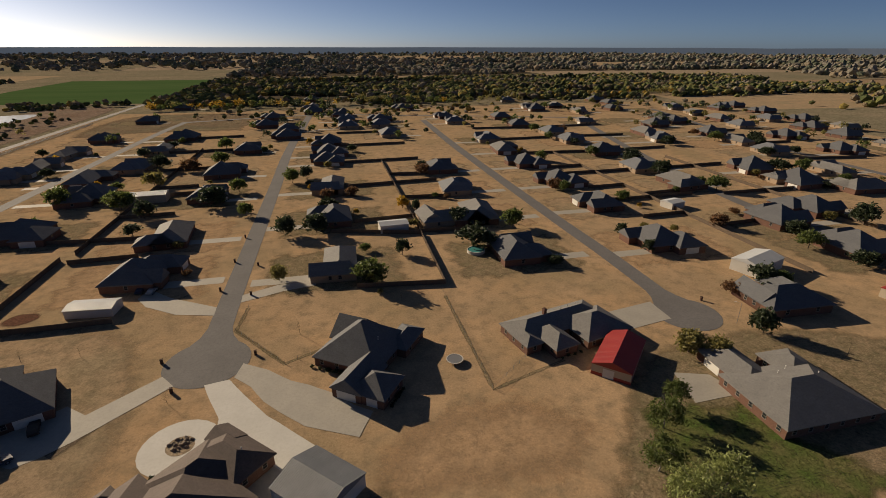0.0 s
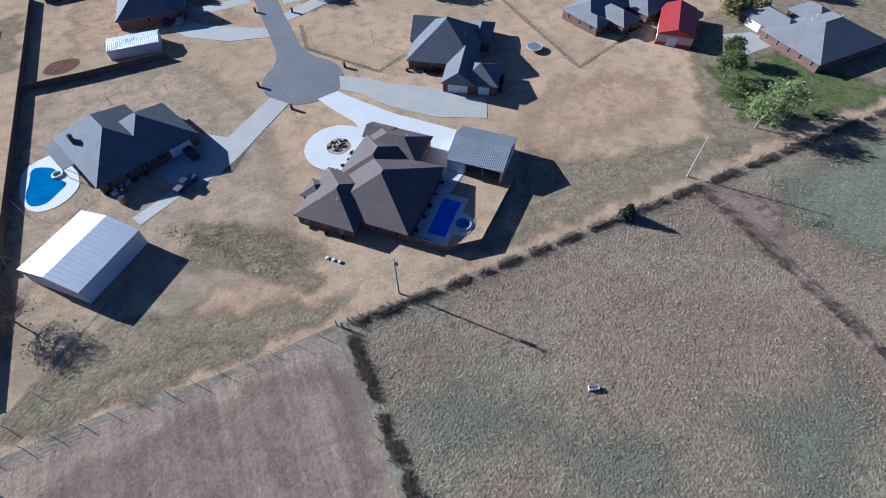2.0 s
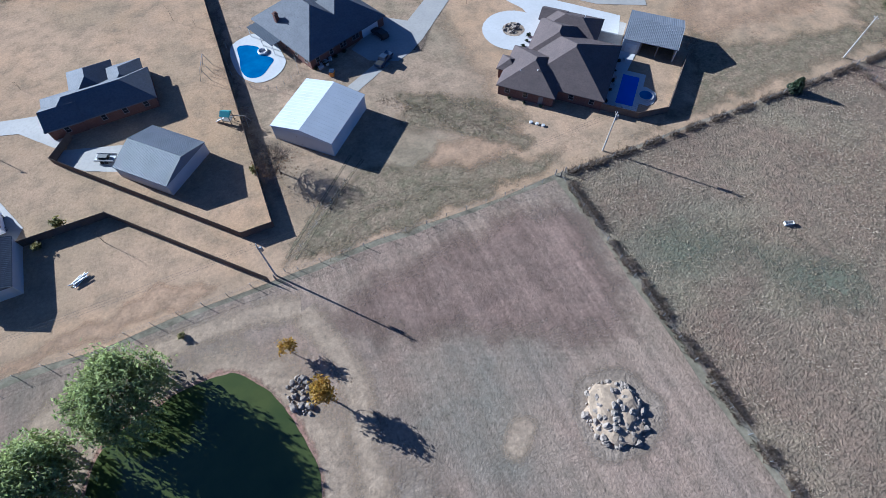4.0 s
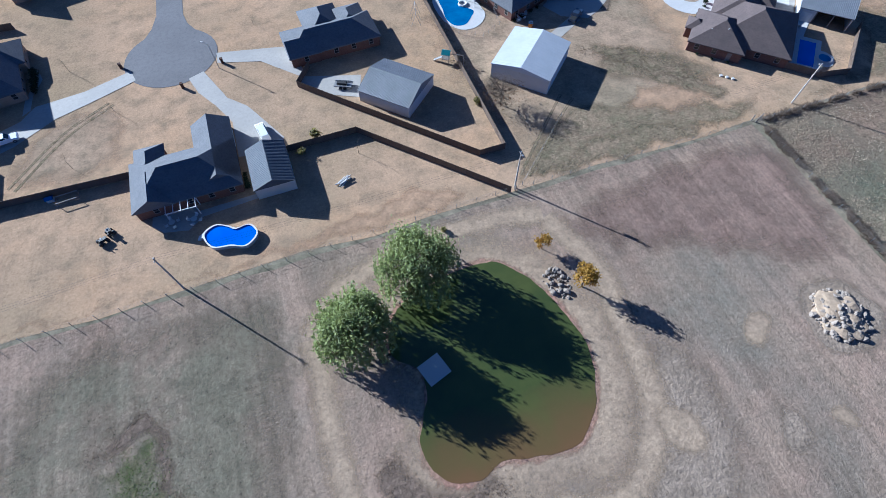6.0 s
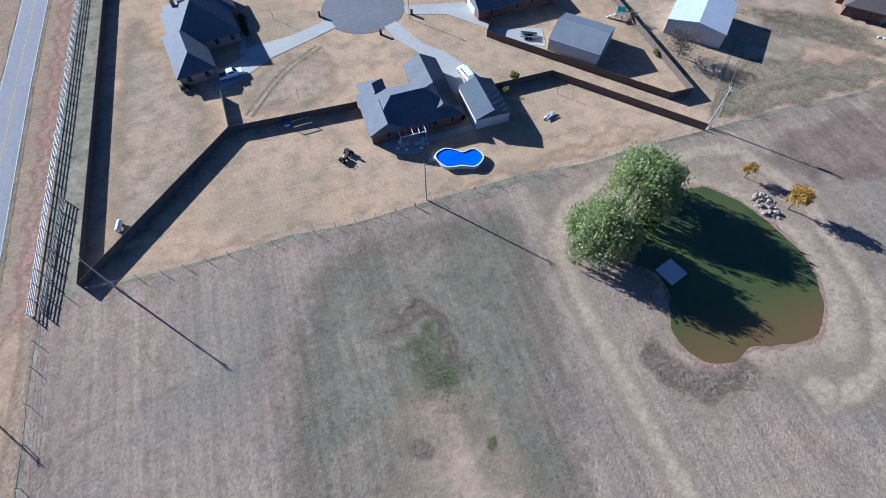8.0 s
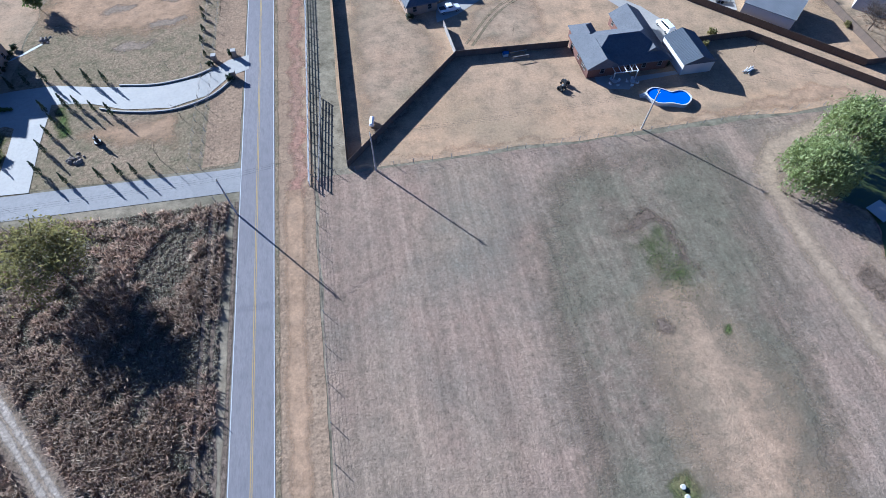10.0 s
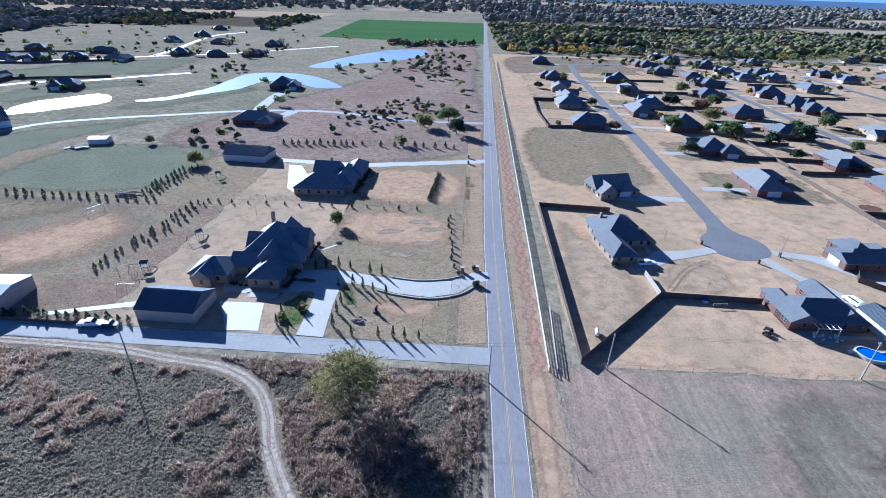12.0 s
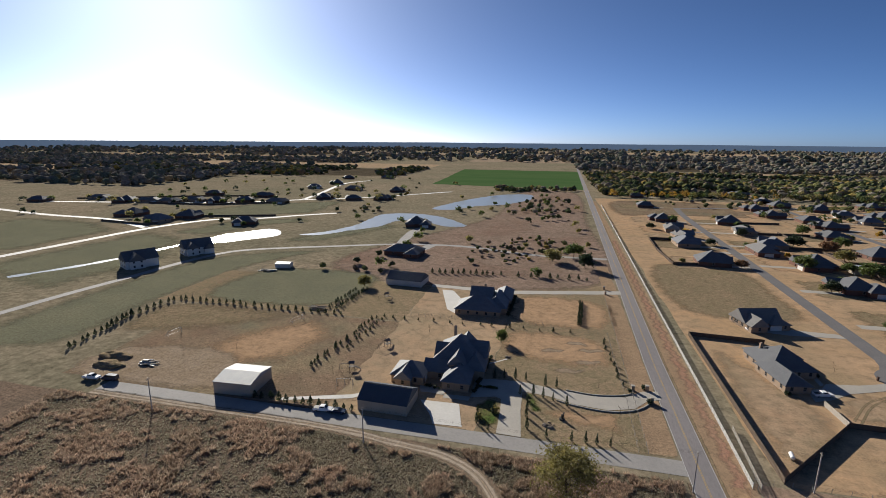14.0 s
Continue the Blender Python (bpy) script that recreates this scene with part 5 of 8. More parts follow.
ribbon("water_creek", [(-580, 130), (-565, 160), (-556, 190), (-553, 214), (-548, 238), (-540, 250)], 4.5, 0.055, M["lake"], "narrow bright creek below the long pond", "water", wobble=2.0, step=5)


def in_pond(x, y):
    """Whether a spot of ground lies in one of the far ponds."""
    for pts, lab in FAR_PONDS:
        inside = False
        for (x0, y0), (x1, y1) in zip(pts, pts[1:] + pts[:1]):
            if (y0 > y) != (y1 > y) and x < (x1 - x0) * (y - y0) / (y1 - y0) + x0:
                inside = not inside
        if inside:
            return True
    return False


# the willow pond
POND = [(-131.5, 24.5), (-120.8, 27.6), (-113.2, 27.4), (-107.6, 21.0), (-104.7, 11.5), (-105.2, 5.0), (-108.0, -1.2), (-113.3, -5.3), (-119.5, -4.6), (-124.5, -3.6), (-129.2, -4.8), (-133.6, -2.2), (-134.6, 3.0), (-131.8, 8.4), (-131.4, 13.2), (-134.8, 17.2)]
patch("ground_pond_bank", [(-118 + (x + 119) * 1.62, 10 + (y - 11) * 1.5) for x, y in POND], 0.035, M["chalk_soft"], "bare trodden bank round the pond", wobble=1.4, smooth=True, step=1.5, rim=7.0)
patch("ground_pond_rim", [(-119 + (x + 119) * 1.05, 11 + (y - 11) * 1.05) for x, y in POND], 0.05, M["red_dirt_soft"], "wet red clay rim of the pond", wobble=0.25, smooth=True, step=1.0, rim=0.5)
patch("water_willow_pond", POND, 0.07, M["pond"], "murky green pond water", "water", wobble=0.2, smooth=True, step=1.0)
cover("brushland", "dark dead weeds at the muddy end of the pond", [(-140.7, 2.4), (-134.5, -1.5), (-129, -4.9), (-124, -4.6), (-124, -7.0), (-131, -9.8), (-138, -8.4), (-142.0, -4.0)], 2.0, 0.058)
for x, y, rr in ((-118.3, -12.9, 3.7), (-98.0, -20.4, 3.0), (-97.5, -8.4, 4.2), (-73.0, -14.8, 2.4), (-76.8, 1.2, 3.4), (-62.0, -1.8, 7.6)):
    cover("chalk" if rr < 5 else "field_pale", "round pale bare patch in the field", ring(x, y, rr, 14), 1.6, 0.046, True, 0.7)
cover("field_red", "reddish furrowed stubble", [(-98, 33), (-50, 37), (-49, 10), (-58, 6), (-78, 16), (-92, 22)], 6, 0.027)
cover("lawn_weedy", "grey weeds over rough earth", [(-67.0, 77.1), (-58, 70), (-51.2, 62.3), (-46.0, 50.2), (-53.5, 50.0), (-60.5, 59.5), (-67.5, 70.5)], 2.5, 0.038)
cover("lawn_weedy", "greenish weeds along the back fence", [(-95.3, 43.8), (-77.0, 48.6), (-62.1, 45.8), (-54.1, 41.1), (-68.5, 40.6), (-86.7, 40.8)], 2.5, 0.038)
ribbon("track_pond_path", [(-100, 33), (-96, 20), (-97.5, 8), (-99.5, -4), (-108, -13), (-120, -15)], 1.7, 0.04, M["chalk_soft"], "worn earth track beside the pond", wobble=0.8, rim=2.6)
ribbon("track_field_path", [(-146, 24), (-146.5, 10), (-146.2, -6), (-145, -40), (-144, -90)], 1.4, 0.0415, M["chalk_soft"], "worn earth track through the field", wobble=0.6, rim=2.6)
ribbon("track_fence_path", [(-100, 34), (-112, 36), (-128, 35), (-140, 31), (-146, 24)], 1.9, 0.043, M["chalk_soft"], "worn earth track beside the pond", wobble=0.7, rim=2.6)
patch("ground_green_lawn", [(62, 73), (74, 71.4), (86, 70.4), (88.5, 57.4), (98, 45), (92, 42), (74, 43), (62, 46), (52, 50), (56, 62)], 0.03, M["lawn_green_soft"], "green watered lawn under the trees", wobble=1.5, rim=2.5)
patch("ground_green_patch", [(-177, 17), (-171, 16), (-169, 7), (-174, 0), (-179, 4)], 0.03, M["lawn_green_soft"], "green weeds in the mown field", wobble=2.2, smooth=True, rim=7.5)

# ---- houses ----
def uv(ox, oy, rot):
    return pose(ox, oy, 0, 0, 0, rot)


def shed(name, label, x, y, rot, w, d, eave, pitch, kind, wall, roof, ribs=0.45, doors=(), category="shed", base=None):
    ob = thing(name, label, category, uv(x, y, rot))
    bm, top = roof_mesh(-w / 2, -d / 2, w / 2, d / 2, eave, pitch, kind, over=0.15, thick=0.12, ribs=ribs)
    part("roof", bm, M[roof], ob)
    part("wall", wall_mesh(-w / 2, -d / 2, w / 2, d / 2, eave - 0.03, top - 0.12, kind), M[wall], ob)
    if base:
        bm = bmesh.new()
        block(bm, -w / 2 - 0.03, -d / 2 - 0.03, 0, w / 2 + 0.03, d / 2 + 0.03, 0.9)
        part("wainscot", bm, M[base], ob)
    for dx, dy, ang, dw, dh in doors:
        leaf_door(ob, "door", dx, dy, ang, dw, dh, M["trim"])
    return ob


# brown house with the pool
house("house", "brick house with a brown shingle hip roof and walled pool", uv(0, 0, 45), [
    (15.6, 57.8, 34.0, 75.2, 2.8, 0.5, "hip"), (12.9, 67.6, 26.0, 79.6, 2.8, 0.5, "hip"), (17.9, 77.5, 22.0, 81.2, 2.8, 0.55, "hip"),
    (33.6, 63.4, 42.2, 76.0, 2.8, 0.5, "hip"), (25.0, 66.0, 38.0, 76.6, 2.8, 0.5, "hip"), (38.0, 72.0, 42.4, 77.2, 2.8, 0.5, "gy")],
    M["brick"], M["roof_brown"], garages=((42.2, 68.0, 90, 4.9),), doors=((12.9, 70.2, 270),), vents=((17.0, 72.5, 4.9), (16.3, 76.0, 4.3), (38.5, 67.2, 5.0)))
# red-brick house with the front garage
house("house", "two-part brick house with charcoal roof and dormer", uv(5, 103, -35), [
    (-11.5, -6.0, 5.5, 12.0, 2.9, 0.78, "hip"), (-12.5, 3.0, -5.0, 13.0, 2.9, 0.8, "gx"), (2.0, 5.0, 8.0, 15.5, 2.8, 0.5, "hip"),
    (-1.0, -14.2, 6.5, -3.0, 2.9, 0.75, "gy"), (3.0, -14.0, 12.0, -5.0, 2.9, 0.6, "hip")],
    M["brick"], M["roof_dark"], garages=((2.6, -14.2, 0, 4.9), (9.0, -14.0, 0, 2.7)), vents=((2, 2, 6.5), (-3, -2, 5.6)))
# house with the free-form pool
house("house", "brick house with a large charcoal hip roof", uv(-78, 100, 22), [
    (-7.2, -7.8, 8.5, 14.0, 2.8, 0.72, "hip"), (0.0, -7.8, 14.8, 7.9, 2.8, 0.715, "hip")],
    M["brick"], M["roof_dark"], garages=((10.5, -7.8, 0, 4.9),), chimneys=((-5.0, 6.5, 6.2),), vents=((3.2, -2.2, 5.8), (4.5, -2.6, 5.6), (1.2, -3.5, 5.4)))
house("house", "grey-roofed ranch house with a porch", uv(57, 106, 14), [
    (-14, -3.5, 15, 6.5, 2.8, 0.5, "hip"), (-8.5, -10.5, -1.5, 0.5, 2.8, 0.55, "hip"), (1.5, -11, 16.5, 2.0, 2.8, 0.5, "hip"), (-14.2, -6.0, -9.5, 2.0, 2.8, 0.5, "hip")],
    M["brick"], M["roof_grey"], garages=((16.5, -5, 90, 4.9),), chimneys=((-3.0, 2.0, 6.6),), vents=((3, 2.5, 5.0), (6, 3.0, 5.0), (9, 3.0, 5.0)))
house("house", "brick house with a broad grey hip roof", uv(96, 67, 0), [
    (-12, -9, 12, 9, 2.8, 0.45, "hip"), (-10, 3, -1, 19, 2.8, 0.45, "hip"), (3, 4, 12, 14, 2.8, 0.45, "hip")],
    M["brick"], M["roof_grey"], garages=((-10, 14, 270, 4.9),), vents=((-2, 4, 5.4), (1, 5, 5.6), (7, 2, 5.2)))
house("house", "L-shaped brick house with dark blue-grey roof", uv(-162, 66, 1), [
    (-10, -7.5, 9.5, 4.5, 2.8, 0.55, "hip"), (2.5, -5.5, 9.5, 10.8, 2.8, 0.55, "gy"), (-9.0, 0.0, -4.0, 8.0, 2.8, 0.6, "hip"), (-10, -7.6, -3, -1, 2.8, 0.6, "gy")],
    M["brick"], M["roof_dark"], garages=((9.5, 7.4, 90, 4.9),))
house("house", "long brick house with charcoal roof and back yard", uv(-126, 97, 3), [
    (-10.8, -5.0, 10.6, 5.0, 2.8, 0.5, "hip"), (-5.0, 0.0, 3.5, 11.5, 2.8, 0.6, "hip"), (2.0, -1, 9.5, 9.0, 2.8, 0.5, "hip"), (-10.6, -5.2, -4.0, 2, 2.8, 0.5, "gx")],
    M["brick"], M["roof_dark"], garages=((-10.8, 0, 270, 4.9),))
house("house", "tan brick house with dark stepped hip roof", uv(-203, 104, 10), [
    (-7.0, -4.0, 8.0, 11.5, 2.8, 0.75, "hip"), (-8.5, -14.5, -0.5, 2.0, 2.8, 0.6, "hip"), (0.0, 6.0, 9.5, 15.0, 2.8, 0.6, "hip"), (-6, 4, 1, 14.2, 2.8, 0.65, "hip")],
    M["brick_tan"], M["roof_dark"], garages=((-0.5, -9.5, 90, 4.9),), chimneys=((-3.5, 8.5, 7.0),))
house("house", "pale house with steep grey gables", uv(-195, 152, 15), [
    (-8, -5, 8, 6, 3.0, 0.8, "gx"), (-8, -9, -1, 4, 3.0, 0.9, "gy"), (2, -7, 10, 4, 2.8, 0.6, "hip")],
    M["brick_tan"], M["roof_grey"], garages=((4, -7, 0, 4.9),))
house("house", "large two-storey estate house with slate-blue roofs", uv(0, 0, 0), [
    (-331.5, 66.0, -320.8, 76.0, 3.0, 0.55, "hip"), (-322, 71.0, -311, 79.0, 3.0, 0.6, "gx"), (-319.5, 76.0, -304.5, 91.5, 5.2, 0.82, "hip"),
    (-314.4, 64.8, -305.8, 79.0, 3.2, 0.65, "hip"), (-311.5, 81, -302.6, 88.5, 5.2, 1.05, "gx"), (-319.8, 78.5, -312, 85.5, 5.0, 1.0, "gx"), (-314.5, 86, -307.5, 93.0, 5.2, 1.0, "gy"), (-309, 74, -302.5, 82.5, 3.6, 1.1, "hip"), (-313.8, 72.5, -309, 79, 5.6, 1.1, "gy"), (-329.5, 63.6, -324.5, 70, 3.0, 0.9, "gy")],
    M["brick_tan"], M["roof_slate"], garages=((-320.8, 71, 90, 4.9),), chimneys=((-314.8, 88.5, 12.2),))
house("house", "large hip-roofed estate house with stone walls", uv(0, 0, 0), [
    (-324, 133, -304, 147, 3.0, 0.6, "hip"), (-312, 138, -301.5, 160, 3.2, 0.65, "hip"), (-319, 143, -309, 156, 4.5, 0.7, "gx"), (-308, 150, -300.5, 168, 3.2, 0.7, "hip")],
    M["brick_tan"], M["roof_slate"], garages=((-324, 142, 270, 4.9),), chimneys=((-313, 152, 9.5),))
house("house", "white two-storey farmhouse with gables", uv(-521, 209, 55), [(-9, -6, 9, 6, 5.2, 0.8, "gx"), (-8, -8, -1, 2, 5.2, 1.0, "gy"), (3, -8, 9, 2, 4.0, 1.0, "gy")], M["trim"], M["roof_dark"], garages=((6, -8, 0, 4.5),))
house("house", "white two-storey farmhouse with dark roof", uv(-530, 170, 60), [(-9, -6, 9, 6, 5.2, 0.8, "gx"), (-7, -8, 1, 2, 5.2, 1.0, "gy")], M["trim"], M["roof_dark"], garages=((5, -6, 0, 4.5),))

# sheds and barns
def open_shed():
    """Metal pole barn whose yard side stands open on posts."""
    ob = thing("pole_barn", "grey ribbed metal pole barn open to the pool yard", "barn", uv(0, 0, 45))
    bm, top = roof_mesh(36.4, 45.6, 47.4, 57.4, 3.3, 0.32, "gy", over=0.2, thick=0.12, ribs=0.4)
    part("roof", bm, M["metal_grey"], ob)
    for a in ((47.2, 45.6, 47.4, 57.4), (36.4, 45.6, 47.2, 45.8), (36.4, 57.2, 47.2, 57.4), (36.4, 53.6, 36.6, 57.2)):
        bm = bmesh.new()
        block(bm, a[0], a[1], 0, a[2], a[3], 3.15)
        part("wall", bm, M["siding"], ob)
    for v in (45.9, 49.7, 53.4):
        bm = bmesh.new()
        block(bm, 36.45, v - 0.1, 0, 36.65, v + 0.1, 3.15)
        part("post", bm, M["timber"], ob)
    leaf_door(ob, "door", 36.4, 55.4, 270, 2.4, 2.3, M["trim"])


open_shed()
shed("metal_shed", "large white metal building with a plain gable roof", -84.6, 72.9, 44.5, 14.4, 13.6, 3.8, 0.17, "gx", "siding", "metal_white", ribs=0.9, category="shed")
shed("metal_shed", "white metal carport shed with ribbed roof", -71.5, 146.0, -5, 13, 6.6, 2.7, 0.2, "gx", "siding", "metal_white", ribs=0.5)
shed("barn", "small barn with a bright red metal roof", 66, 89.3, 46, 16.6, 9.2, 3.1, 0.35, "gx", "siding_tan", "metal_red", ribs=0.6, doors=((-8.3, 0.6, 270, 2.6, 2.4),), category="barn", base="metal_red")
shed("garden_shed", "pale garden shed with dark ribbed roof", -146.4, 61.0, 1, 7.6, 10.6, 2.9, 0.42, "gy", "siding", "metal_navy", ribs=0.4)
shed("workshop", "grey metal workshop with ribbed gable roof", -116.2, 75.0, 44, 11.6, 12.4, 3.0, 0.34, "gy", "siding", "metal_grey", ribs=0.3, doors=((2.0, -6.1, 0, 1.1, 2.1), (-1.6, -6.1, 0, 2.6, 2.6)), category="workshop")
shed("barn", "long tan barn with a slate metal roof", -328.0, 53.0, -1.5, 15.0, 11.0, 3.3, 0.5, "gx", "siding_tan", "metal_navy", ribs=0.5, category="barn")
shed("metal_shed", "tan metal machine shed with pale roof", -376.5, 52.5, 3, 12.5, 12.5, 4.0, 0.18, "gx", "siding_tan", "metal_pale", ribs=0.9)
shed("barn", "white barn with a dark metal roof", -359.5, 176, -4, 20, 13, 3.2, 0.5, "gx", "siding", "metal_navy", ribs=0.6, category="barn")
shed("metal_shed", "white metal building behind the houses", 144, 128, 20, 16, 10, 4.2, 0.25, "gx", "siding", "metal_white", ribs=0.8)
shed("metal_shed", "long pale metal building", -93, 265, 3, 22, 9, 4.0, 0.2, "gx", "siding_tan", "metal_white", ribs=0.8)
shed("barn", "tan building with red roof", 174, 99, 12, 16, 9, 3.2, 0.3, "gx", "siding_tan", "metal_red", ribs=0.8, category="barn")
shed("metal_shed", "small white metal shed in a back yard", 162, 198, 15, 9, 7, 3.0, 0.2, "gx", "siding", "metal_white", ribs=0.8)
shed("metal_shed", "pale shed with white roof", 24, 196, 3, 12, 7, 3.4, 0.2, "gx", "siding", "metal_white", ribs=0.8)

# generic tract houses: six plans, copied along the streets
PLANS = [
    ([(-9, -6, 9, 6, 2.8, 0.55, "hip"), (-8, -10, 0, 2, 2.8, 0.6, "hip"), (3, -8, 9, 2, 2.8, 0.8, "gy")], ((-4, -10, 0, 4.9),), "brick", "roof_dark"),
    ([(-10, -5, 8, 7, 2.8, 0.6, "hip"), (0, -9, 9, 3, 2.8, 0.65, "hip"), (-9, -7, -3, 2, 2.8, 0.9, "gy")], ((4.5, -9, 0, 4.9),), "brick_tan", "roof_slate"),
    ([(-11, -6, 11, 6, 2.8, 0.55, "hip"), (-11, -2, -3, 11, 2.8, 0.55, "hip")], ((11, 0, 90, 4.9),), "brick", "roof_grey"),
    ([(-8, -7, 8, 8, 2.8, 0.65, "hip"), (4, -11, 12, 3, 2.8, 0.6, "hip"), (-7, -9, -1, 0, 2.8, 0.9, "gy")], ((8, -11, 0, 4.9),), "brick", "roof_dark"),
    ([(-12, -5, 10, 5, 2.8, 0.5, "hip"), (2, -9, 10, 3, 2.8, 0.6, "gy")], ((6, -9, 0, 4.9),), "brick_tan", "roof_grey"),
    ([(-9, -8, 7, 6, 2.8, 0.6, "hip"), (-2, 0, 10, 10, 2.8, 0.55, "hip"), (-8, -11, -2, 0, 2.8, 0.7, "gy")], ((10, 5, 90, 4.9),), "brick", "roof_dark"),
]
LABELS = ["brick tract house with charcoal hip roof", "tan brick house with charcoal roof", "brick house with grey hip roof", "brick house with steep charcoal roof", "tan ranch house with grey roof", "L-shaped brick house with dark roof"]
plans = []


HOMES = []


def tract_house(k, x, y, rot):
    HOMES.append((x, y))
    m = uv(x, y, rot) @ Matrix.Scale(1.07, 4)
    while len(plans) < 6:
        plans.append(None)
    if plans[k] is None:
        w, g, wall, roof = PLANS[k]
        plans[k] = house("house", LABELS[k] + " among dry lawns", m, w, M[wall], M[roof], garages=g, group="houses along the streets", every=8.0)
    else:
        copy_thing(plans[k], m)


rnd = random.Random(7)
# columns of lots: x at the first house, shift per metre north, house ends facing (turn), y of each house
COLUMNS = [
    (-66, 0.03, 90, (166, 205, 263, 312, 385)), (-1, 0.01, 270, (161, 214, 267, 334, 361, 401)), (64, 0.0, 90, (159, 205, 250, 297)), (48, 0.0, 180, (200,)),
    (126, 0.01, 270, (156, 207, 251, 298, 345)), (132, 0.0, 180, (104,)), (192, 0.01, 90, (133, 167, 233, 272, 322, 372, 412)), (259, 0.1, 270, (222, 256, 360, 390)),
    (305, 0.2, 90, (238, 297, 336, 376, 447, 473)), (372, 0.2, 270, (287, 347, 453, 499, 551)), (428, 0.2, 90, (292, 338, 382, 439, 533)), (490, 0.2, 90, (429, 496, 554)),
    (-182, 0.02, 90, (267, 328, 354, 394, 452, 561)), (-124, 0.03, 270, (166, 219, 274, 338, 396, 450)), (-35, 0.0, 90, (440, 478)), (-15, 0.0, 90, (600, 648, 737)),
    (20, 0.0, 270, (486, 530, 575)), (52, 0.0, 90, (433, 490, 525)), (90, 0.0, 90, (616, 712, 726, 826, 866, 924)), (128, 0.0, 270, (391, 495, 534)),
    (182, 0.0, 90, (459, 516)), (253, 0.0, 270, (578, 602, 679)), (290, 0.0, 90, (543, 602)), (375, 0.0, 90, (616, 654)), (192, 0.0, 0, (92,)), (318, 0.0, 0, (198,)), (262, 0.0, 0, (226,)), (340, 0.0, 90, (900, 938, 966)), (-171, 0.0, 90, (676, 804)),
    (394, 0.0, 90, (408,)), (485, 0.0, 270, (375,)), (284, 0.0, 0, (200,)), (344, 0.0, 90, (560,)), (257, 0.0, 270, (464,)), (314, 0.0, 90, (430,)), (-57, 0.0, 90, (508, 561)), (-137, 0.0, 270, (310,)), (222, 0.0, 90, (178,)),
]
for x, shift, turn, ys in COLUMNS:
    for y in ys:
        a = radians(turn)
        fx, fy = math.sin(a), -math.cos(a)
        if abs(fx) > 0.5:
            patch("driveway", rect(*sorted((x, x + fx * 28))[:1], y - 8, sorted((x, x + fx * 28))[1], y - 3), 0.045, M["concrete"], "pale concrete driveway to the street", "driveway", wobble=0.1, step=4)
            key = rnd.choice(("lawn_pale", "lawn_weedy", "bare_soil", "lawn_pale", "bare_soil"))
            cover(key, "lawn of one house lot", [(x - 24, y - 18), (x + 24, y - 18), (x + 24, y + 18), (x - 24, y + 18)], 4, 0.03 + 0.0005 * rnd.randrange(10), False, 2.0)
        tract_house(rnd.randrange(6), x + shift * (y - ys[0]) + rnd.uniform(-2, 2), y, turn + rnd.uniform(-6, 6))
for row in ([(-797, 424), (-770, 432), (-741, 434), (-721, 453), (-691, 453), (-660, 465), (-616, 470), (-582, 527), (-540, 524), (-504, 538)], [(-748, 524), (-669, 520), (-661, 653), (-660, 735), (-689, 852), (-591, 646), (-518, 641), (-622, 890)], [(-701, 337), (-647, 313), (-635, 340), (-562, 323), (-382, 243), (-406, 356), (-850, 440), (-900, 400)]):
    for x, y in row:
        tract_house(rnd.randrange(6), x, y, rnd.choice((0, 20, 180, 200)) + rnd.uniform(-10, 10))

# ---- pools ----
def pool(label, x, y, rot, outline, deck, material, z=0.1, name="swimming_pool", curved=False):
    ob = thing(name, label, "swimming pool", uv(x, y, rot))
    patch("deck", deck, z, M["concrete_new"], "pale concrete deck", parent=ob, wobble=0.0, smooth=curved, step=1.0)
    patch("water", outline, z + 0.02, M[material], "blue pool water", parent=ob, wobble=0.0, smooth=curved, step=0.6)
    return ob


pool("rectangular blue swimming pool with a pale deck", 0, 0, 45, [(19.0, 51.6), (28.5, 51.6), (28.5, 55.2), (19.0, 55.2)],
     [(16.2, 50.6), (20.3, 50.4), (20.3, 48.6), (21.4, 47.6), (23.2, 47.2), (25.0, 47.6), (26.0, 49.4), (26.0, 50.4), (30.0, 50.4), (30.0, 54.6), (36.3, 53.8), (36.3, 57.6), (16.2, 57.6)], "pool_blue")
pool("round blue spa with a pale stone coping", 0, 0, 45, ring(23.2, 49.5, 1.35, 20), ring(23.2, 49.5, 1.75, 20), "pool_cyan", z=0.34, name="spa")
pool("free-form blue swimming pool with pale stone deck", -92.8, 98.8, 0, [(-3.1, 6.0), (-1.4, 6.3), (1.4, 4.4), (1.8, 1.4), (3.8, -1.5), (2.4, -3.6), (0, -6), (-2.7, -5.6), (-3.9, -2.4), (-3.4, 1.9)],
     [(2.4, 9.5), (5.6, 4.4), (6.2, -0.8), (6.2, -3.6), (4.4, -6.4), (1.5, -8.1), (-1.8, -7.7), (-4.3, -4.4), (-5.1, 0), (-4.9, 5.5), (-2.9, 8.5)], "pool_cyan", curved=True)


def ring_wall(pts, h, material, parent, name, width=0.2, z0=0.0):
    bm = bmesh.new()
    n = len(pts)
    c = sum(pts, Vector((0, 0))) / n
    rows = []
    for p in pts:
        q = p + (c - p).normalized() * width
        rows.append([bm.verts.new((*p, z0)), bm.verts.new((*p, h)), bm.verts.new((*q, h)), bm.verts.new((*q, z0))])
    for i in range(n):
        a, b = rows[i], rows[(i + 1) % n]
        for k in range(4):
            bm.faces.new((a[k], b[k], b[(k + 1) % 4], a[(k + 1) % 4]))
    bmesh.ops.recalc_face_normals(bm, faces=bm.faces[:])
    return part(name, bm, M[material], parent)


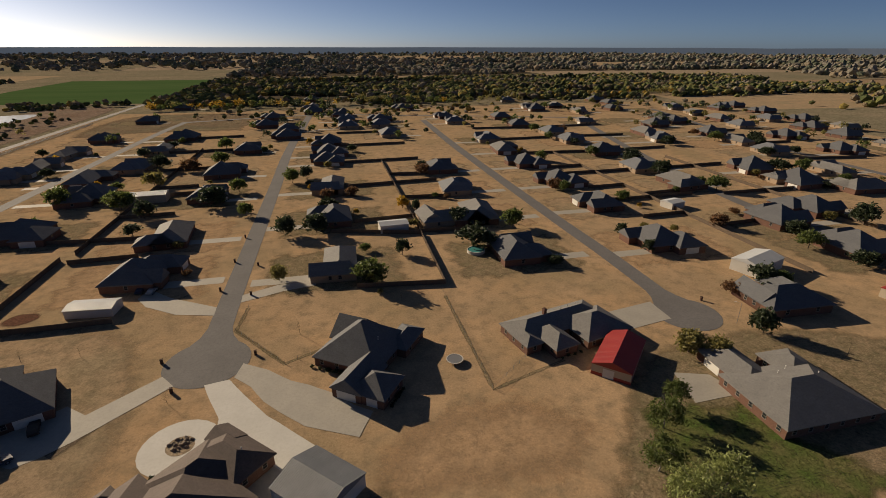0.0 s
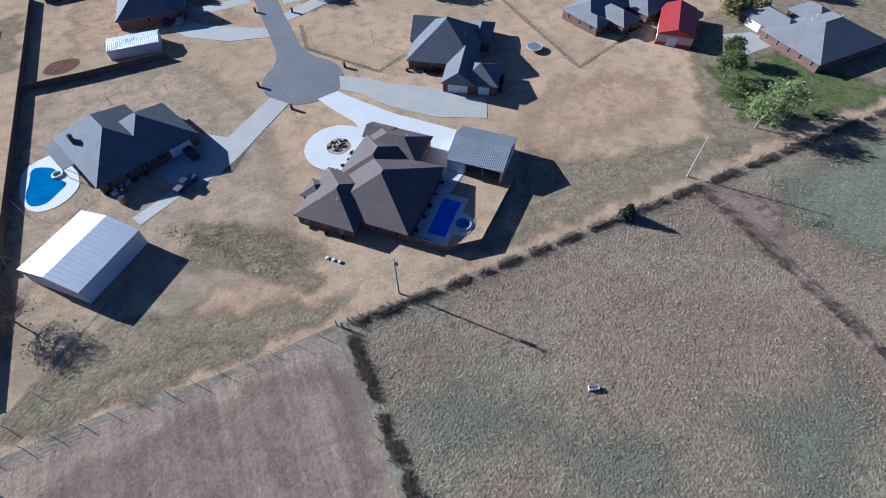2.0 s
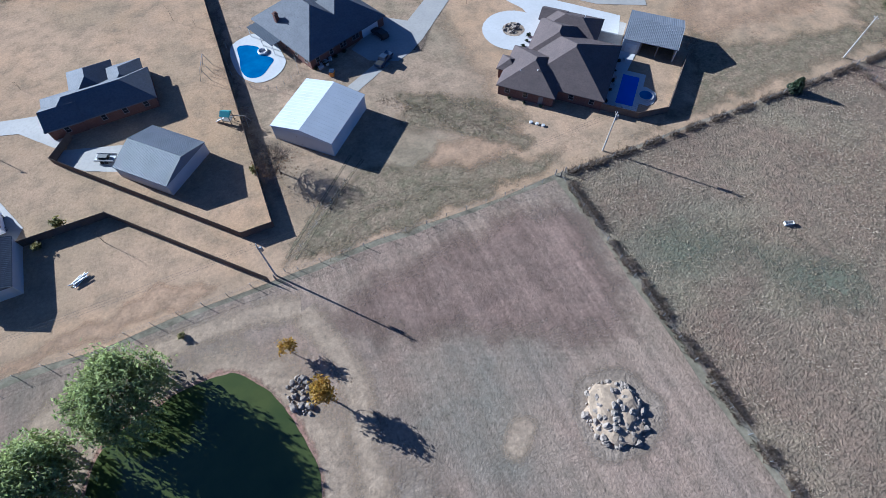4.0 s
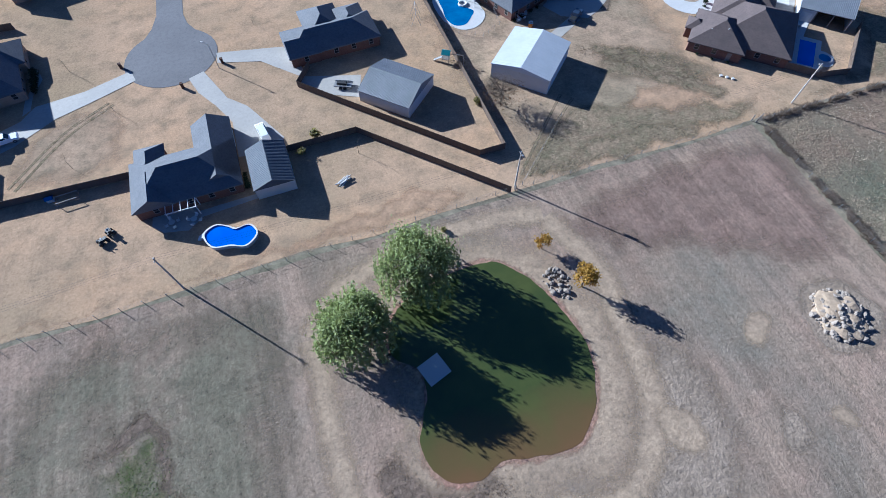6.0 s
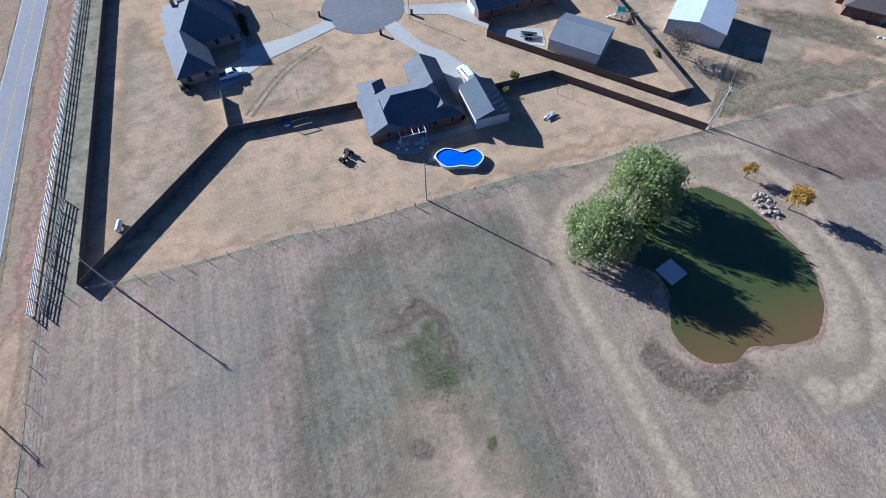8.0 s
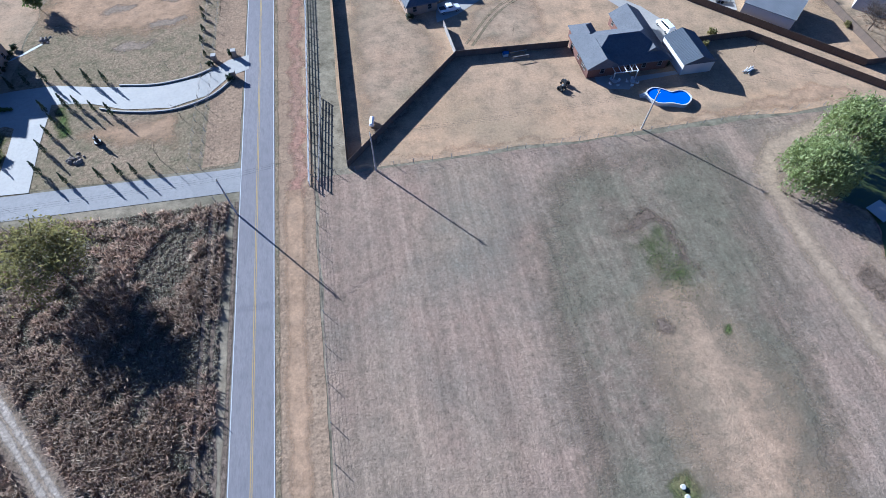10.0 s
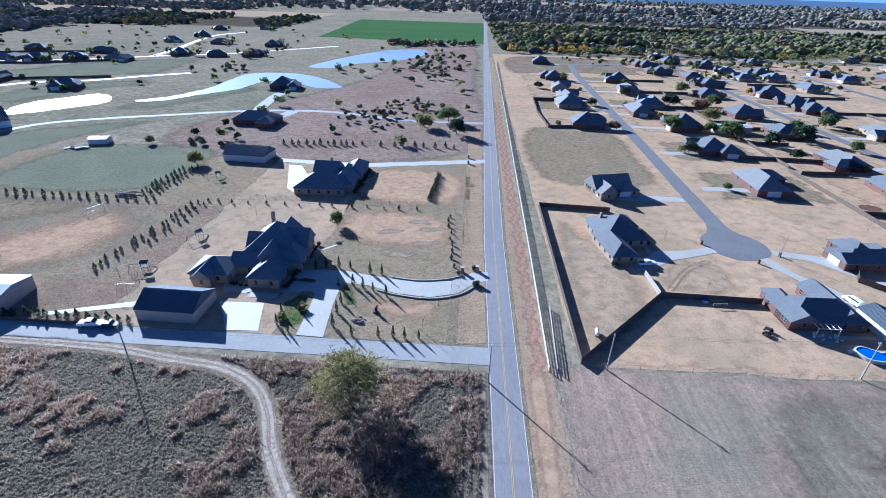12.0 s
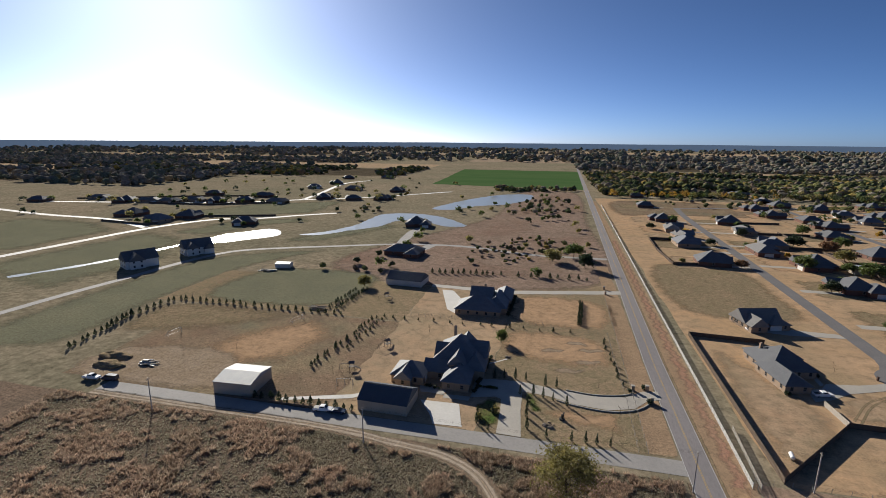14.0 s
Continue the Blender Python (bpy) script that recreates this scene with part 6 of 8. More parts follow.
def above_ground_pool():
    ob = thing("above_ground_pool", "kidney-shaped above-ground pool with white rim", "swimming pool", uv(-156.2, 48.6, -18))
    pts = smooth_line([(-4.9, 0.2), (-3.2, 2.3), (-0.6, 2.0), (0.8, 1.5), (3.2, 2.3), (4.9, 0.3), (3.4, -2.3), (0.6, -2.3), (-2.8, -2.5)], 0.5, True)
    ring_wall(pts, 0.9, "siding", ob, "wall", 0.12)
    ring_wall([p * 1.03 for p in pts], 0.97, "trim", ob, "rim", 0.32, 0.87)
    bm = bmesh.new()
    bm.faces.new([bm.verts.new((p.x * 0.96, p.y * 0.96, 0.8)) for p in pts])
    part("water", bm, M["pool_blue"], ob)
    bm = bmesh.new()
    for i in range(4):
        block(bm, -5.2 - 0.3 * (3 - i), -0.5, 0, -4.95 - 0.3 * (2 - i), 0.5, 0.23 * (i + 1))
    part("steps", bm, M["trim"], ob)


above_ground_pool()

# ---- fences ----
privacy_fence("dark weathered board fence round a back yard", [(-98.8, 190), (-100.2, 51.4), (-105.8, 51.4), (-136.8, 84.6), (-133.0, 90.4)])
privacy_fence("dark weathered board fence", [(-142.6, 66.0), (-127.8, 66.3), (-103.6, 40.6)])
privacy_fence("dark weathered board fence along the lot", [(-172.6, 69.8), (-199.9, 70.6), (-227.6, 40.8), (-226.6, 132.0), (-199.5, 130)])
privacy_fence("pale board fence between two lots", [(-200.6, 82.5), (-199.9, 70.9)], material="fence_pale")
privacy_fence("weathered board fence across the lot", [(-98.9, 138), (-84.9, 137.4), (-64, 137.8)])
privacy_fence("board fence of a side yard", [(5.2, 144.2), (33.8, 140.9), (34.6, 188.0), (-2, 198)])
privacy_fence("weathered board fence behind the houses", [(34.8, 190), (34.0, 330)], span=4.0)
privacy_fence("weathered board fence behind the houses", [(-96, 195), (-92, 400)], span=5.0)
privacy_fence("weathered board fence behind the houses", [(160, 120), (160, 330)], span=5.0)
privacy_fence("weathered board fence behind the houses", [(228, 150), (232, 300)], span=5.0)
for y in (182, 233, 283):
    privacy_fence("board fence between two lots", [(34.6, y + 8), (60, y + 6)], span=3.0)
    privacy_fence("board fence between two lots", [(138, y + 4), (160, y + 5)], span=3.0)
    privacy_fence("board fence between two lots", [(160, y - 14), (186, y - 12)], span=3.0)
    privacy_fence("board fence between two lots", [(-95, y + 4), (-72, y + 5)], span=3.0)
privacy_fence("board fence round a corner lot", [(-178, 262), (-206, 258), (-208, 300), (-206, 345), (-186, 346)], span=3.0)
privacy_fence("weathered board fence round the pool yard", [(-29.7, 52.0), (-24.3, 46.6), (-17.6, 45.4), (-2.8, 57.9)])
rail_fence("long pale rail fence beside the road", [(-235.3, 37.5), (-234.2, 86), (-230.5, 300), (-226, 560)], h=1.5, material="trim")
rail_fence("pale rail fence beside the road verge", [(-233.5, 37.5), (-231.9, 62)], h=1.4, material="fence_pale")
wire_fence("wire field fence on thin steel posts", [(-234, 39.8), (-168, 40.0), (-102.6, 41.0), (-46.6, 39.9)], thick=0.014)
wire_fence("old wire fence overgrown with weeds", [(-46.6, 39.9), (8.5, 39.6), (52.9, 41.2), (94, 40.2), (180, 39.0)], thick=0.02)
wire_fence("old wire fence between two fields", [(-46.6, 39.9), (-46.6, -120)], thick=0.02)
wire_fence("sagging wire fence beside the road", [(-234.4, 37), (-234.2, 28), (-233.8, -8), (-232.7, -31), (-232, -90)], span=6)
wire_fence("wire fence across the pasture", [(29.6, 39.6), (29.9, 5), (27.5, -4), (26, -60)], span=5)
wire_fence("wire fence along the brush lot", [(-253.2, 37), (-253.2, -90)], span=4)
wire_fence("wire fence of the estate", [(-256.3, 45.4), (-256.0, 73), (-255.6, 173)], span=3.5)
wire_fence("wire fence of the estate", [(-258.6, 45.4), (-258.3, 73), (-259, 123.5), (-284.6, 126.8), (-343, 126.3)], span=3.5)
wire_fence("thin wire fence round a paddock", [(-457.7, 123.2), (-459.3, 162.2), (-452.7, 188), (-387.6, 196.1), (-311.4, 206.0), (-258, 208)], span=5)
wire_fence("wire fence beside the worn lane", [(-100.7, 41.5), (-85.1, 55.7)], span=5)

# ---- poles and cables ----
POLES = [(-222.2, 39.2), (-165.5, 41.0), (-102.4, 41.4), (-35.6, 42.1), (29.6, 43.0), (93.4, 42.9)]
for k, (x, y) in enumerate(POLES):
    utility_pole(x, y, drum=k in (2, 3))
utility_pole(-248.9, 33.0, label="wooden utility pole beside the road")
utility_pole(-393, 33, label="wooden utility pole beside the dirt lane")
utility_pole(-327.8, 32.6, label="wooden utility pole beside the dirt lane")
ends = [(-327.8, 32.6), (-248.9, 33.0)] + POLES
for k, ((x0, y0), (x1, y1)) in enumerate(zip(ends, ends[1:])):
    cable = thing("cable", "thin sagging power line between two poles", "cable", None, "power lines")
    for dy in (-0.45, 0.0, 0.45):
        bm = bmesh.new()
        hose(bm, [Vector((x0 + (x1 - x0) * i / 12, y0 + (y1 - y0) * i / 12 + dy, 10.25 - 3.6 * i / 12 * (1 - i / 12))) for i in range(13)], 0.012, 3)
        part("strand", bm, M["black"], cable)

# ---- trees ----
def willow(x, y, h, rad, seed):
    ob = thing("willow", "full green weeping willow on the pond bank", "tree", pose(x, y, 0), "willows at the pond")
    part("trunk", trunk_mesh(h * 0.7, 0.28, rad * 0.75, 12, seed), M["bark"], ob)
    r = np.random.RandomState(seed)
    dome = crown_points(rad * 0.86, rad * 0.86, h * 0.42, h * 0.56, 90, 90, seed, 0.16)
    strands = []
    for k in range(150):
        a, q = r.uniform(0, 6.283), rad * r.uniform(0.55, 1.02)
        z1 = h * r.uniform(0.5, 0.85)
        m = 22
        t = np.linspace(0, 1, m)[:, None]
        base = np.array([[q * math.cos(a), q * math.sin(a), z1]])
        strands.append(base + t * np.array([[0.25 * math.cos(a), 0.25 * math.sin(a), -z1 * r.uniform(0.5, 0.95)]]) + r.normal(size=(m, 3)) * 0.13)
    leaves("crown", np.concatenate([dome] + strands), 0.3, M["leaf_willow"], ob, seed, 0.6, 1.3)


willow(-126.6, 28.6, 11.0, 6.9, 3)
willow(-139.1, 21.6, 10.0, 6.4, 5)
tree("small golden-leaved tree at the pond", -103.5, 27.0, 3.6, 1.6, "leaf_yellow", lobes=16, per=26, size=0.28, seed=4)
tree("golden-leaved tree beside the rocks", -100.4, 17.7, 6.4, 2.1, "leaf_yellow", lobes=34, per=34, size=0.3, seed=6)
tree("tall olive-leaved tree in the brush", -276.8, 24.3, 12.0, 8.6, "leaf_olive", lobes=100, per=50, size=0.34, seed=9, fine=6, low=0.02, limbs=16, spread=0.2)
tree("bare thicket tree with a few rust leaves", -96.0, 63.5, 5.6, 5.4, "leaf_rust", lobes=50, per=7, size=0.2, seed=12, fine=26, low=0.05, limbs=40)
for k, (x, y, h, r) in enumerate([(62.4, 66.5, 7, 4.2), (54.4, 48.5, 8.5, 5.5), (54.6, 57, 7.5, 4.6), (63.5, 50.5, 8.0, 5.0), (69, 71.5, 6.5, 3.4)]):
    tree("light green tree with pale trunk on the lawn", x, y, h, r, "leaf_willow" if k % 2 else "leaf_green", "bark_pale", lobes=44, per=36, size=0.34, seed=20 + k, low=0.15, spread=0.2)
cypress("round dark juniper bush at the fence", 11.2, 39.3, 3.4, 1.5, seed=31, n=600, name="juniper")
OAKS = [("leaf_dark", -8, 200, 8, 6.5), ("leaf_green", 75, 188, 8, 5), ("leaf_dark", 23.6, 168, 6, 3.4), ("leaf_olive", -20, 156, 5.5, 3.4), ("leaf_green", -22, 286, 8, 5), ("leaf_green", -99, 252, 9, 7), ("leaf_dark", -105, 338, 9, 7), ("leaf_dark", -14, 294, 7, 5),
        ("leaf_green", -49, 273, 7, 4.5), ("leaf_dark", 112, 92, 7, 4), ("leaf_olive", 86, 89, 6, 4.6), ("leaf_olive", 91, 85, 5.5, 4.0), ("leaf_green", 122, 234, 6, 3.5), ("leaf_green", 179, 139, 7, 5), ("leaf_dark", 116, 169, 5, 3.0)]
MORE = [("leaf_dark", 116, 150, 5, 3), ("leaf_rust", 163, 168, 6, 4), ("leaf_dark", 228, 156, 9, 7), ("leaf_dark", 266, 148, 9, 8), ("leaf_yellow", 32.5, 225, 6, 3.4), ("leaf_dark", 38, 218, 6, 2.4), ("leaf_rust", -3, 251, 5, 4), ("leaf_rust", 10, 252, 5, 4), ("leaf_dark", -20, 200, 8, 5), ("leaf_green", -40, 230, 6, 3.5), ("leaf_dark", -84, 235, 8, 5),
        ("leaf_olive", -95, 290, 9, 6), ("leaf_rust", -85, 330, 8, 6), ("leaf_green", -70, 345, 8, 6), ("leaf_green", -300, 106.5, 5, 2.6), ("leaf_olive", -282, 247, 8, 7), ("leaf_green", -268, 262, 9, 7), ("leaf_dark", -262, 234, 9, 6), ("leaf_olive", -380, 164, 6, 4)]
KINDS = {}
for leaf, x, y, h, r in OAKS + MORE:
    if leaf not in KINDS:
        KINDS[leaf] = tree("broad-crowned yard tree on a dry lawn", 0, 0, 8, 5, leaf, lobes=44, per=22, size=0.8, seed=40 + len(KINDS), low=0.04, spread=0.22)
        KINDS[leaf].matrix_basis = pose(x, y, 0) @ Matrix.Diagonal((r / 5, r / 5, h / 8, 1))
    else:
        ob = copy_thing(KINDS[leaf], pose(x, y, 0, 0, 0, 37 * x))
        ob.matrix_basis = pose(x, y, 0, 0, 0, 37 * x) @ Matrix.Diagonal((r / 5, r / 5, h / 8, 1))

keys = list(KINDS)
yard = random.Random(21)
far_trees = {}
for hx, hy in HOMES:
    near = -240 < hx < 340 and hy < 420
    for k in range(3 if near else 2):
        q, d = yard.uniform(0, 6.283), yard.uniform(12, 19)
        x, y = hx + d * math.cos(q), hy + d * math.sin(q)
        if any(abs(x - sx - (y - 112) * sl) < 6 for sx, sl in ((-33.6, 0.012), (-163, 0.042), (98.5, 0.0))):
            x += 14
        sc = yard.uniform(0.4, 0.95) if yard.random() < 0.8 else yard.uniform(0.95, 1.3)
        if not near:
            far_trees.setdefault(yard.choice(("leaf_dark", "leaf_green", "leaf_olive")), []).append((x, y, sc))
            continue
        if yard.random() < 0.35:
            continue
        ob = copy_thing(KINDS[yard.choice(keys + ["leaf_dark", "leaf_dark", "leaf_green", "leaf_olive"])], pose(x, y, 0, 0, 0, yard.uniform(0, 360)))
        ob.matrix_basis = ob.matrix_basis @ Matrix.Diagonal((sc, sc, sc * yard.uniform(0.75, 1.05), 1))
for k in range(110):
    x = -205 + k * 7.5 + yard.uniform(-6, 6)
    y = 672 + 36 * noise.noise(Vector((x * 0.01, 0, 3))) + yard.uniform(-14, 10) + (50 if x > 250 else 0)
    far_trees.setdefault(yard.choice(("leaf_yellow", "leaf_olive", "leaf_olive", "leaf_green", "leaf_green", "leaf_dark")), []).append((x, y, yard.uniform(0.8, 1.6)))
for x0, x1, y0, y1, n in ((-420, -255, 200, 640, 34), (-900, -430, 300, 880, 60), (-20, 480, 440, 680, 60)):
    for k in range(n):
        far_trees.setdefault(yard.choice(("leaf_dark", "leaf_green", "leaf_olive")), []).append((yard.uniform(x0, x1), yard.uniform(y0, y1), yard.uniform(0.35, 0.9)))
for j, (leaf, spots) in enumerate(far_trees.items()):
    spots = [q for q in spots if not in_pond(q[0], q[1])]
    pts = np.concatenate([crown_points(4.1, 4.1, 3.3, 4.3, 16, 9, 300 + i, 0.24) * sc + np.array([x, y, 0.0]) for i, (x, y, sc) in enumerate(spots)])
    tagged(leaves("far_trees", pts, 0.95, M[leaf], None, 90 + j), "distant trees with late-autumn leaves among the houses", "trees", kind="stuff")
for x in (-96, 34, 160, 229, 345):
    for y in range(210, 470, 60):
        privacy_fence("weathered board fence dividing back yards", [(x - 26, y + yard.uniform(-4, 4)), (x + 26, y + yard.uniform(-4, 4))], span=6.5)

first = None
ROWS_OF_CYPRESS = [[(-299, 76.6), (-296, 77.4), (-292.3, 77.8), (-288.9, 77.9), (-282.5, 75.6), (-279, 75.2), (-290, 67.6), (-287.6, 63.9), (-287.4, 59.8), (-287.4, 55.4), (-286.9, 49.4), (-297.2, 46.4), (-300.8, 48.9), (-301.2, 53.6), (-297.0, 55)], [(-286, 68.4), (-283, 67.4), (-280, 66.4), (-276, 64.2), (-281.6, 46.4), (-275.1, 46.4), (-271.5, 46.6), (-268.7, 46.4), (-265.3, 46.6)]]
for row in ROWS_OF_CYPRESS:
    for x, y in row:
        if first is None:
            first = cypress("slender dark juniper beside the driveway", x, y, 3.2, 0.5, seed=50, group="junipers along the driveway")
        else:
            s = rnd.uniform(0.8, 1.25)
            copy_thing(first, pose(x, y, 0, 0, 0, rnd.uniform(0, 360))).scale = (s, s, s)
plump = None


def hedge_tree(x, y, s=1.0, label="small dark evergreen in a planted row"):
    global plump
    if plump is None:
        plump = cypress(label, x, y, 2.2, 0.8, seed=61, group="evergreens in planted rows", n=150)
    else:
        copy_thing(plump, pose(x, y, 0, 0, 0, rnd.uniform(0, 360))).scale = (s, s, s)


def planted(a, b, n, jitter=0.4, s=1.0):
    for i in range(n):
        t = i / max(1, n - 1)
        hedge_tree(a[0] + (b[0] - a[0]) * t + rnd.uniform(-jitter, jitter), a[1] + (b[1] - a[1]) * t + rnd.uniform(-jitter, jitter), s * rnd.uniform(0.75, 1.2))


planted((-369, 47.0), (-337, 47.2), 13)
planted((-362.3, 69.7), (-357.3, 120.0), 18, 0.7, 0.8)
planted((-356.8, 86.7), (-353.5, 121.6), 10, 0.7, 0.8)
planted((-378.8, 126.7), (-376.5, 158.0), 12, s=0.9)
planted((-383.5, 127.5), (-381.5, 156.0), 10, s=0.9)
planted((-459.0, 121.0), (-374.0, 120.4), 24, s=1.0)
planted((-457.0, 62.0), (-463.2, 97.0), 12, s=1.2)
planted((-463.2, 97.0), (-460.5, 119.0), 7, s=1.2)
planted((-350.8, 200.1), (-311.4, 204.4), 12, 0.8, 1.3)
planted((-300.0, 204.0), (-262.0, 206.0), 8, 1.2, 1.3)
planted((-350, 122), (-273, 122.8), 13, 1.0, 0.7)
planted((-261, 118), (-258.4, 82), 9, 0.6, 0.7)
planted((-270, 133), (-268, 162), 13, 0.2, 0.9)
planted((-269, 133), (-267, 162), 13, 0.2, 0.9)

# ---- far woods ----
def scatter(n, x0, y0, x1, y1, seed, keep=None):
    r = np.random.RandomState(seed)
    p = np.stack([r.uniform(x0, x1, n), r.uniform(y0, y1, n)], 1)
    return p[[noise.noise(Vector((x * 0.006, y * 0.006, 0))) > keep for x, y in p]] if keep is not None else p


CLEAR = [(-1500, 1250, -640, 1500), (-545, 750, -225, 1300), (-2600, 1750, -1200, 2100), (-200, 1180, 420, 1330), (600, 1300, 1500, 1500), (-180, 1900, 900, 2150), (1100, 1900, 2600, 2300), (-1800, 2600, -300, 3000), (100, 2700, 1600, 3200), (-900, 3300, 1200, 3800), (1700, 900, 2700, 1150), (900, 820, 1500, 980), (-2400, 900, -1500, 1080)]


def woodland(stands, material, label, seed):
    """Crowns scattered over stands: (count, box, seed, noise threshold, crown radius)."""
    pts, sizes = [], []
    for n, box, k, keep, size in stands:
        p = scatter(n, *box, k, keep)
        for x0, y0, x1, y1 in CLEAR:
            p = p[~((p[:, 0] > x0) & (p[:, 0] < x1) & (p[:, 1] > y0) & (p[:, 1] < y1))]
        p = p[[not in_pond(x, y) for x, y in p]]
        s = size * 1.3 * np.random.RandomState(k + 50).uniform(0.5, 1.35, len(p))
        pts.append(np.column_stack([p, s * np.random.RandomState(k + 90).uniform(0.3, 1.3, len(p))]))
        sizes.append(s)
    lumps("woods", np.concatenate(pts), np.concatenate(sizes), material, label, "woods", seed, 0.75)


# dark sheets under the stands, painted shade that fills gaps between crowns
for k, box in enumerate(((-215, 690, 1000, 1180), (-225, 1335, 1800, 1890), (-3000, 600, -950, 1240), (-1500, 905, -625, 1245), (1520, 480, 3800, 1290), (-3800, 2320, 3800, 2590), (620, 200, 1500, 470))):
    patch("ground_woods", rect(*box), 0.022 + 0.0005 * k, M["shaded_litter_soft"], "brown leaf litter with the shade between crowns painted in", wobble=14, step=40, rim=70)
woodland([(14000, (-215, 690, 1000, 1180), 1, -0.25, 3.8), (260, (-150, 560, 500, 700), 11, 0.0, 2.4), (2600, (-1500, 900, -620, 1250), 3, -0.2, 4.2), (1500, (620, 200, 1600, 900), 6, 0.05, 4.5), (500, (-420, 640, -250, 880), 8, 0.1, 3.0), (240, (-420, 190, -262, 320), 9, 0.15, 1.4), (420, (-500, 420, -262, 640), 10, 0.1, 2.0)], M["woods"], "brown and olive late-autumn woods", 3)
woodland([(9000, (-225, 1330, 1800, 2700), 2, -0.2, 5.5), (9000, (-3000, 600, -950, 1750), 4, -0.3, 5.5), (11000, (-3800, 1750, 3800, 4500), 5, -0.1, 9), (4500, (1200, 300, 3800, 1900), 7, -0.1, 8)], M["grey_woods"], "bare far woods, grey-brown lightened by painted haze", 4)

# ---- brush and grasses ----
r = np.random.RandomState(5)
p = np.concatenate([np.stack([r.uniform(-345, -250.8, 105000), r.uniform(-72, 36, 105000)], 1), np.stack([r.uniform(-430, -345, 42000), r.uniform(-72, 36, 42000)], 1), np.stack([r.uniform(-430, -250.8, 12000), r.uniform(-120, -72, 12000)], 1)])
lane = np.array([(a.x + (b.x - a.x) * k, a.y + (b.y - a.y) * k) for a, b in zip(LANE, LANE[1:]) for k in (0.0, 0.33, 0.66)])
d = np.min(((p[:, None] - lane[None]) ** 2).sum(-1), 1)
w = np.array([noise.noise(Vector((x * 0.09, y * 0.09, 2))) + 0.6 * noise.noise(Vector((x * 0.35, y * 0.35, 7))) for x, y in p])
east = p[:, 0] > np.interp(p[:, 1], lane[::-1, 1], lane[::-1, 0])
w = w - np.where(east, 0.0, 0.08) - 0.5 * np.exp(-((p[:, 0] + 317) ** 2 + (p[:, 1] - 12) ** 2) / 260)
rut = (np.abs(p[:, 0] + 253.5) < 0.45) | (np.abs(p[:, 0] + 251.9) < 0.35)
p, d, w = p[~rut], d[~rut], w[~rut]
tufts("tall_grass", p[(d > 6.5) & (w > -0.08)], 0.75, 0.15, M["tall_grass"], "rust-brown tall dry grass and weeds", 6, 5, 0.6)
tufts("low_weeds", p[(d > 5.0) & (w <= -0.08)], 0.3, 0.13, M["low_weed"], "low grey-brown dry weeds", 9, 4)
q = np.stack([r.normal(-173.6, 1.9, 900), r.normal(8.5, 4.4, 900)], 1)
tufts("green_weeds", q, 0.10, 0.06, M["weed_green"], "green weeds in the mown field", 10, 4)
p = np.stack([r.uniform(-46, 70, 30000), r.uniform(-60, 39, 30000)], 1)
w = np.array([noise.noise(Vector((x * 0.05, y * 0.05, 4))) + 0.8 * noise.noise(Vector((x * 0.25, y * 0.25, 9))) for x, y in p])
tufts("pasture_grass", p[w > -0.05], 0.2, 0.06, M["pale_grass"], "rough straw-coloured pasture tufts", 7, 5, 1.0)
p = np.concatenate([np.stack([r.normal(-46.0, 0.55, 3800), r.uniform(-100, 39, 3800)], 1), np.stack([r.uniform(-46, 120, 4200), r.normal(39.9, 0.4, 4200)], 1), np.stack([r.normal(29.7, 0.6, 900), r.uniform(-30, 39, 900)], 1)])
keep = np.array([noise.noise(Vector((x * 0.3, y * 0.3, 8))) > -0.12 for x, y in p])
tufts("fence_weeds", p[keep], 0.55, 0.07, M["dry_stalk"], "tall dark dead weeds along the fence lines", 8, 6, 0.7)

def weed_drift(label, spots, seed, material="dry_stalk", height=0.3, n=52, spread=2.2):
    """Dead weeds gathered round a line of spots."""
    q = np.random.RandomState(seed)
    c = np.asarray(spots, float)
    xy = c.repeat(n, 0) + q.normal(size=(len(c) * n, 2)) * spread * q.uniform(0.3, 1.0, (len(c) * n, 1))
    tufts("dry_weeds", xy, height * 0.5, 0.05, M[material], label, seed, 5, 0.9)


weed_drift("brown dead weeds on rough earth beside the shed", [(-70, 74), (-68, 71), (-66, 69), (-63, 67), (-61, 65), (-59, 62), (-57, 60), (-55, 58), (-53, 57), (-51, 55), (-62, 70), (-58, 66), (-54, 62), (-50, 60)], 31, n=80)
weed_drift("grey-green weeds along the back fence", [(-x, 42 + 2.5 * math.sin(x * 0.4)) for x in range(48, 100, 3)], 32, "grey_grass", 0.2, 30, 1.8)
weed_drift("rough weeds along the pool yard fence", [(x, 42.5 + 2 * math.sin(x)) for x in range(-44, 60, 4)], 33, "grey_grass", 0.2, 24, 1.6)
weed_drift("dark dead weeds at the muddy end of the pond", [(-140, 1), (-139, -3), (-137, -6), (-133, -8), (-129, -8), (-126, -7)], 34, n=120, height=0.22, spread=1.8)
weed_drift("dark weeds round the green patch", [(-180, 17), (-178, 20), (-174, 21), (-170, 19), (-168, 14), (-168, 8)], 35, n=100, height=0.15, spread=1.8)

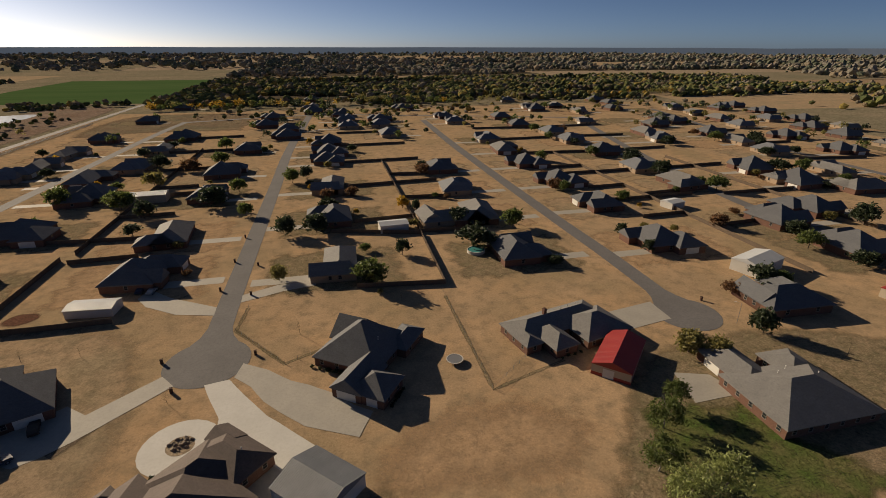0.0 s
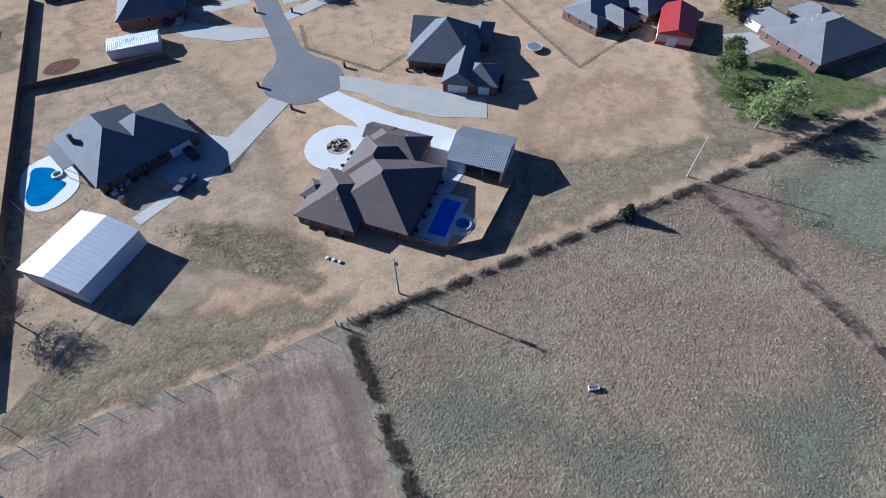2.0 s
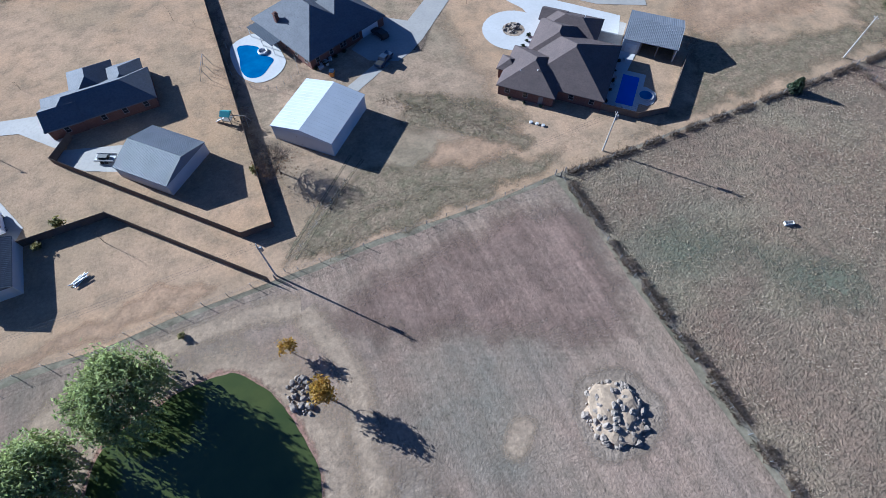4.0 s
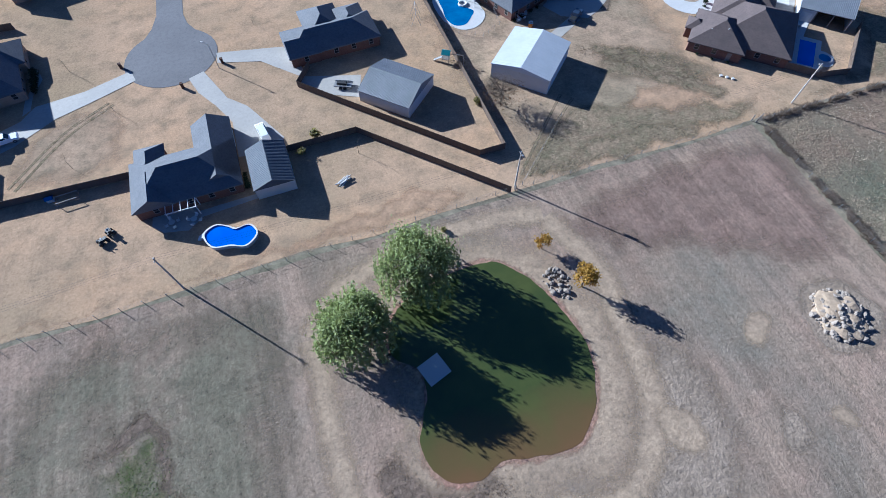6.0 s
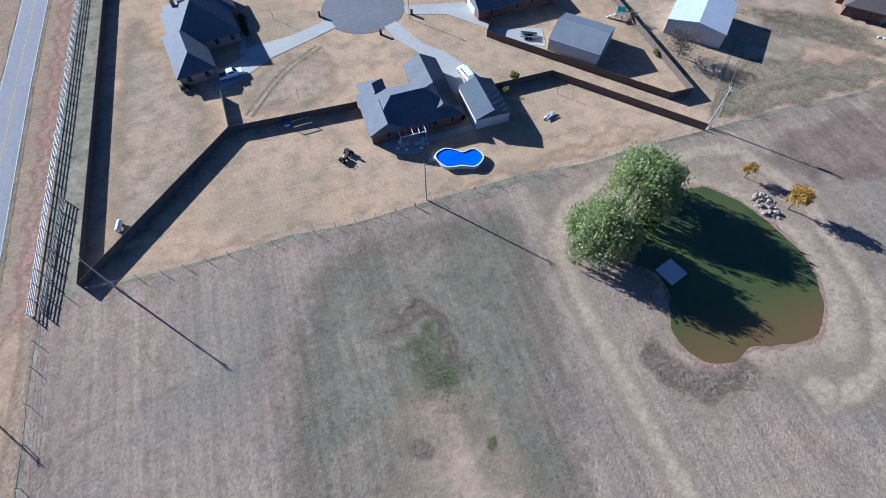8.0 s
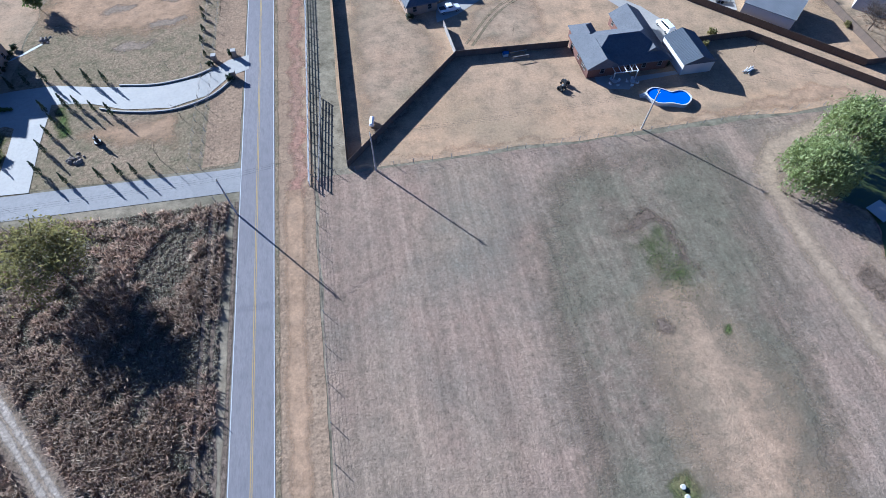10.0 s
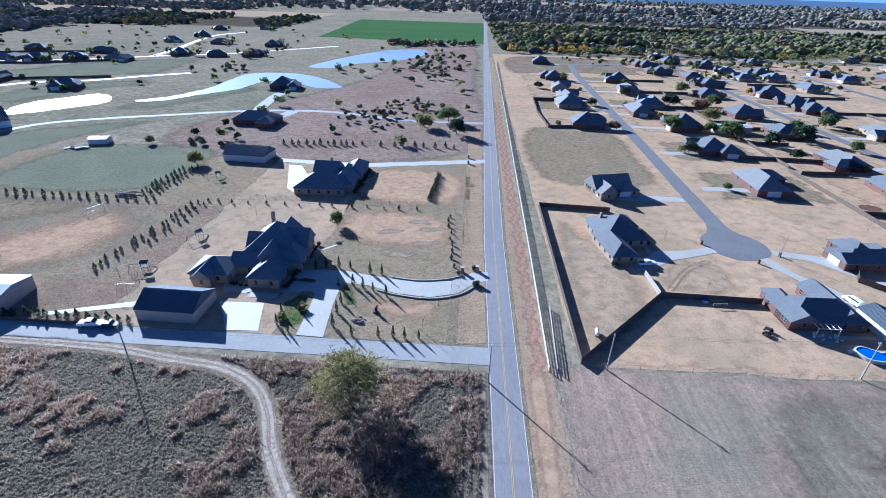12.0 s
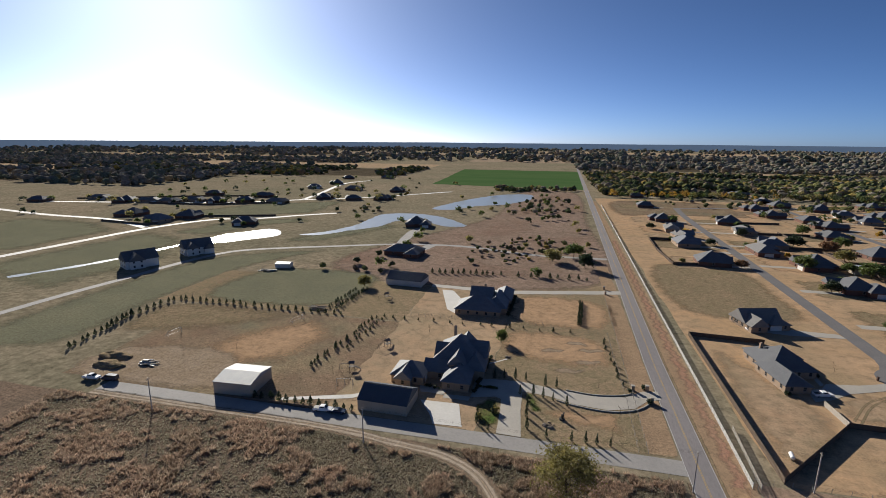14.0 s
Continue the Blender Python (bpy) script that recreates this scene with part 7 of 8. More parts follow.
# ---- vehicles ----
car("white pickup truck parked on the driveway", -198.0, 88.8, 10, "paint_white", "pickup", "pickup")
car("white van beside the garden shed", -146.5, 72.6, 100, "paint_white", "van", "van")
car("dark blue pickup truck on the shaded drive", -66.0, 85.6, 40, "paint_dark", "pickup", "pickup")
car("dark car at the garage", -63.6, 94.8, 110, "black", "suv")
car("silver car on the driveway", -58.8, 155.8, 80, "paint_silver", "sedan")
car("dark car beside the silver one", -62.5, 157.0, 85, "paint_dark", "sedan")
car("white car by the evergreen hedge", -345, 44.5, 5, "paint_white", "pickup", "pickup")
car("white car on the drive", -199, 145, 20, "paint_white", "suv")


# ---- small things ----
def mailbox(x, y, rot=0.0):
    ob = thing("mailbox", "brick mailbox pillar at the street edge", "mailbox", pose(x, y, 0, 0, 0, rot), "mailboxes")
    bm = bmesh.new()
    block(bm, -0.28, -0.28, 0, 0.28, 0.28, 1.25)
    block(bm, -0.34, -0.34, 1.25, 0.34, 0.34, 1.35)
    part("pillar", bm, M["brick_dark"], ob)
    bm = bmesh.new()
    block(bm, -0.1, -0.31, 0.85, 0.1, -0.28, 1.1)
    part("flap", bm, M["black"], ob)


for x, y in [(-44.9, 113.9), (-39.6, 101.4), (-22.7, 112.7), (-174.6, 105.3), (-161.5, 93.4), (-152.0, 99.0), (-37.8, 152), (-36.8, 175), (-28.2, 170), (-36.4, 200), (108.6, 112), (-27.9, 147)]:
    mailbox(x, y)


def dock():
    ob = thing("dock", "small weathered plank dock on the pond", "dock", uv(-129.2, 12.4, 18))
    for i in range(12):
        bm = bmesh.new()
        block(bm, -2.0, -1.9 + i * 0.32, 0.45, 2.0, -1.9 + i * 0.32 + 0.29, 0.5)
        part("plank", bm, M["siding"], ob)
    for x in (-1.8, 1.8):
        for y in (-1.7, 1.7):
            bm = bmesh.new()
            tube(bm, (x, y, -0.3), (x, y, 0.45), 0.09, 0.09, 8)
            part("post", bm, M["timber"], ob)


dock()


def rock_mesh(size, seed):
    bm = bmesh.new()
    bmesh.ops.create_icosphere(bm, subdivisions=2, radius=1.0)
    for v in bm.verts:
        v.co *= 1 + 0.45 * noise.noise(v.co * 1.3 + Vector((seed, 0, 0))) + 0.15 * noise.noise(v.co * 4 + Vector((0, seed, 0)))
        v.co = Vector((v.co.x * size, v.co.y * size * 0.8, v.co.z * size * 0.6))
    return bm


def rock_heap(name, label, x, y, rx, ry, n, size, height):
    ob = thing(name, label, "rocks", pose(x, y, 0))
    base = []
    for k in range(6):
        me = bpy.data.meshes.new("rock")
        bm = rock_mesh(1.0, k * 3.1)
        bm.to_mesh(me)
        bm.free()
        me.materials.append(M["rock"])
        base.append(me)
    if height > 0.4:
        bm = bmesh.new()
        bmesh.ops.create_icosphere(bm, subdivisions=4, radius=1.0)
        for v in bm.verts:
            f = 1 + 0.25 * noise.noise(v.co * 2.5 + Vector((x, y, 0)))
            v.co = Vector((v.co.x * rx * 0.95 * f, v.co.y * ry * 0.95 * f, max(-0.05, v.co.z) * height * 0.75 * f))
        part("earth_core", bm, M["chalk"], ob, "pale crumbled earth")
    q = random.Random(n)
    for i in range(n):
        a, t = q.uniform(0, 6.283), math.sqrt(q.random())
        s = size * (0.4 + 1.5 * q.random() ** 2)
        o = new("rock", base[i % 6])
        o.parent = ob
        o.matrix_basis = pose(math.cos(a) * t * rx, math.sin(a) * t * ry, height * (1 - t) * q.uniform(0.4, 1) + s * 0.2, q.uniform(-30, 30), q.uniform(-30, 30), q.uniform(0, 360)) @ Matrix.Scale(s, 4)


rock_heap("rock_pile", "large heap of pale broken rock in the field", -62.5, -1.8, 4.4, 5.0, 290, 0.36, 1.3)
rock_heap("waterfall_rocks", "tumbled stone waterfall at the pond edge", -104.0, 19.6, 2.3, 3.4, 60, 0.36, 0.4)
rock_heap("planter_rocks", "ring of stones round a driveway planter", -33.6, 83.8, 2.2, 2.2, 40, 0.3, 0.4)


def trampoline(x, y):
    ob = thing("trampoline", "round grey trampoline on the lawn", "trampoline", pose(x, y, 0))
    bm = bmesh.new()
    bmesh.ops.create_cone(bm, cap_ends=True, segments=28, radius1=2.0, radius2=2.0, depth=0.04, matrix=pose(0, 0, 0.9))
    part("mat", bm, M["steel"], ob)
    ring_wall([Vector((2.15 * math.cos(k * 6.2832 / 28), 2.15 * math.sin(k * 6.2832 / 28))) for k in range(28)], 0.96, "siding", ob, "rim", 0.25, 0.86)
    for k in range(6):
        bm = bmesh.new()
        c, s = math.cos(k * 1.0472), math.sin(k * 1.0472)
        tube(bm, (2.05 * c, 2.05 * s, 0), (2.05 * c, 2.05 * s, 0.88), 0.04, 0.04, 6)
        part("leg", bm, M["steel"], ob)


trampoline(26.1, 98.4)


def hay_feeder(x, y, label="rusty round hay feeder in the pasture"):
    ob = thing("hay_feeder", label, "hay feeder", pose(x, y, 0))
    for z in (0.15, 0.6, 1.1):
        ring_wall([Vector((1.1 * math.cos(k * 0.3142), 1.1 * math.sin(k * 0.3142))) for k in range(20)], z + 0.05, "timber", ob, "hoop", 0.05, z)
    for k in range(10):
        bm = bmesh.new()
        c, s = math.cos(k * 0.6283), math.sin(k * 0.6283)
        tube(bm, (1.08 * c, 1.08 * s, 0), (1.08 * c, 1.08 * s, 1.15), 0.03, 0.03, 5)
        part("bar", bm, M["timber"], ob)


hay_feeder(42.6, 23.4)


# ---- yard things ----
def bush(label, x, y, r, leaf="leaf_dark", group="foundation shrubs"):
    key = "bush_" + leaf
    if key not in KINDS:
        ob = thing("shrub", label, "shrub", pose(x, y, 0) @ Matrix.Scale(r, 4), group)
        pts = crown_points(0.8, 0.8, 0.55, 0.6, 14, 22, 77, 0.3)
        leaves("foliage", pts, 0.26, M[leaf], ob, 7)
        bm = bmesh.new()
        for k in range(5):
            tube(bm, (0, 0, -0.05), (0.5 * math.cos(k * 1.26), 0.5 * math.sin(k * 1.26), 0.8), 0.04, 0.015, 4)
        part("stems", bm, M["bark"], ob)
        KINDS[key] = ob
    else:
        ob = copy_thing(KINDS[key], pose(x, y, 0, 0, 0, 50 * x))
        ob.matrix_basis = pose(x, y, 0, 0, 0, 50 * x) @ Matrix.Scale(r, 4)


def bushes(m, a, b, n, r=0.7, leaf="leaf_dark"):
    for i in range(n):
        p = m @ Vector((a[0] + (b[0] - a[0]) * (i + 0.5) / n, a[1] + (b[1] - a[1]) * (i + 0.5) / n, 0))
        bush("clipped dark shrub beside a house wall", p.x + rnd.uniform(-0.2, 0.2), p.y + rnd.uniform(-0.2, 0.2), r * rnd.uniform(0.7, 1.2), leaf)


bushes(uv(0, 0, 45), (17, 57.0), (34, 57.0), 5, 0.5)
bushes(uv(0, 0, 45), (12.2, 68.2), (12.2, 78.5), 3, 0.4)
bushes(uv(0, 0, 45), (23, 80), (35, 78.4), 6, 0.6)
bushes(uv(5, 103, -35), (-12.6, -6.8), (-2, -6.8), 5, 0.7)
bushes(uv(5, 103, -35), (12.9, -13), (12.9, -6), 7, 0.6)
bushes(uv(-78, 100, 22), (-8, -8.6), (3, -8.6), 4, 0.6)
bushes(uv(57, 106, 14), (-8, -11.2), (0, -11.2), 4, 0.6)
bushes(uv(-203, 104, 10), (9.4, -3), (10.4, 5), 7, 1.0)
bushes(uv(-203, 104, 10), (-8.9, -15.3), (-7, -15.3), 2, 0.8)
bushes(uv(-162, 66, 1), (10.3, -7), (10.3, -3), 4, 0.6)
bushes(uv(0, 0, 0), (-304, 64.5), (-302, 92), 14, 0.9)
bushes(uv(0, 0, 0), (-320, 65.4), (-314.8, 65.4), 4, 0.7)
bushes(uv(0, 0, 0), (-303.5, 69.6), (-297.2, 69.2), 9, 0.6, "leaf_green")
bushes(uv(0, 0, 0), (-300.6, 136), (-299.6, 166), 10, 1.0)
for x, y, r in ((-300.5, 51.5, 1.2), (-296.2, 55.8, 1.3), (-100.5, 66, 1.0), (-119, 36.6, 0.7), (-136.2, 68.2, 1.4), (-140, 64.2, 1.1), (12.2, 139, 1.1)):
    bush("small leafy shrub in the yard", x, y, r, "leaf_olive", "yard shrubs")

sapling = None
for x, y, s in ((-108.2, 122.2, 1.0), (-103.5, 117.5, 0.7), (-39.5, 97.5, 0.9), (-128.9, 60.6, 1.1), (-143, 111, 0.7), (-176.2, 90.5, 0.8), (-184.5, 76.4, 0.9), (-186, 108, 1.0), (-265.9, 77.6, 0.9), (-261.4, 60.7, 1.1), (-264.6, 49.4, 1.2), (18, 133, 0.9), (124, 78, 1.4), (132, 74, 1.3), (142, 70, 1.5), (-79, 122, 1.1), (-12, 120, 1.2), (-66, 122, 0.8), (-330, 110, 1.0), (-345, 64, 1.3), (-352, 66, 1.2), (-300, 52.5, 0.9), (-414, 70, 1.0), (-395, 75, 1.0)):
    if sapling is None:
        sapling = thing("sapling", "thin bare young tree on the lawn", "tree", pose(x, y, 0), "bare saplings")
        part("trunk", trunk_mesh(2.8, 0.045, 1.0, 9, 5, fine=4), M["bark"], sapling)
    else:
        copy_thing(sapling, pose(x, y, 0, 0, 0, rnd.uniform(0, 360))).scale = (s, s, s)


def septic_lids(x, y, n=2, ang=80.0):
    ob = thing("septic_lids", "pale round septic tank lids in the grass", "septic lids", pose(x, y, 0, 0, 0, ang))
    for k in range(n):
        bm = bmesh.new()
        tube(bm, (k * 1.3, 0, -0.05), (k * 1.3, 0, 0.28), 0.36, 0.34, 14)
        tube(bm, (k * 1.3, 0, 0.28), (k * 1.3, 0, 0.33), 0.38, 0.3, 14)
        part("lid", bm, M["siding"], ob)


septic_lids(-186.5, -26.4, 2, 92)
septic_lids(-44.8, 54.8, 3, -45)
cover("lawn_green", "green ring of grass round the septic lids", ring(-186.5, -25.6, 2.6, 10), 1.2, 0.036)


def play_tower(x, y, rot, roof="teal"):
    ob = thing("play_tower", "wooden play tower with a canopy and swings", "playset", pose(x, y, 0, 0, 0, rot))
    for a in (-0.8, 0.8):
        for b in (-0.8, 0.8):
            bm = bmesh.new()
            block(bm, a - 0.06, b - 0.06, 0, a + 0.06, b + 0.06, 2.6)
            part("post", bm, M["timber"], ob)
    bm = bmesh.new()
    block(bm, -0.9, -0.9, 1.2, 0.9, 0.9, 1.3)
    part("platform", bm, M["timber"], ob)
    bm, _ = roof_mesh(-0.85, -0.85, 0.85, 0.85, 2.6, 0.7, "gx", 0.15, 0.05)
    part("canopy", bm, M[roof], ob)
    bm = bmesh.new()
    vs = [bm.verts.new(p) for p in ((0.9, -0.3, 1.25), (0.9, 0.3, 1.25), (3.0, 0.3, 0.12), (3.0, -0.3, 0.12), (0.9, -0.3, 1.45), (0.9, 0.3, 1.45), (3.0, 0.3, 0.3), (3.0, -0.3, 0.3))]
    for f in ((0, 1, 2, 3), (0, 3, 7, 4), (1, 5, 6, 2)):
        bm.faces.new([vs[i] for i in f])
    part("slide", bm, M["trim"], ob)
    bm = bmesh.new()
    block(bm, -4.2, -0.07, 2.2, -0.8, 0.07, 2.34)
    part("swing_beam", bm, M["timber"], ob)
    for s in (-0.9, 0.9):
        bm = bmesh.new()
        tube(bm, (-4.1, 0, 2.25), (-4.3, s, 0), 0.06, 0.06, 6)
        part("leg", bm, M["timber"], ob)
    for xx in (-3.2, -1.9):
        bm = bmesh.new()
        block(bm, xx - 0.22, -0.1, 0.55, xx + 0.22, 0.1, 0.6)
        tube(bm, (xx - 0.2, 0, 0.6), (xx - 0.2, 0, 2.2), 0.012, 0.012, 3)
        tube(bm, (xx + 0.2, 0, 0.6), (xx + 0.2, 0, 2.2), 0.012, 0.012, 3)
        part("swing", bm, M["black"], ob)


play_tower(-102.3, 81.2, 150)
play_tower(-342, 92, 60, "timber")
play_tower(-361.5, 147, 40, "timber")
play_tower(-347.5, 71.0, 20, "metal_navy")


def swing_frame(x, y, rot, label="tall bare steel swing frame"):
    ob = thing("swing_frame", label, "swing", pose(x, y, 0, 0, 0, rot))
    for xx in (-2.6, 0, 2.6):
        for s in (-1, 1):
            bm = bmesh.new()
            tube(bm, (xx, 0, 3.2), (xx, s * 1.2, 0), 0.05, 0.05, 6)
            part("leg", bm, M["steel"], ob)
    bm = bmesh.new()
    tube(bm, (-2.7, 0, 3.2), (2.7, 0, 3.2), 0.05, 0.05, 6)
    part("beam", bm, M["steel"], ob)


swing_frame(-344.5, 58.5, 10)
swing_frame(-104, 99, 75, "steel frame of an old swing set")


def goal(x, y, rot):
    ob = thing("soccer_goal", "white steel soccer goal frame in the paddock", "soccer goal", pose(x, y, 0, 0, 0, rot))
    for a, b in (((-3, 0, 0), (-3, 0, 2.2)), ((3, 0, 0), (3, 0, 2.2)), ((-3, 0, 2.2), (3, 0, 2.2)), ((-3, 1.8, 0), (3, 1.8, 0)), ((-3, 0, 2.2), (-3, 1.8, 0)), ((3, 0, 2.2), (3, 1.8, 0))):
        bm = bmesh.new()
        tube(bm, a, b, 0.06, 0.06, 6)
        part("bar", bm, M["trim"], ob)


goal(-428.4, 82.5, 80)
goal(-388.4, 108.0, 70)


def trailer(x, y, rot):
    ob = thing("trailer", "small flat utility trailer with a load under a cover", "trailer", pose(x, y, 0, 0, 0, rot))
    bm = bmesh.new()
    block(bm, -2.0, -0.95, 0.5, 2.0, 0.95, 0.62)
    block(bm, 2.0, -0.06, 0.5, 3.3, 0.06, 0.6)
    part("bed", bm, M["steel"], ob)
    for s in (-1, 1):
        for xx in (-0.45, 0.45):
            bm = bmesh.new()
            tube(bm, (xx, s * 1.0, 0.33), (xx, s * 1.2, 0.33), 0.33, 0.33, 14)
            part("wheel", bm, M["tyre"], ob)
        bm = bmesh.new()
        block(bm, -2.0, s * 0.95 - 0.03, 0.62, 2.0, s * 0.95 + 0.03, 0.95)
        part("side_rail", bm, M["trim"], ob)
    bm = bmesh.new()
    block(bm, -1.4, -0.7, 0.62, 0.9, 0.5, 1.25)
    bmesh.ops.bevel(bm, geom=bm.edges[:], offset=0.18, segments=2, affect="EDGES")
    part("load", bm, M["black"], ob)


trailer(-127.0, 81.3, -25)
trailer(-419, 58.5, 10)


def mower(x, y, rot):
    ob = thing("garden_tractor", "dark garden tractor parked on the dirt lawn", "tractor", pose(x, y, 0, 0, 0, rot))
    bm = bmesh.new()
    block(bm, -0.6, -0.4, 0.35, 0.95, 0.4, 0.9)
    bmesh.ops.bevel(bm, geom=bm.edges[:], offset=0.1, segments=2, affect="EDGES")
    part("body", bm, M["black"], ob)
    bm = bmesh.new()
    block(bm, -0.5, -0.25, 0.88, -0.05, 0.25, 1.0)
    block(bm, -0.6, -0.25, 0.95, -0.5, 0.25, 1.4)
    part("seat", bm, M["black"], ob)
    bm = bmesh.new()
    tube(bm, (0.2, 0, 0.9), (0.1, 0, 1.2), 0.03, 0.03, 6)
    tube(bm, (0.1, 0, 1.2), (0.08, 0, 1.24), 0.2, 0.2, 12)
    part("steering_wheel", bm, M["steel"], ob)
    for xx, rr in ((-0.5, 0.42), (0.7, 0.26)):
        for s in (-1, 1):
            bm = bmesh.new()
            tube(bm, (xx, s * 0.42, rr), (xx, s * 0.68, rr), rr, rr, 14)
            part("wheel", bm, M["tyre"], ob)


mower(-178.6, 55.6, 30)
mower(-177.3, 57.2, 120)


def pergola(x, y, rot, w, d, label, material="trim"):
    ob = thing("pergola", label, "pergola", pose(x, y, 0, 0, 0, rot))
    for a in (-w / 2, w / 2):
        for b in (-d / 2, d / 2):
            bm = bmesh.new()
            block(bm, a - 0.07, b - 0.07, 0, a + 0.07, b + 0.07, 2.4)
            part("post", bm, M[material], ob)
    for b in (-d / 2, d / 2):
        bm = bmesh.new()
        block(bm, -w / 2 - 0.2, b - 0.06, 2.4, w / 2 + 0.2, b + 0.06, 2.58)
        part("beam", bm, M[material], ob)
    n = int(w / 1.1)
    for i in range(n + 1):
        bm = bmesh.new()
        q = -w / 2 + i * w / n
        block(bm, q - 0.06, -d / 2 - 0.25, 2.58, q + 0.06, d / 2 + 0.25, 2.7)
        part("rafter", bm, M[material], ob)


pergola(-163.7, 57.2, 0, 5.4, 2.4, "white slatted pergola over the patio")


def patio_cover(m, x0, y0, x1, y1):
    ob = thing("patio_cover", "dark ribbed patio cover against the house wall", "patio cover", m)
    bm = bmesh.new()
    n = int((y1 - y0) / 0.4)
    for i in range(n):
        block(bm, x0, y0 + (y1 - y0) * i / n, 2.55, x1, y0 + (y1 - y0) * (i + 0.86) / n, 2.66)
    block(bm, x0, y0, 2.5, x1, y1, 2.58)
    part("roof", bm, M["metal_navy"], ob)
    for y in (y0 + 0.2, (y0 + y1) / 2, y1 - 0.2):
        bm = bmesh.new()
        block(bm, x0 + 0.1, y - 0.07, 0, x0 + 0.24, y + 0.07, 2.52)
        part("post", bm, M["trim"], ob)


patio_cover(uv(-78, 100, 22), -10.2, 2.5, -7.25, 12.5)


def patio_table(x, y, rot=0.0):
    ob = thing("patio_table", "round pale patio table", "table", pose(x, y, 0, 0, 0, rot))
    bm = bmesh.new()
    tube(bm, (0, 0, 0.68), (0, 0, 0.73), 0.6, 0.6, 18)
    part("top", bm, M["siding"], ob)
    bm = bmesh.new()
    tube(bm, (0, 0, 0), (0, 0, 0.68), 0.06, 0.05, 8)
    tube(bm, (0, 0, 0), (0, 0, 0.05), 0.3, 0.28, 12)
    part("pedestal", bm, M["steel"], ob)


def patio_chair(x, y, rot=0.0, material="trim"):
    ob = thing("patio_chair", "pale outdoor chair on the patio", "chair", pose(x, y, 0, 0, 0, rot), "patio chairs")
    bm = bmesh.new()
    block(bm, -0.3, -0.3, 0.4, 0.3, 0.3, 0.46)
    part("seat", bm, M[material], ob)
    bm = bmesh.new()
    block(bm, -0.3, 0.24, 0.46, 0.3, 0.3, 0.95)
    part("backrest", bm, M[material], ob)
    for a in (-0.26, 0.26):
        for b in (-0.26, 0.26):
            bm = bmesh.new()
            tube(bm, (a, b, 0), (a, b, 0.4), 0.025, 0.025, 5)
            part("leg", bm, M["steel"], ob)


for x, y in ((-166.2, 55.4), (-78.4, 90.8), (-162.2, 54.8)):
    patio_table(x, y)
    for k in range(4):
        a = k * 1.5708 + x
        patio_chair(x + 1.1 * math.cos(a), y + 1.1 * math.sin(a), math.degrees(a) - 90)
for u, v in ((17.5, 53.4), (17.5, 54.8), (26.5, 56.4), (24.0, 56.4), (33.0, 55.8)):
    p = uv(0, 0, 45) @ Vector((u, v, 0.1))
    patio_chair(p.x, p.y, 90)


def air_ring(x, y):
    ob = thing("pool_float", "white inflatable ring floating in the pool", "pool float", pose(x, y, 0.24))
    bm = bmesh.new()
    rows = []
    for i in range(20):
        a = i * 6.2832 / 20
        rows.append([bm.verts.new(((1.0 + 0.28 * math.cos(b * 0.785)) * math.cos(a), (1.0 + 0.28 * math.cos(b * 0.785)) * math.sin(a), 0.28 * math.sin(b * 0.785))) for b in range(8)])
    for i in range(20):
        for b in range(8):
            bm.faces.new((rows[i][b], rows[(i + 1) % 20][b], rows[(i + 1) % 20][(b + 1) % 8], rows[i][(b + 1) % 8]))
    part("tube", bm, M["trim"], ob)


air_ring(-90.6, 100.8)


def toy_digger(x, y, rot):
    ob = thing("climbing_toy", "orange and blue plastic climbing toy with slide", "toy", pose(x, y, 0, 0, 0, rot))
    bm = bmesh.new()
    block(bm, -0.6, -0.5, 0, 0.6, 0.5, 1.3)
    bmesh.ops.bevel(bm, geom=bm.edges[:], offset=0.12, segments=2, affect="EDGES")
    part("frame", bm, M["orange"], ob)
    bm = bmesh.new()
    block(bm, 0.6, -0.3, 0.0, 0.75, 0.3, 1.2, pose(0, 0, 0.1, 0, -38, 0))
    block(bm, -0.65, -0.55, 1.3, 0.65, 0.55, 1.42)
    part("roof", bm, M["paint_dark"], ob)


toy_digger(-78.2, 86.2, 60)
for x, y in ((-79.8, 89.6), (-77.0, 91.8), (-80.8, 91.0)):
    ob = thing("storage_box", "pale plastic storage box on the patio", "box", pose(x, y, 0, 0, 0, 20 * x))
    bm = bmesh.new()
    block(bm, -0.6, -0.35, 0, 0.6, 0.35, 0.55)
    part("bin", bm, M["siding"], ob)
    bm = bmesh.new()
    block(bm, -0.63, -0.38, 0.55, 0.63, 0.38, 0.62)
    part("lid", bm, M["trim"], ob)


def propane_tank(x, y, rot):
    ob = thing("propane_tank", "white propane tank on short legs", "propane tank", pose(x, y, 0, 0, 0, rot))
    bm = bmesh.new()
    tube(bm, (-1.1, 0, 0.8), (1.1, 0, 0.8), 0.5, 0.5, 14)
    tube(bm, (1.1, 0, 0.8), (1.4, 0, 0.8), 0.5, 0.2, 14)
    tube(bm, (-1.1, 0, 0.8), (-1.4, 0, 0.8), 0.5, 0.2, 14)
    part("tank", bm, M["paint_white"], ob)
    for xx in (-0.8, 0.8):
        bm = bmesh.new()
        block(bm, xx - 0.08, -0.4, 0, xx + 0.08, 0.4, 0.4)
        part("foot", bm, M["steel"], ob)


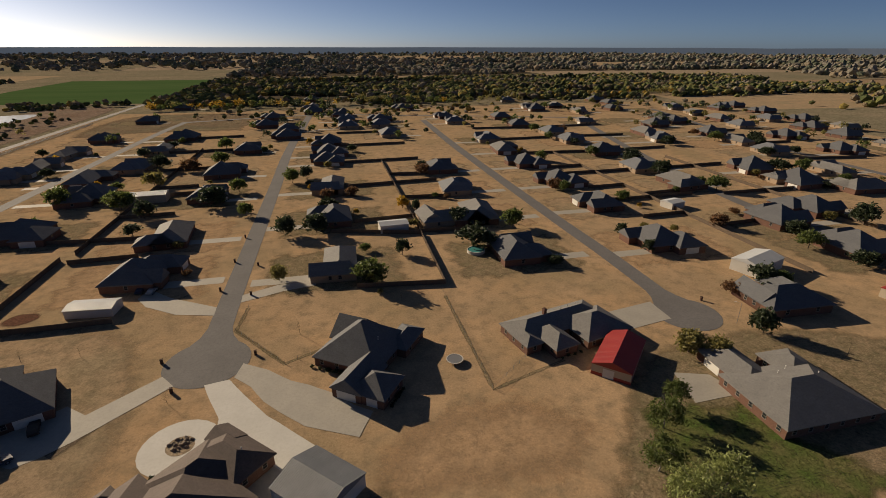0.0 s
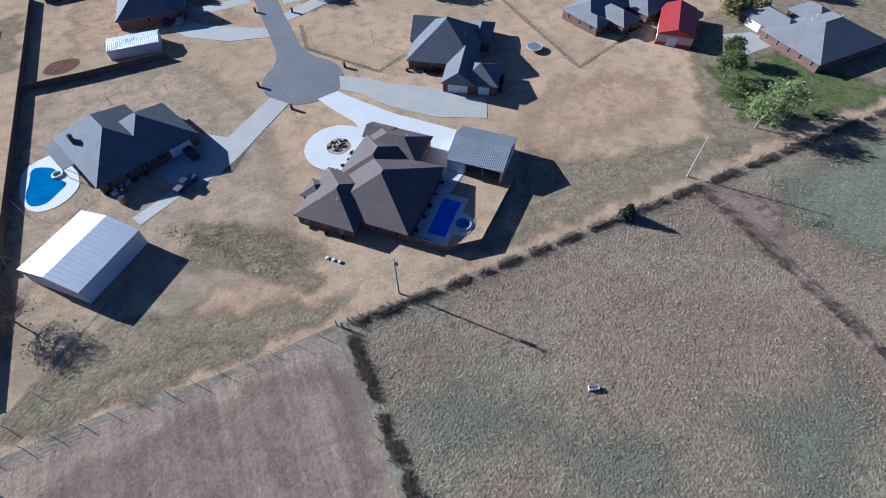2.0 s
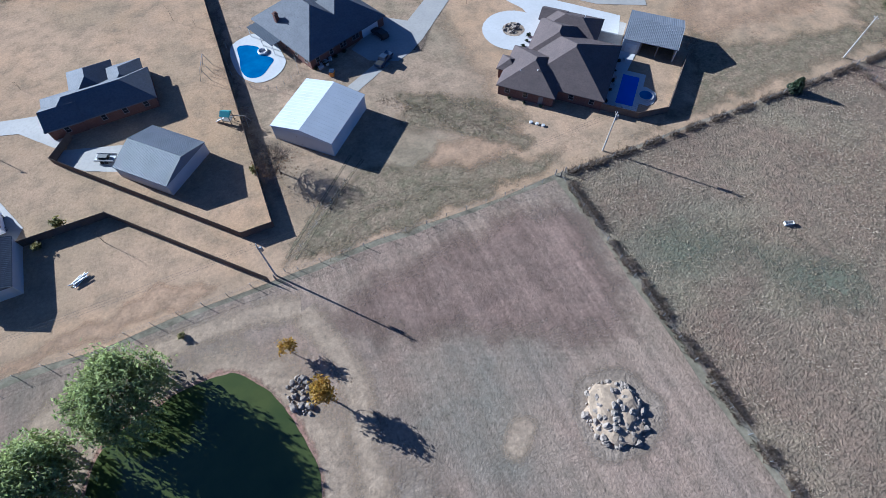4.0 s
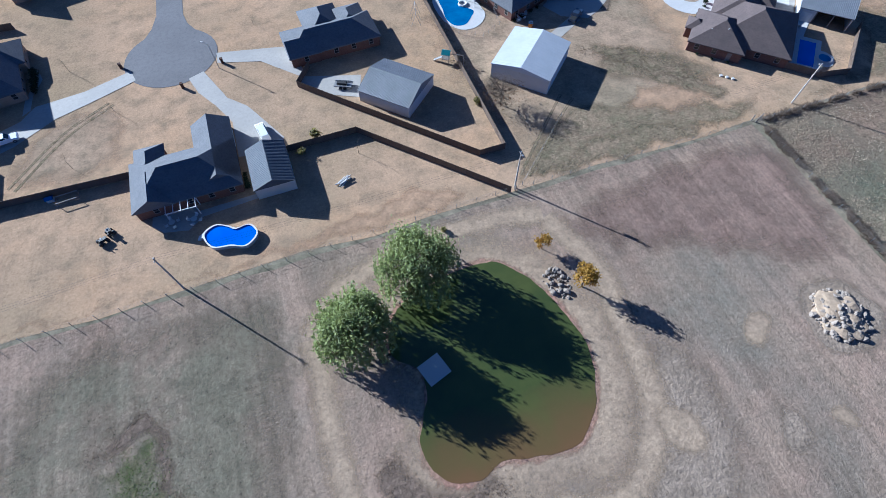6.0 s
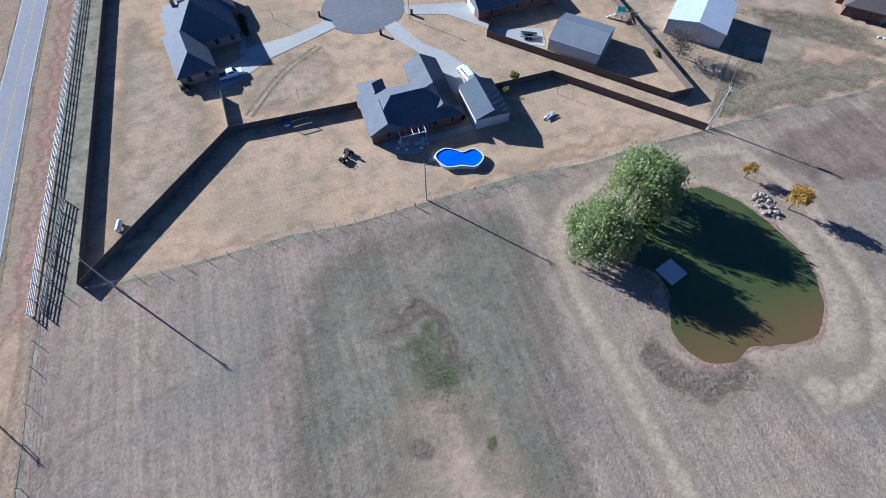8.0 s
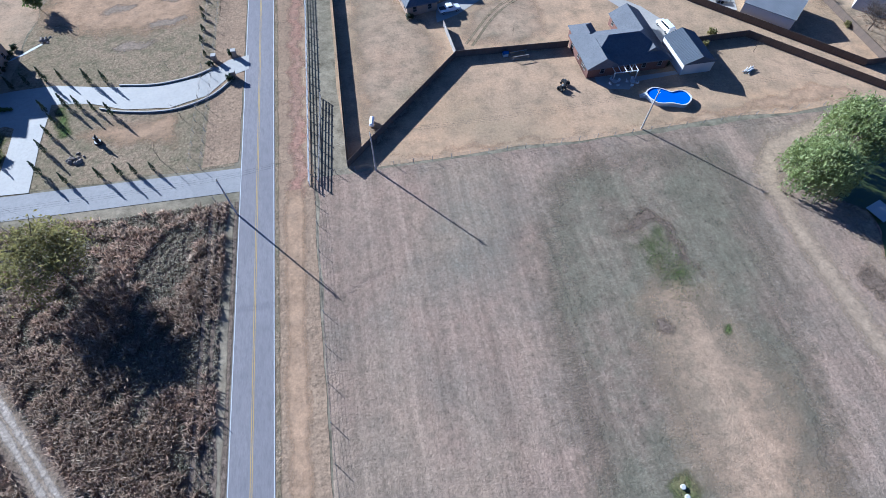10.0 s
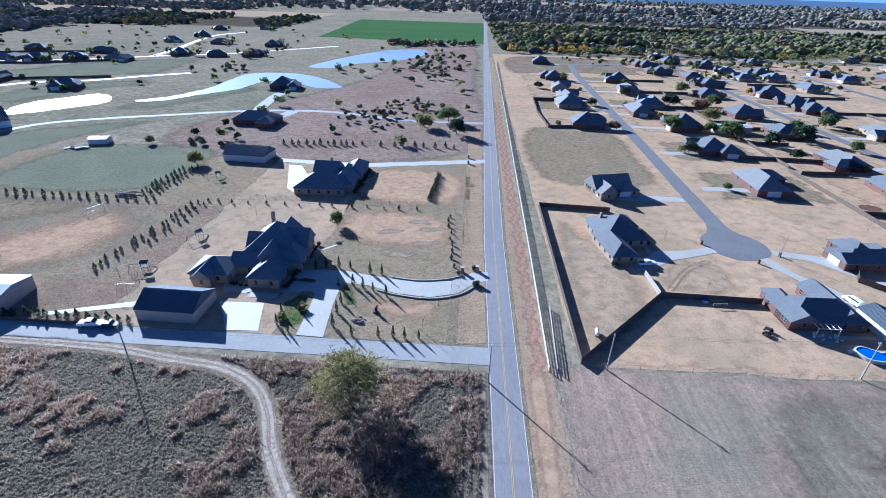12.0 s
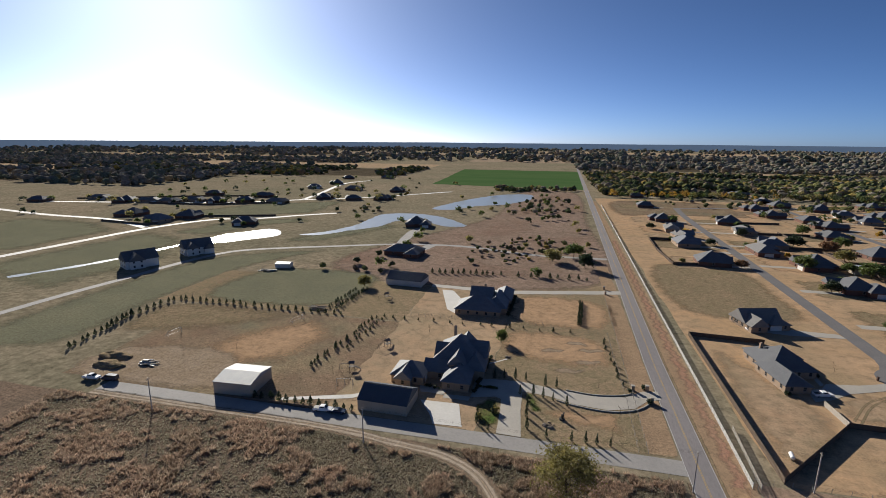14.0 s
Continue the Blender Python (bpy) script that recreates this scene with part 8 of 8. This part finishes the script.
propane_tank(-221.6, 52.0, 80)
ob = thing("water_trough", "small pale water trough in the pasture", "trough", pose(-15.0, 13.4, 0, 0, 0, -20))
bm = bmesh.new()
for a in ((-0.8, -0.35, 0.05, 0.8, -0.3, 0.55), (-0.8, 0.3, 0.05, 0.8, 0.35, 0.55), (-0.8, -0.3, 0.05, -0.75, 0.3, 0.55), (0.75, -0.3, 0.05, 0.8, 0.3, 0.55), (-0.75, -0.3, 0.05, 0.75, 0.3, 0.1)):
    block(bm, *a)
part("tub", bm, M["siding"], ob)
for x in (-0.6, 0.6):
    bm = bmesh.new()
    block(bm, x - 0.06, -0.38, 0, x + 0.06, 0.38, 0.05)
    part("skid", bm, M["timber"], ob)
ob = thing("pipe_heap", "heap of loose white plastic pipes", "pipes", pose(-133.5, 54.4, 0))
for k in range(9):
    bm = bmesh.new()
    a, u, v = rnd.uniform(-0.4, 0.9), rnd.uniform(-0.7, 0.7), rnd.uniform(-0.6, 0.6)
    tube(bm, (u - 1.2 * math.cos(a), v - 1.2 * math.sin(a), 0.1 + 0.04 * k), (u + 1.2 * math.cos(a), v + 1.2 * math.sin(a), 0.12 + 0.05 * k), 0.1, 0.1, 7)
    part("pipe", bm, M["trim"], ob)


def frame_trampoline(x, y, rot):
    ob = thing("picnic_bench", "long weathered garden frame beside the fence", "garden frame", pose(x, y, 0, 0, 0, rot))
    for a in (-1.9, 1.9):
        for b in (-0.9, 0.9):
            bm = bmesh.new()
            block(bm, a - 0.06, b - 0.06, 0, a + 0.06, b + 0.06, 1.0)
            part("post", bm, M["timber"], ob)
    for b in (-0.9, 0.9):
        bm = bmesh.new()
        block(bm, -2.0, b - 0.05, 0.92, 2.0, b + 0.05, 1.04)
        part("rail", bm, M["fence_pale"], ob)


frame_trampoline(-185.0, 68.2, 5)
ob = thing("pet_house", "small blue-roofed pet house by the fence", "pet house", pose(-188.2, 69.2, 0, 0, 0, 5))
bm, top = roof_mesh(-0.6, -0.5, 0.6, 0.5, 0.9, 0.6, "gx", 0.12, 0.05)
part("roof", bm, M["pool_cyan"], ob)
part("wall", wall_mesh(-0.6, -0.5, 0.6, 0.5, 0.88, top - 0.05, "gx"), M["siding"], ob)


def street_lamp(x, y, rot, h=6.5):
    ob = thing("street_lamp", "slim grey street lamp with a short arm", "street lamp", pose(x, y, 0, 0, 0, rot))
    bm = bmesh.new()
    tube(bm, (0, 0, -0.2), (0, 0, h), 0.09, 0.06, 8)
    part("post", bm, M["steel"], ob)
    bm = bmesh.new()
    tube(bm, (0, 0, h - 0.1), (1.4, 0, h + 0.15), 0.04, 0.03, 6)
    part("arm", bm, M["steel"], ob)
    bm = bmesh.new()
    block(bm, 1.3, -0.14, h + 0.08, 1.85, 0.14, h + 0.2)
    part("lamp_head", bm, M["siding"], ob)


street_lamp(-153.0, 97.4, 140)
street_lamp(109, 98, 140)

# estate garden
bm = bmesh.new()
tube(bm, (0, 0, 0), (0, 0, 0.5), 0.8, 0.7, 12)
tube(bm, (0, 0, 0.5), (0.1, 0, 1.6), 0.35, 0.45, 8)
tube(bm, (0.1, 0, 1.6), (0.5, 0, 2.3), 0.25, 0.12, 8)
tagged(part("statue", bm, M["black"]), "dark weathered sculpture on a round plinth", "statue").location = (-277.4, 56.2, 0.03)
rock_heap("fire_pit", "ring of dark stones round a fire pit", -281.0, 52.6, 1.6, 1.6, 26, 0.35, 0.15)
rock_heap("garden_stones", "ring of pale stones round a garden bed", -296.1, 93.3, 1.7, 1.7, 30, 0.3, 0.25)
ribbon("garden_walk", [(-296.5, 92.0), (-300.0, 88.6), (-304.2, 85.6)], 0.7, 0.06, M["concrete_new"], "narrow pale garden walk", "path")


def low_wall(pts, h=0.35, w=0.3):
    line = smooth_line(pts, 1.0)
    bm = bmesh.new()
    rows = []
    for i, p in enumerate(line):
        d = (line[min(i + 1, len(line) - 1)] - line[max(i - 1, 0)]).normalized()
        s = Vector((-d.y, d.x)) * w / 2
        rows.append([bm.verts.new((*(p + s), 0)), bm.verts.new((*(p + s), h)), bm.verts.new((*(p - s), h)), bm.verts.new((*(p - s), 0))])
    for a, b in zip(rows, rows[1:]):
        for k in range(4):
            bm.faces.new((a[k], b[k], b[(k + 1) % 4], a[(k + 1) % 4]))
    bm.faces.new(rows[0])
    bm.faces.new(rows[-1][::-1])
    bmesh.ops.recalc_face_normals(bm, faces=bm.faces[:])
    tagged(part("garden_wall", bm, M["concrete"]), "low pale stone wall along the driveway", "wall")


low_wall([(-250.8, 72.0), (-256.0, 66.4), (-264.1, 63.6), (-273.6, 64.7), (-279, 66.6)])
low_wall([(-255.5, 76.2), (-260.5, 73.9), (-267.9, 72.6), (-276, 73.6)])


def gate_pillar(x, y):
    ob = thing("gate_pillar", "square stone gate pillar with a cap", "gate pillar", pose(x, y, 0), "gate pillars")
    bm = bmesh.new()
    block(bm, -0.45, -0.45, 0, 0.45, 0.45, 1.7)
    part("shaft", bm, M["brick_tan"], ob)
    bm = bmesh.new()
    block(bm, -0.55, -0.55, 1.7, 0.55, 0.55, 1.85)
    part("cap", bm, M["concrete"], ob)


for x, y in ((-251.0, 79.6), (-250.9, 72.1), (-255.4, 78.6), (-254.6, 190), (-254.6, 181)):
    gate_pillar(x, y)
for x, y, r in ((-251.8, 80.6, 1.0), (-251.6, 71.4, 1.1), (-256.6, 77.2, 0.9)):
    bush("clipped dark shrub beside a gate pillar", x, y, r)

# work yard west of the metal shed
cover("dirt", "bare trodden work yard", [(-440, 46), (-386, 46), (-384, 62), (-400, 76), (-436, 70)], 4, 0.034)
for x, y, rx, ry, h in ((-434, 60, 6.5, 3.0, 1.6), (-430, 54, 6.0, 2.6, 1.4)):
    bm = bmesh.new()
    bmesh.ops.create_icosphere(bm, subdivisions=4, radius=1.0)
    for v in bm.verts:
        f = 1 + 0.3 * noise.noise(v.co * 2.2 + Vector((x, 0, 0)))
        v.co = Vector((v.co.x * rx * f, v.co.y * ry * f, max(-0.05, v.co.z) * h * f))
    tagged(part("earth_mound", bm, M["lawn_weedy"]), "weedy mound of dumped earth", "earth mound").location = (x, y, 0)
ob = thing("scrap_heap", "heap of boards and scrap metal", "scrap", pose(-417.5, 58.0, 0))
for k in range(16):
    bm = bmesh.new()
    block(bm, -2.2, -0.25, 0, 2.2, 0.25, 0.12, pose(rnd.uniform(-1.5, 1.5), rnd.uniform(-1.5, 1.5), 0.12 * (k % 6), rnd.uniform(-6, 6), rnd.uniform(-6, 6), rnd.uniform(-30, 50)))
    part("board", bm, M["timber" if k % 3 else "siding"], ob)
car("old white truck parked in the work yard", -427, 44.5, 5, "paint_white", "pickup", "pickup")
car("old dark truck parked in the work yard", -420.5, 45.2, 185, "paint_dark", "van", "van")
car("dark car beside the white one by the hedge", -340.5, 44.6, 5, "paint_dark", "sedan")
patch("ground_burn_pit", ring(-90.5, 146.0, 4.0, 16, 1.2), 0.05, M["dug_earth_soft"], "reddish earth of a dug pit", wobble=0.3, smooth=True, rim=0.7)

# fence round the free-form pool and the lane
wire_fence("thin mesh fence round the pool", [(-88.6, 112), (-96, 110.5), (-99.2, 104), (-98.9, 95.7), (-95.8, 89.9), (-90.7, 86.6), (-85.0, 89.6), (-84.4, 95.2)], h=1.2, span=2.4, wires=3, thick=0.015, post=0.03)
wire_fence("thin wire fence behind the brick houses", [(31.8, 136), (32.0, 86.2), (44, 96)], h=1.2, span=3, wires=3, thick=0.02)
wire_fence("thin wire fence of a paddock", [(-343, 128), (-285, 129.4)], h=1.2, span=3, wires=3, thick=0.02)
privacy_fence("short board fence beside the farm lane", [(-372, 44.8), (-338, 44.6)], h=0.9)

shed("garden_shed", "small pale shed at the paddock corner", -443.4, 190.0, 10, 9, 6, 2.6, 0.2, "gx", "siding", "metal_white", ribs=0.8)
ob = thing("scrap_heap", "heap of old boards and junk at the paddock edge", "scrap", pose(-447.5, 179.5, 0))
for k in range(14):
    bm = bmesh.new()
    block(bm, -2.6, -0.4, 0, 2.6, 0.4, 0.3, pose(rnd.uniform(-3.5, 3.5), rnd.uniform(-2, 2), 0.15 * (k % 5), rnd.uniform(-8, 8), rnd.uniform(-8, 8), rnd.uniform(-50, 60)))
    part("board", bm, M["timber" if k % 3 else "siding"], ob)
ob = thing("brush_pile", "heap of cut branches and boards in the paddock", "brush pile", pose(-387.0, 124.6, 0))
for k in range(30):
    bm = bmesh.new()
    a, u, v = rnd.uniform(-0.5, 0.7), rnd.uniform(-3.4, 3.4), rnd.uniform(-1.6, 1.6)
    tube(bm, (u - 2 * math.cos(a), v - 2 * math.sin(a), 0.15 + 0.03 * k), (u + 2 * math.cos(a), v + 2 * math.sin(a), 0.3 + 0.035 * k), 0.16, 0.09, 6)
    part("branch", bm, M["timber" if k % 4 else "fence_pale"], ob)
cover("bare_soil", "worn reddish paddock soil", [(-400, 60), (-372, 72), (-366, 100), (-384, 112), (-402, 96), (-410, 76)], 10, 0.031)
cover("lawn_weedy", "dark weedy paddock grass", [(-456, 80), (-420, 90), (-392, 116), (-458, 118)], 9, 0.03)
cover("pasture_green", "grey-green meadow beyond the paddock", [(-505, 60), (-464, 64), (-466, 120), (-462, 186), (-440, 240), (-500, 205), (-512, 140)], 8, 0.024)
cover("pasture_green", "grey-green paddock grass", [(-452, 128), (-386, 128), (-374, 170), (-390, 192), (-448, 184)], 6, 0.033)

cover("lawn_weedy", "greyer grass of the eastern lots", [(54, 70), (78, 92), (128, 92), (170, 60), (175, 42), (60, 42), (40, 46)], 4, 0.026)
cover("lawn_weedy", "greenish weeds beside the white shed drive", [(-62, 72), (-52, 66), (-42, 58), (-46, 54), (-56, 58), (-64, 66)], 4, 0.035)
# no hollow is cut: the ditch's shadow is painted as a flat dark strip
ribbon("ground_ditch", [(-41.5, 104.5), (-46.5, 99.8), (-51.0, 95.0), (-54.6, 89.6), (-57.5, 86.0)], 0.9, 0.05, M["brushland_soft"], "flat dark strip painted for the shadowed ditch beside the driveway", "ground", wobble=0.5, rim=1.1)
ribbon("ground_ditch_lip", [(-42.8, 105.6), (-48.0, 100.6), (-52.6, 95.6), (-56.2, 90.0)], 1.2, 0.048, M["bare_soil_soft"], "bare earth lip of the ditch", "ground", wobble=0.5, rim=1.0)
ribbon("ground_pasture_ditch", [(29.6, 38.5), (30.5, 26), (30.5, 12), (30, 0), (28, -14)], 0.8, 0.045, M["field_red_soft"], "bare red line worn beside the pasture fence", "ground", wobble=0.8, rim=1.4)
for pts in ([(31.8, 133), (32.2, 86), (53.2, 92.9)], [(-27.6, 138.6), (-29.3, 125.7), (-15.3, 107.0), (-6.1, 111.5)]):
    ribbon("ground_fence_weeds", pts, 0.35, 0.046, M["lawn_weedy_soft"], "dark grass under a thin fence", "ground", wobble=0.3, rim=0.6, straight=True)
wire_fence("thin wire fence round a front lawn", [(-27.6, 138.6), (-29.3, 125.7), (-15.3, 107.0), (-6.1, 111.5)], h=1.0, span=3, wires=2, thick=0.015)
pool_wall = thing("above_ground_pool", "round above-ground pool with a dark cover", "swimming pool", pose(51.5, 164.5, 0))
hoop = [Vector((3.4 * math.cos(k * 0.2244), 3.4 * math.sin(k * 0.2244))) for k in range(28)]
ring_wall(hoop, 1.2, "siding", pool_wall, "wall", 0.1)
ring_wall([p * 1.03 for p in hoop], 1.27, "trim", pool_wall, "rim", 0.3, 1.17)
bm = bmesh.new()
bm.faces.new([bm.verts.new((p.x * 0.97, p.y * 0.97, 1.1)) for p in hoop])
part("cover", bm, M["teal"], pool_wall, "dark green pool cover")

for pts in ([(-628, 140), (-535, 110), (-528, 190), (-565, 255), (-618, 272)], [(-780, 190), (-645, 170), (-642, 268), (-700, 296), (-790, 300)], [(-600, 262), (-552, 262), (-536, 320), (-500, 350), (-530, 372), (-590, 335)], [(-690, 340), (-612, 346), (-530, 400), (-540, 520), (-640, 455)], [(-500, 250), (-455, 262), (-415, 345), (-440, 372), (-478, 300)]):
    cover("pasture_green", "dull grey-green grass among the far lots", pts, 14, 0.023, False, 4.0)
for pts in ([(-700, 300), (-640, 292), (-634, 345), (-560, 372)], [(-760, 420), (-680, 425), (-612, 470)], [(-880, 432), (-740, 505), (-690, 520)]):
    privacy_fence("weathered board fence behind the far houses", pts, span=6.0)

# tyre tracks
for pts in ([(-196.5, 75), (-187, 87), (-177.5, 94)], [(-195.2, 74), (-186, 86), (-176.5, 93)], [(-98.5, 43), (-86, 55), (-80, 60)], [(-100, 44), (-88, 56), (-82, 62)]):
    ribbon("track_tyre_mark", pts, 0.3, 0.045, M["lawn_weedy_soft"], "faint tyre track across the lawn", "track", rim=0.25, wobble=0.1)
# wooden corner posts
for x, y in ((-46.6, 39.9), (-45.4, 40.4), (8.5, 39.6), (-102.6, 40.6), (29.6, 39.8), (-47.4, 40.6)):
    bm = bmesh.new()
    tube(bm, (0, 0, -0.2), (0, 0, 1.7), 0.13, 0.11, 8)
    tagged(part("fence_post", bm, M["timber"]), "stout weathered corner fence post", "post", "corner fence posts").location = (x, y, 0)
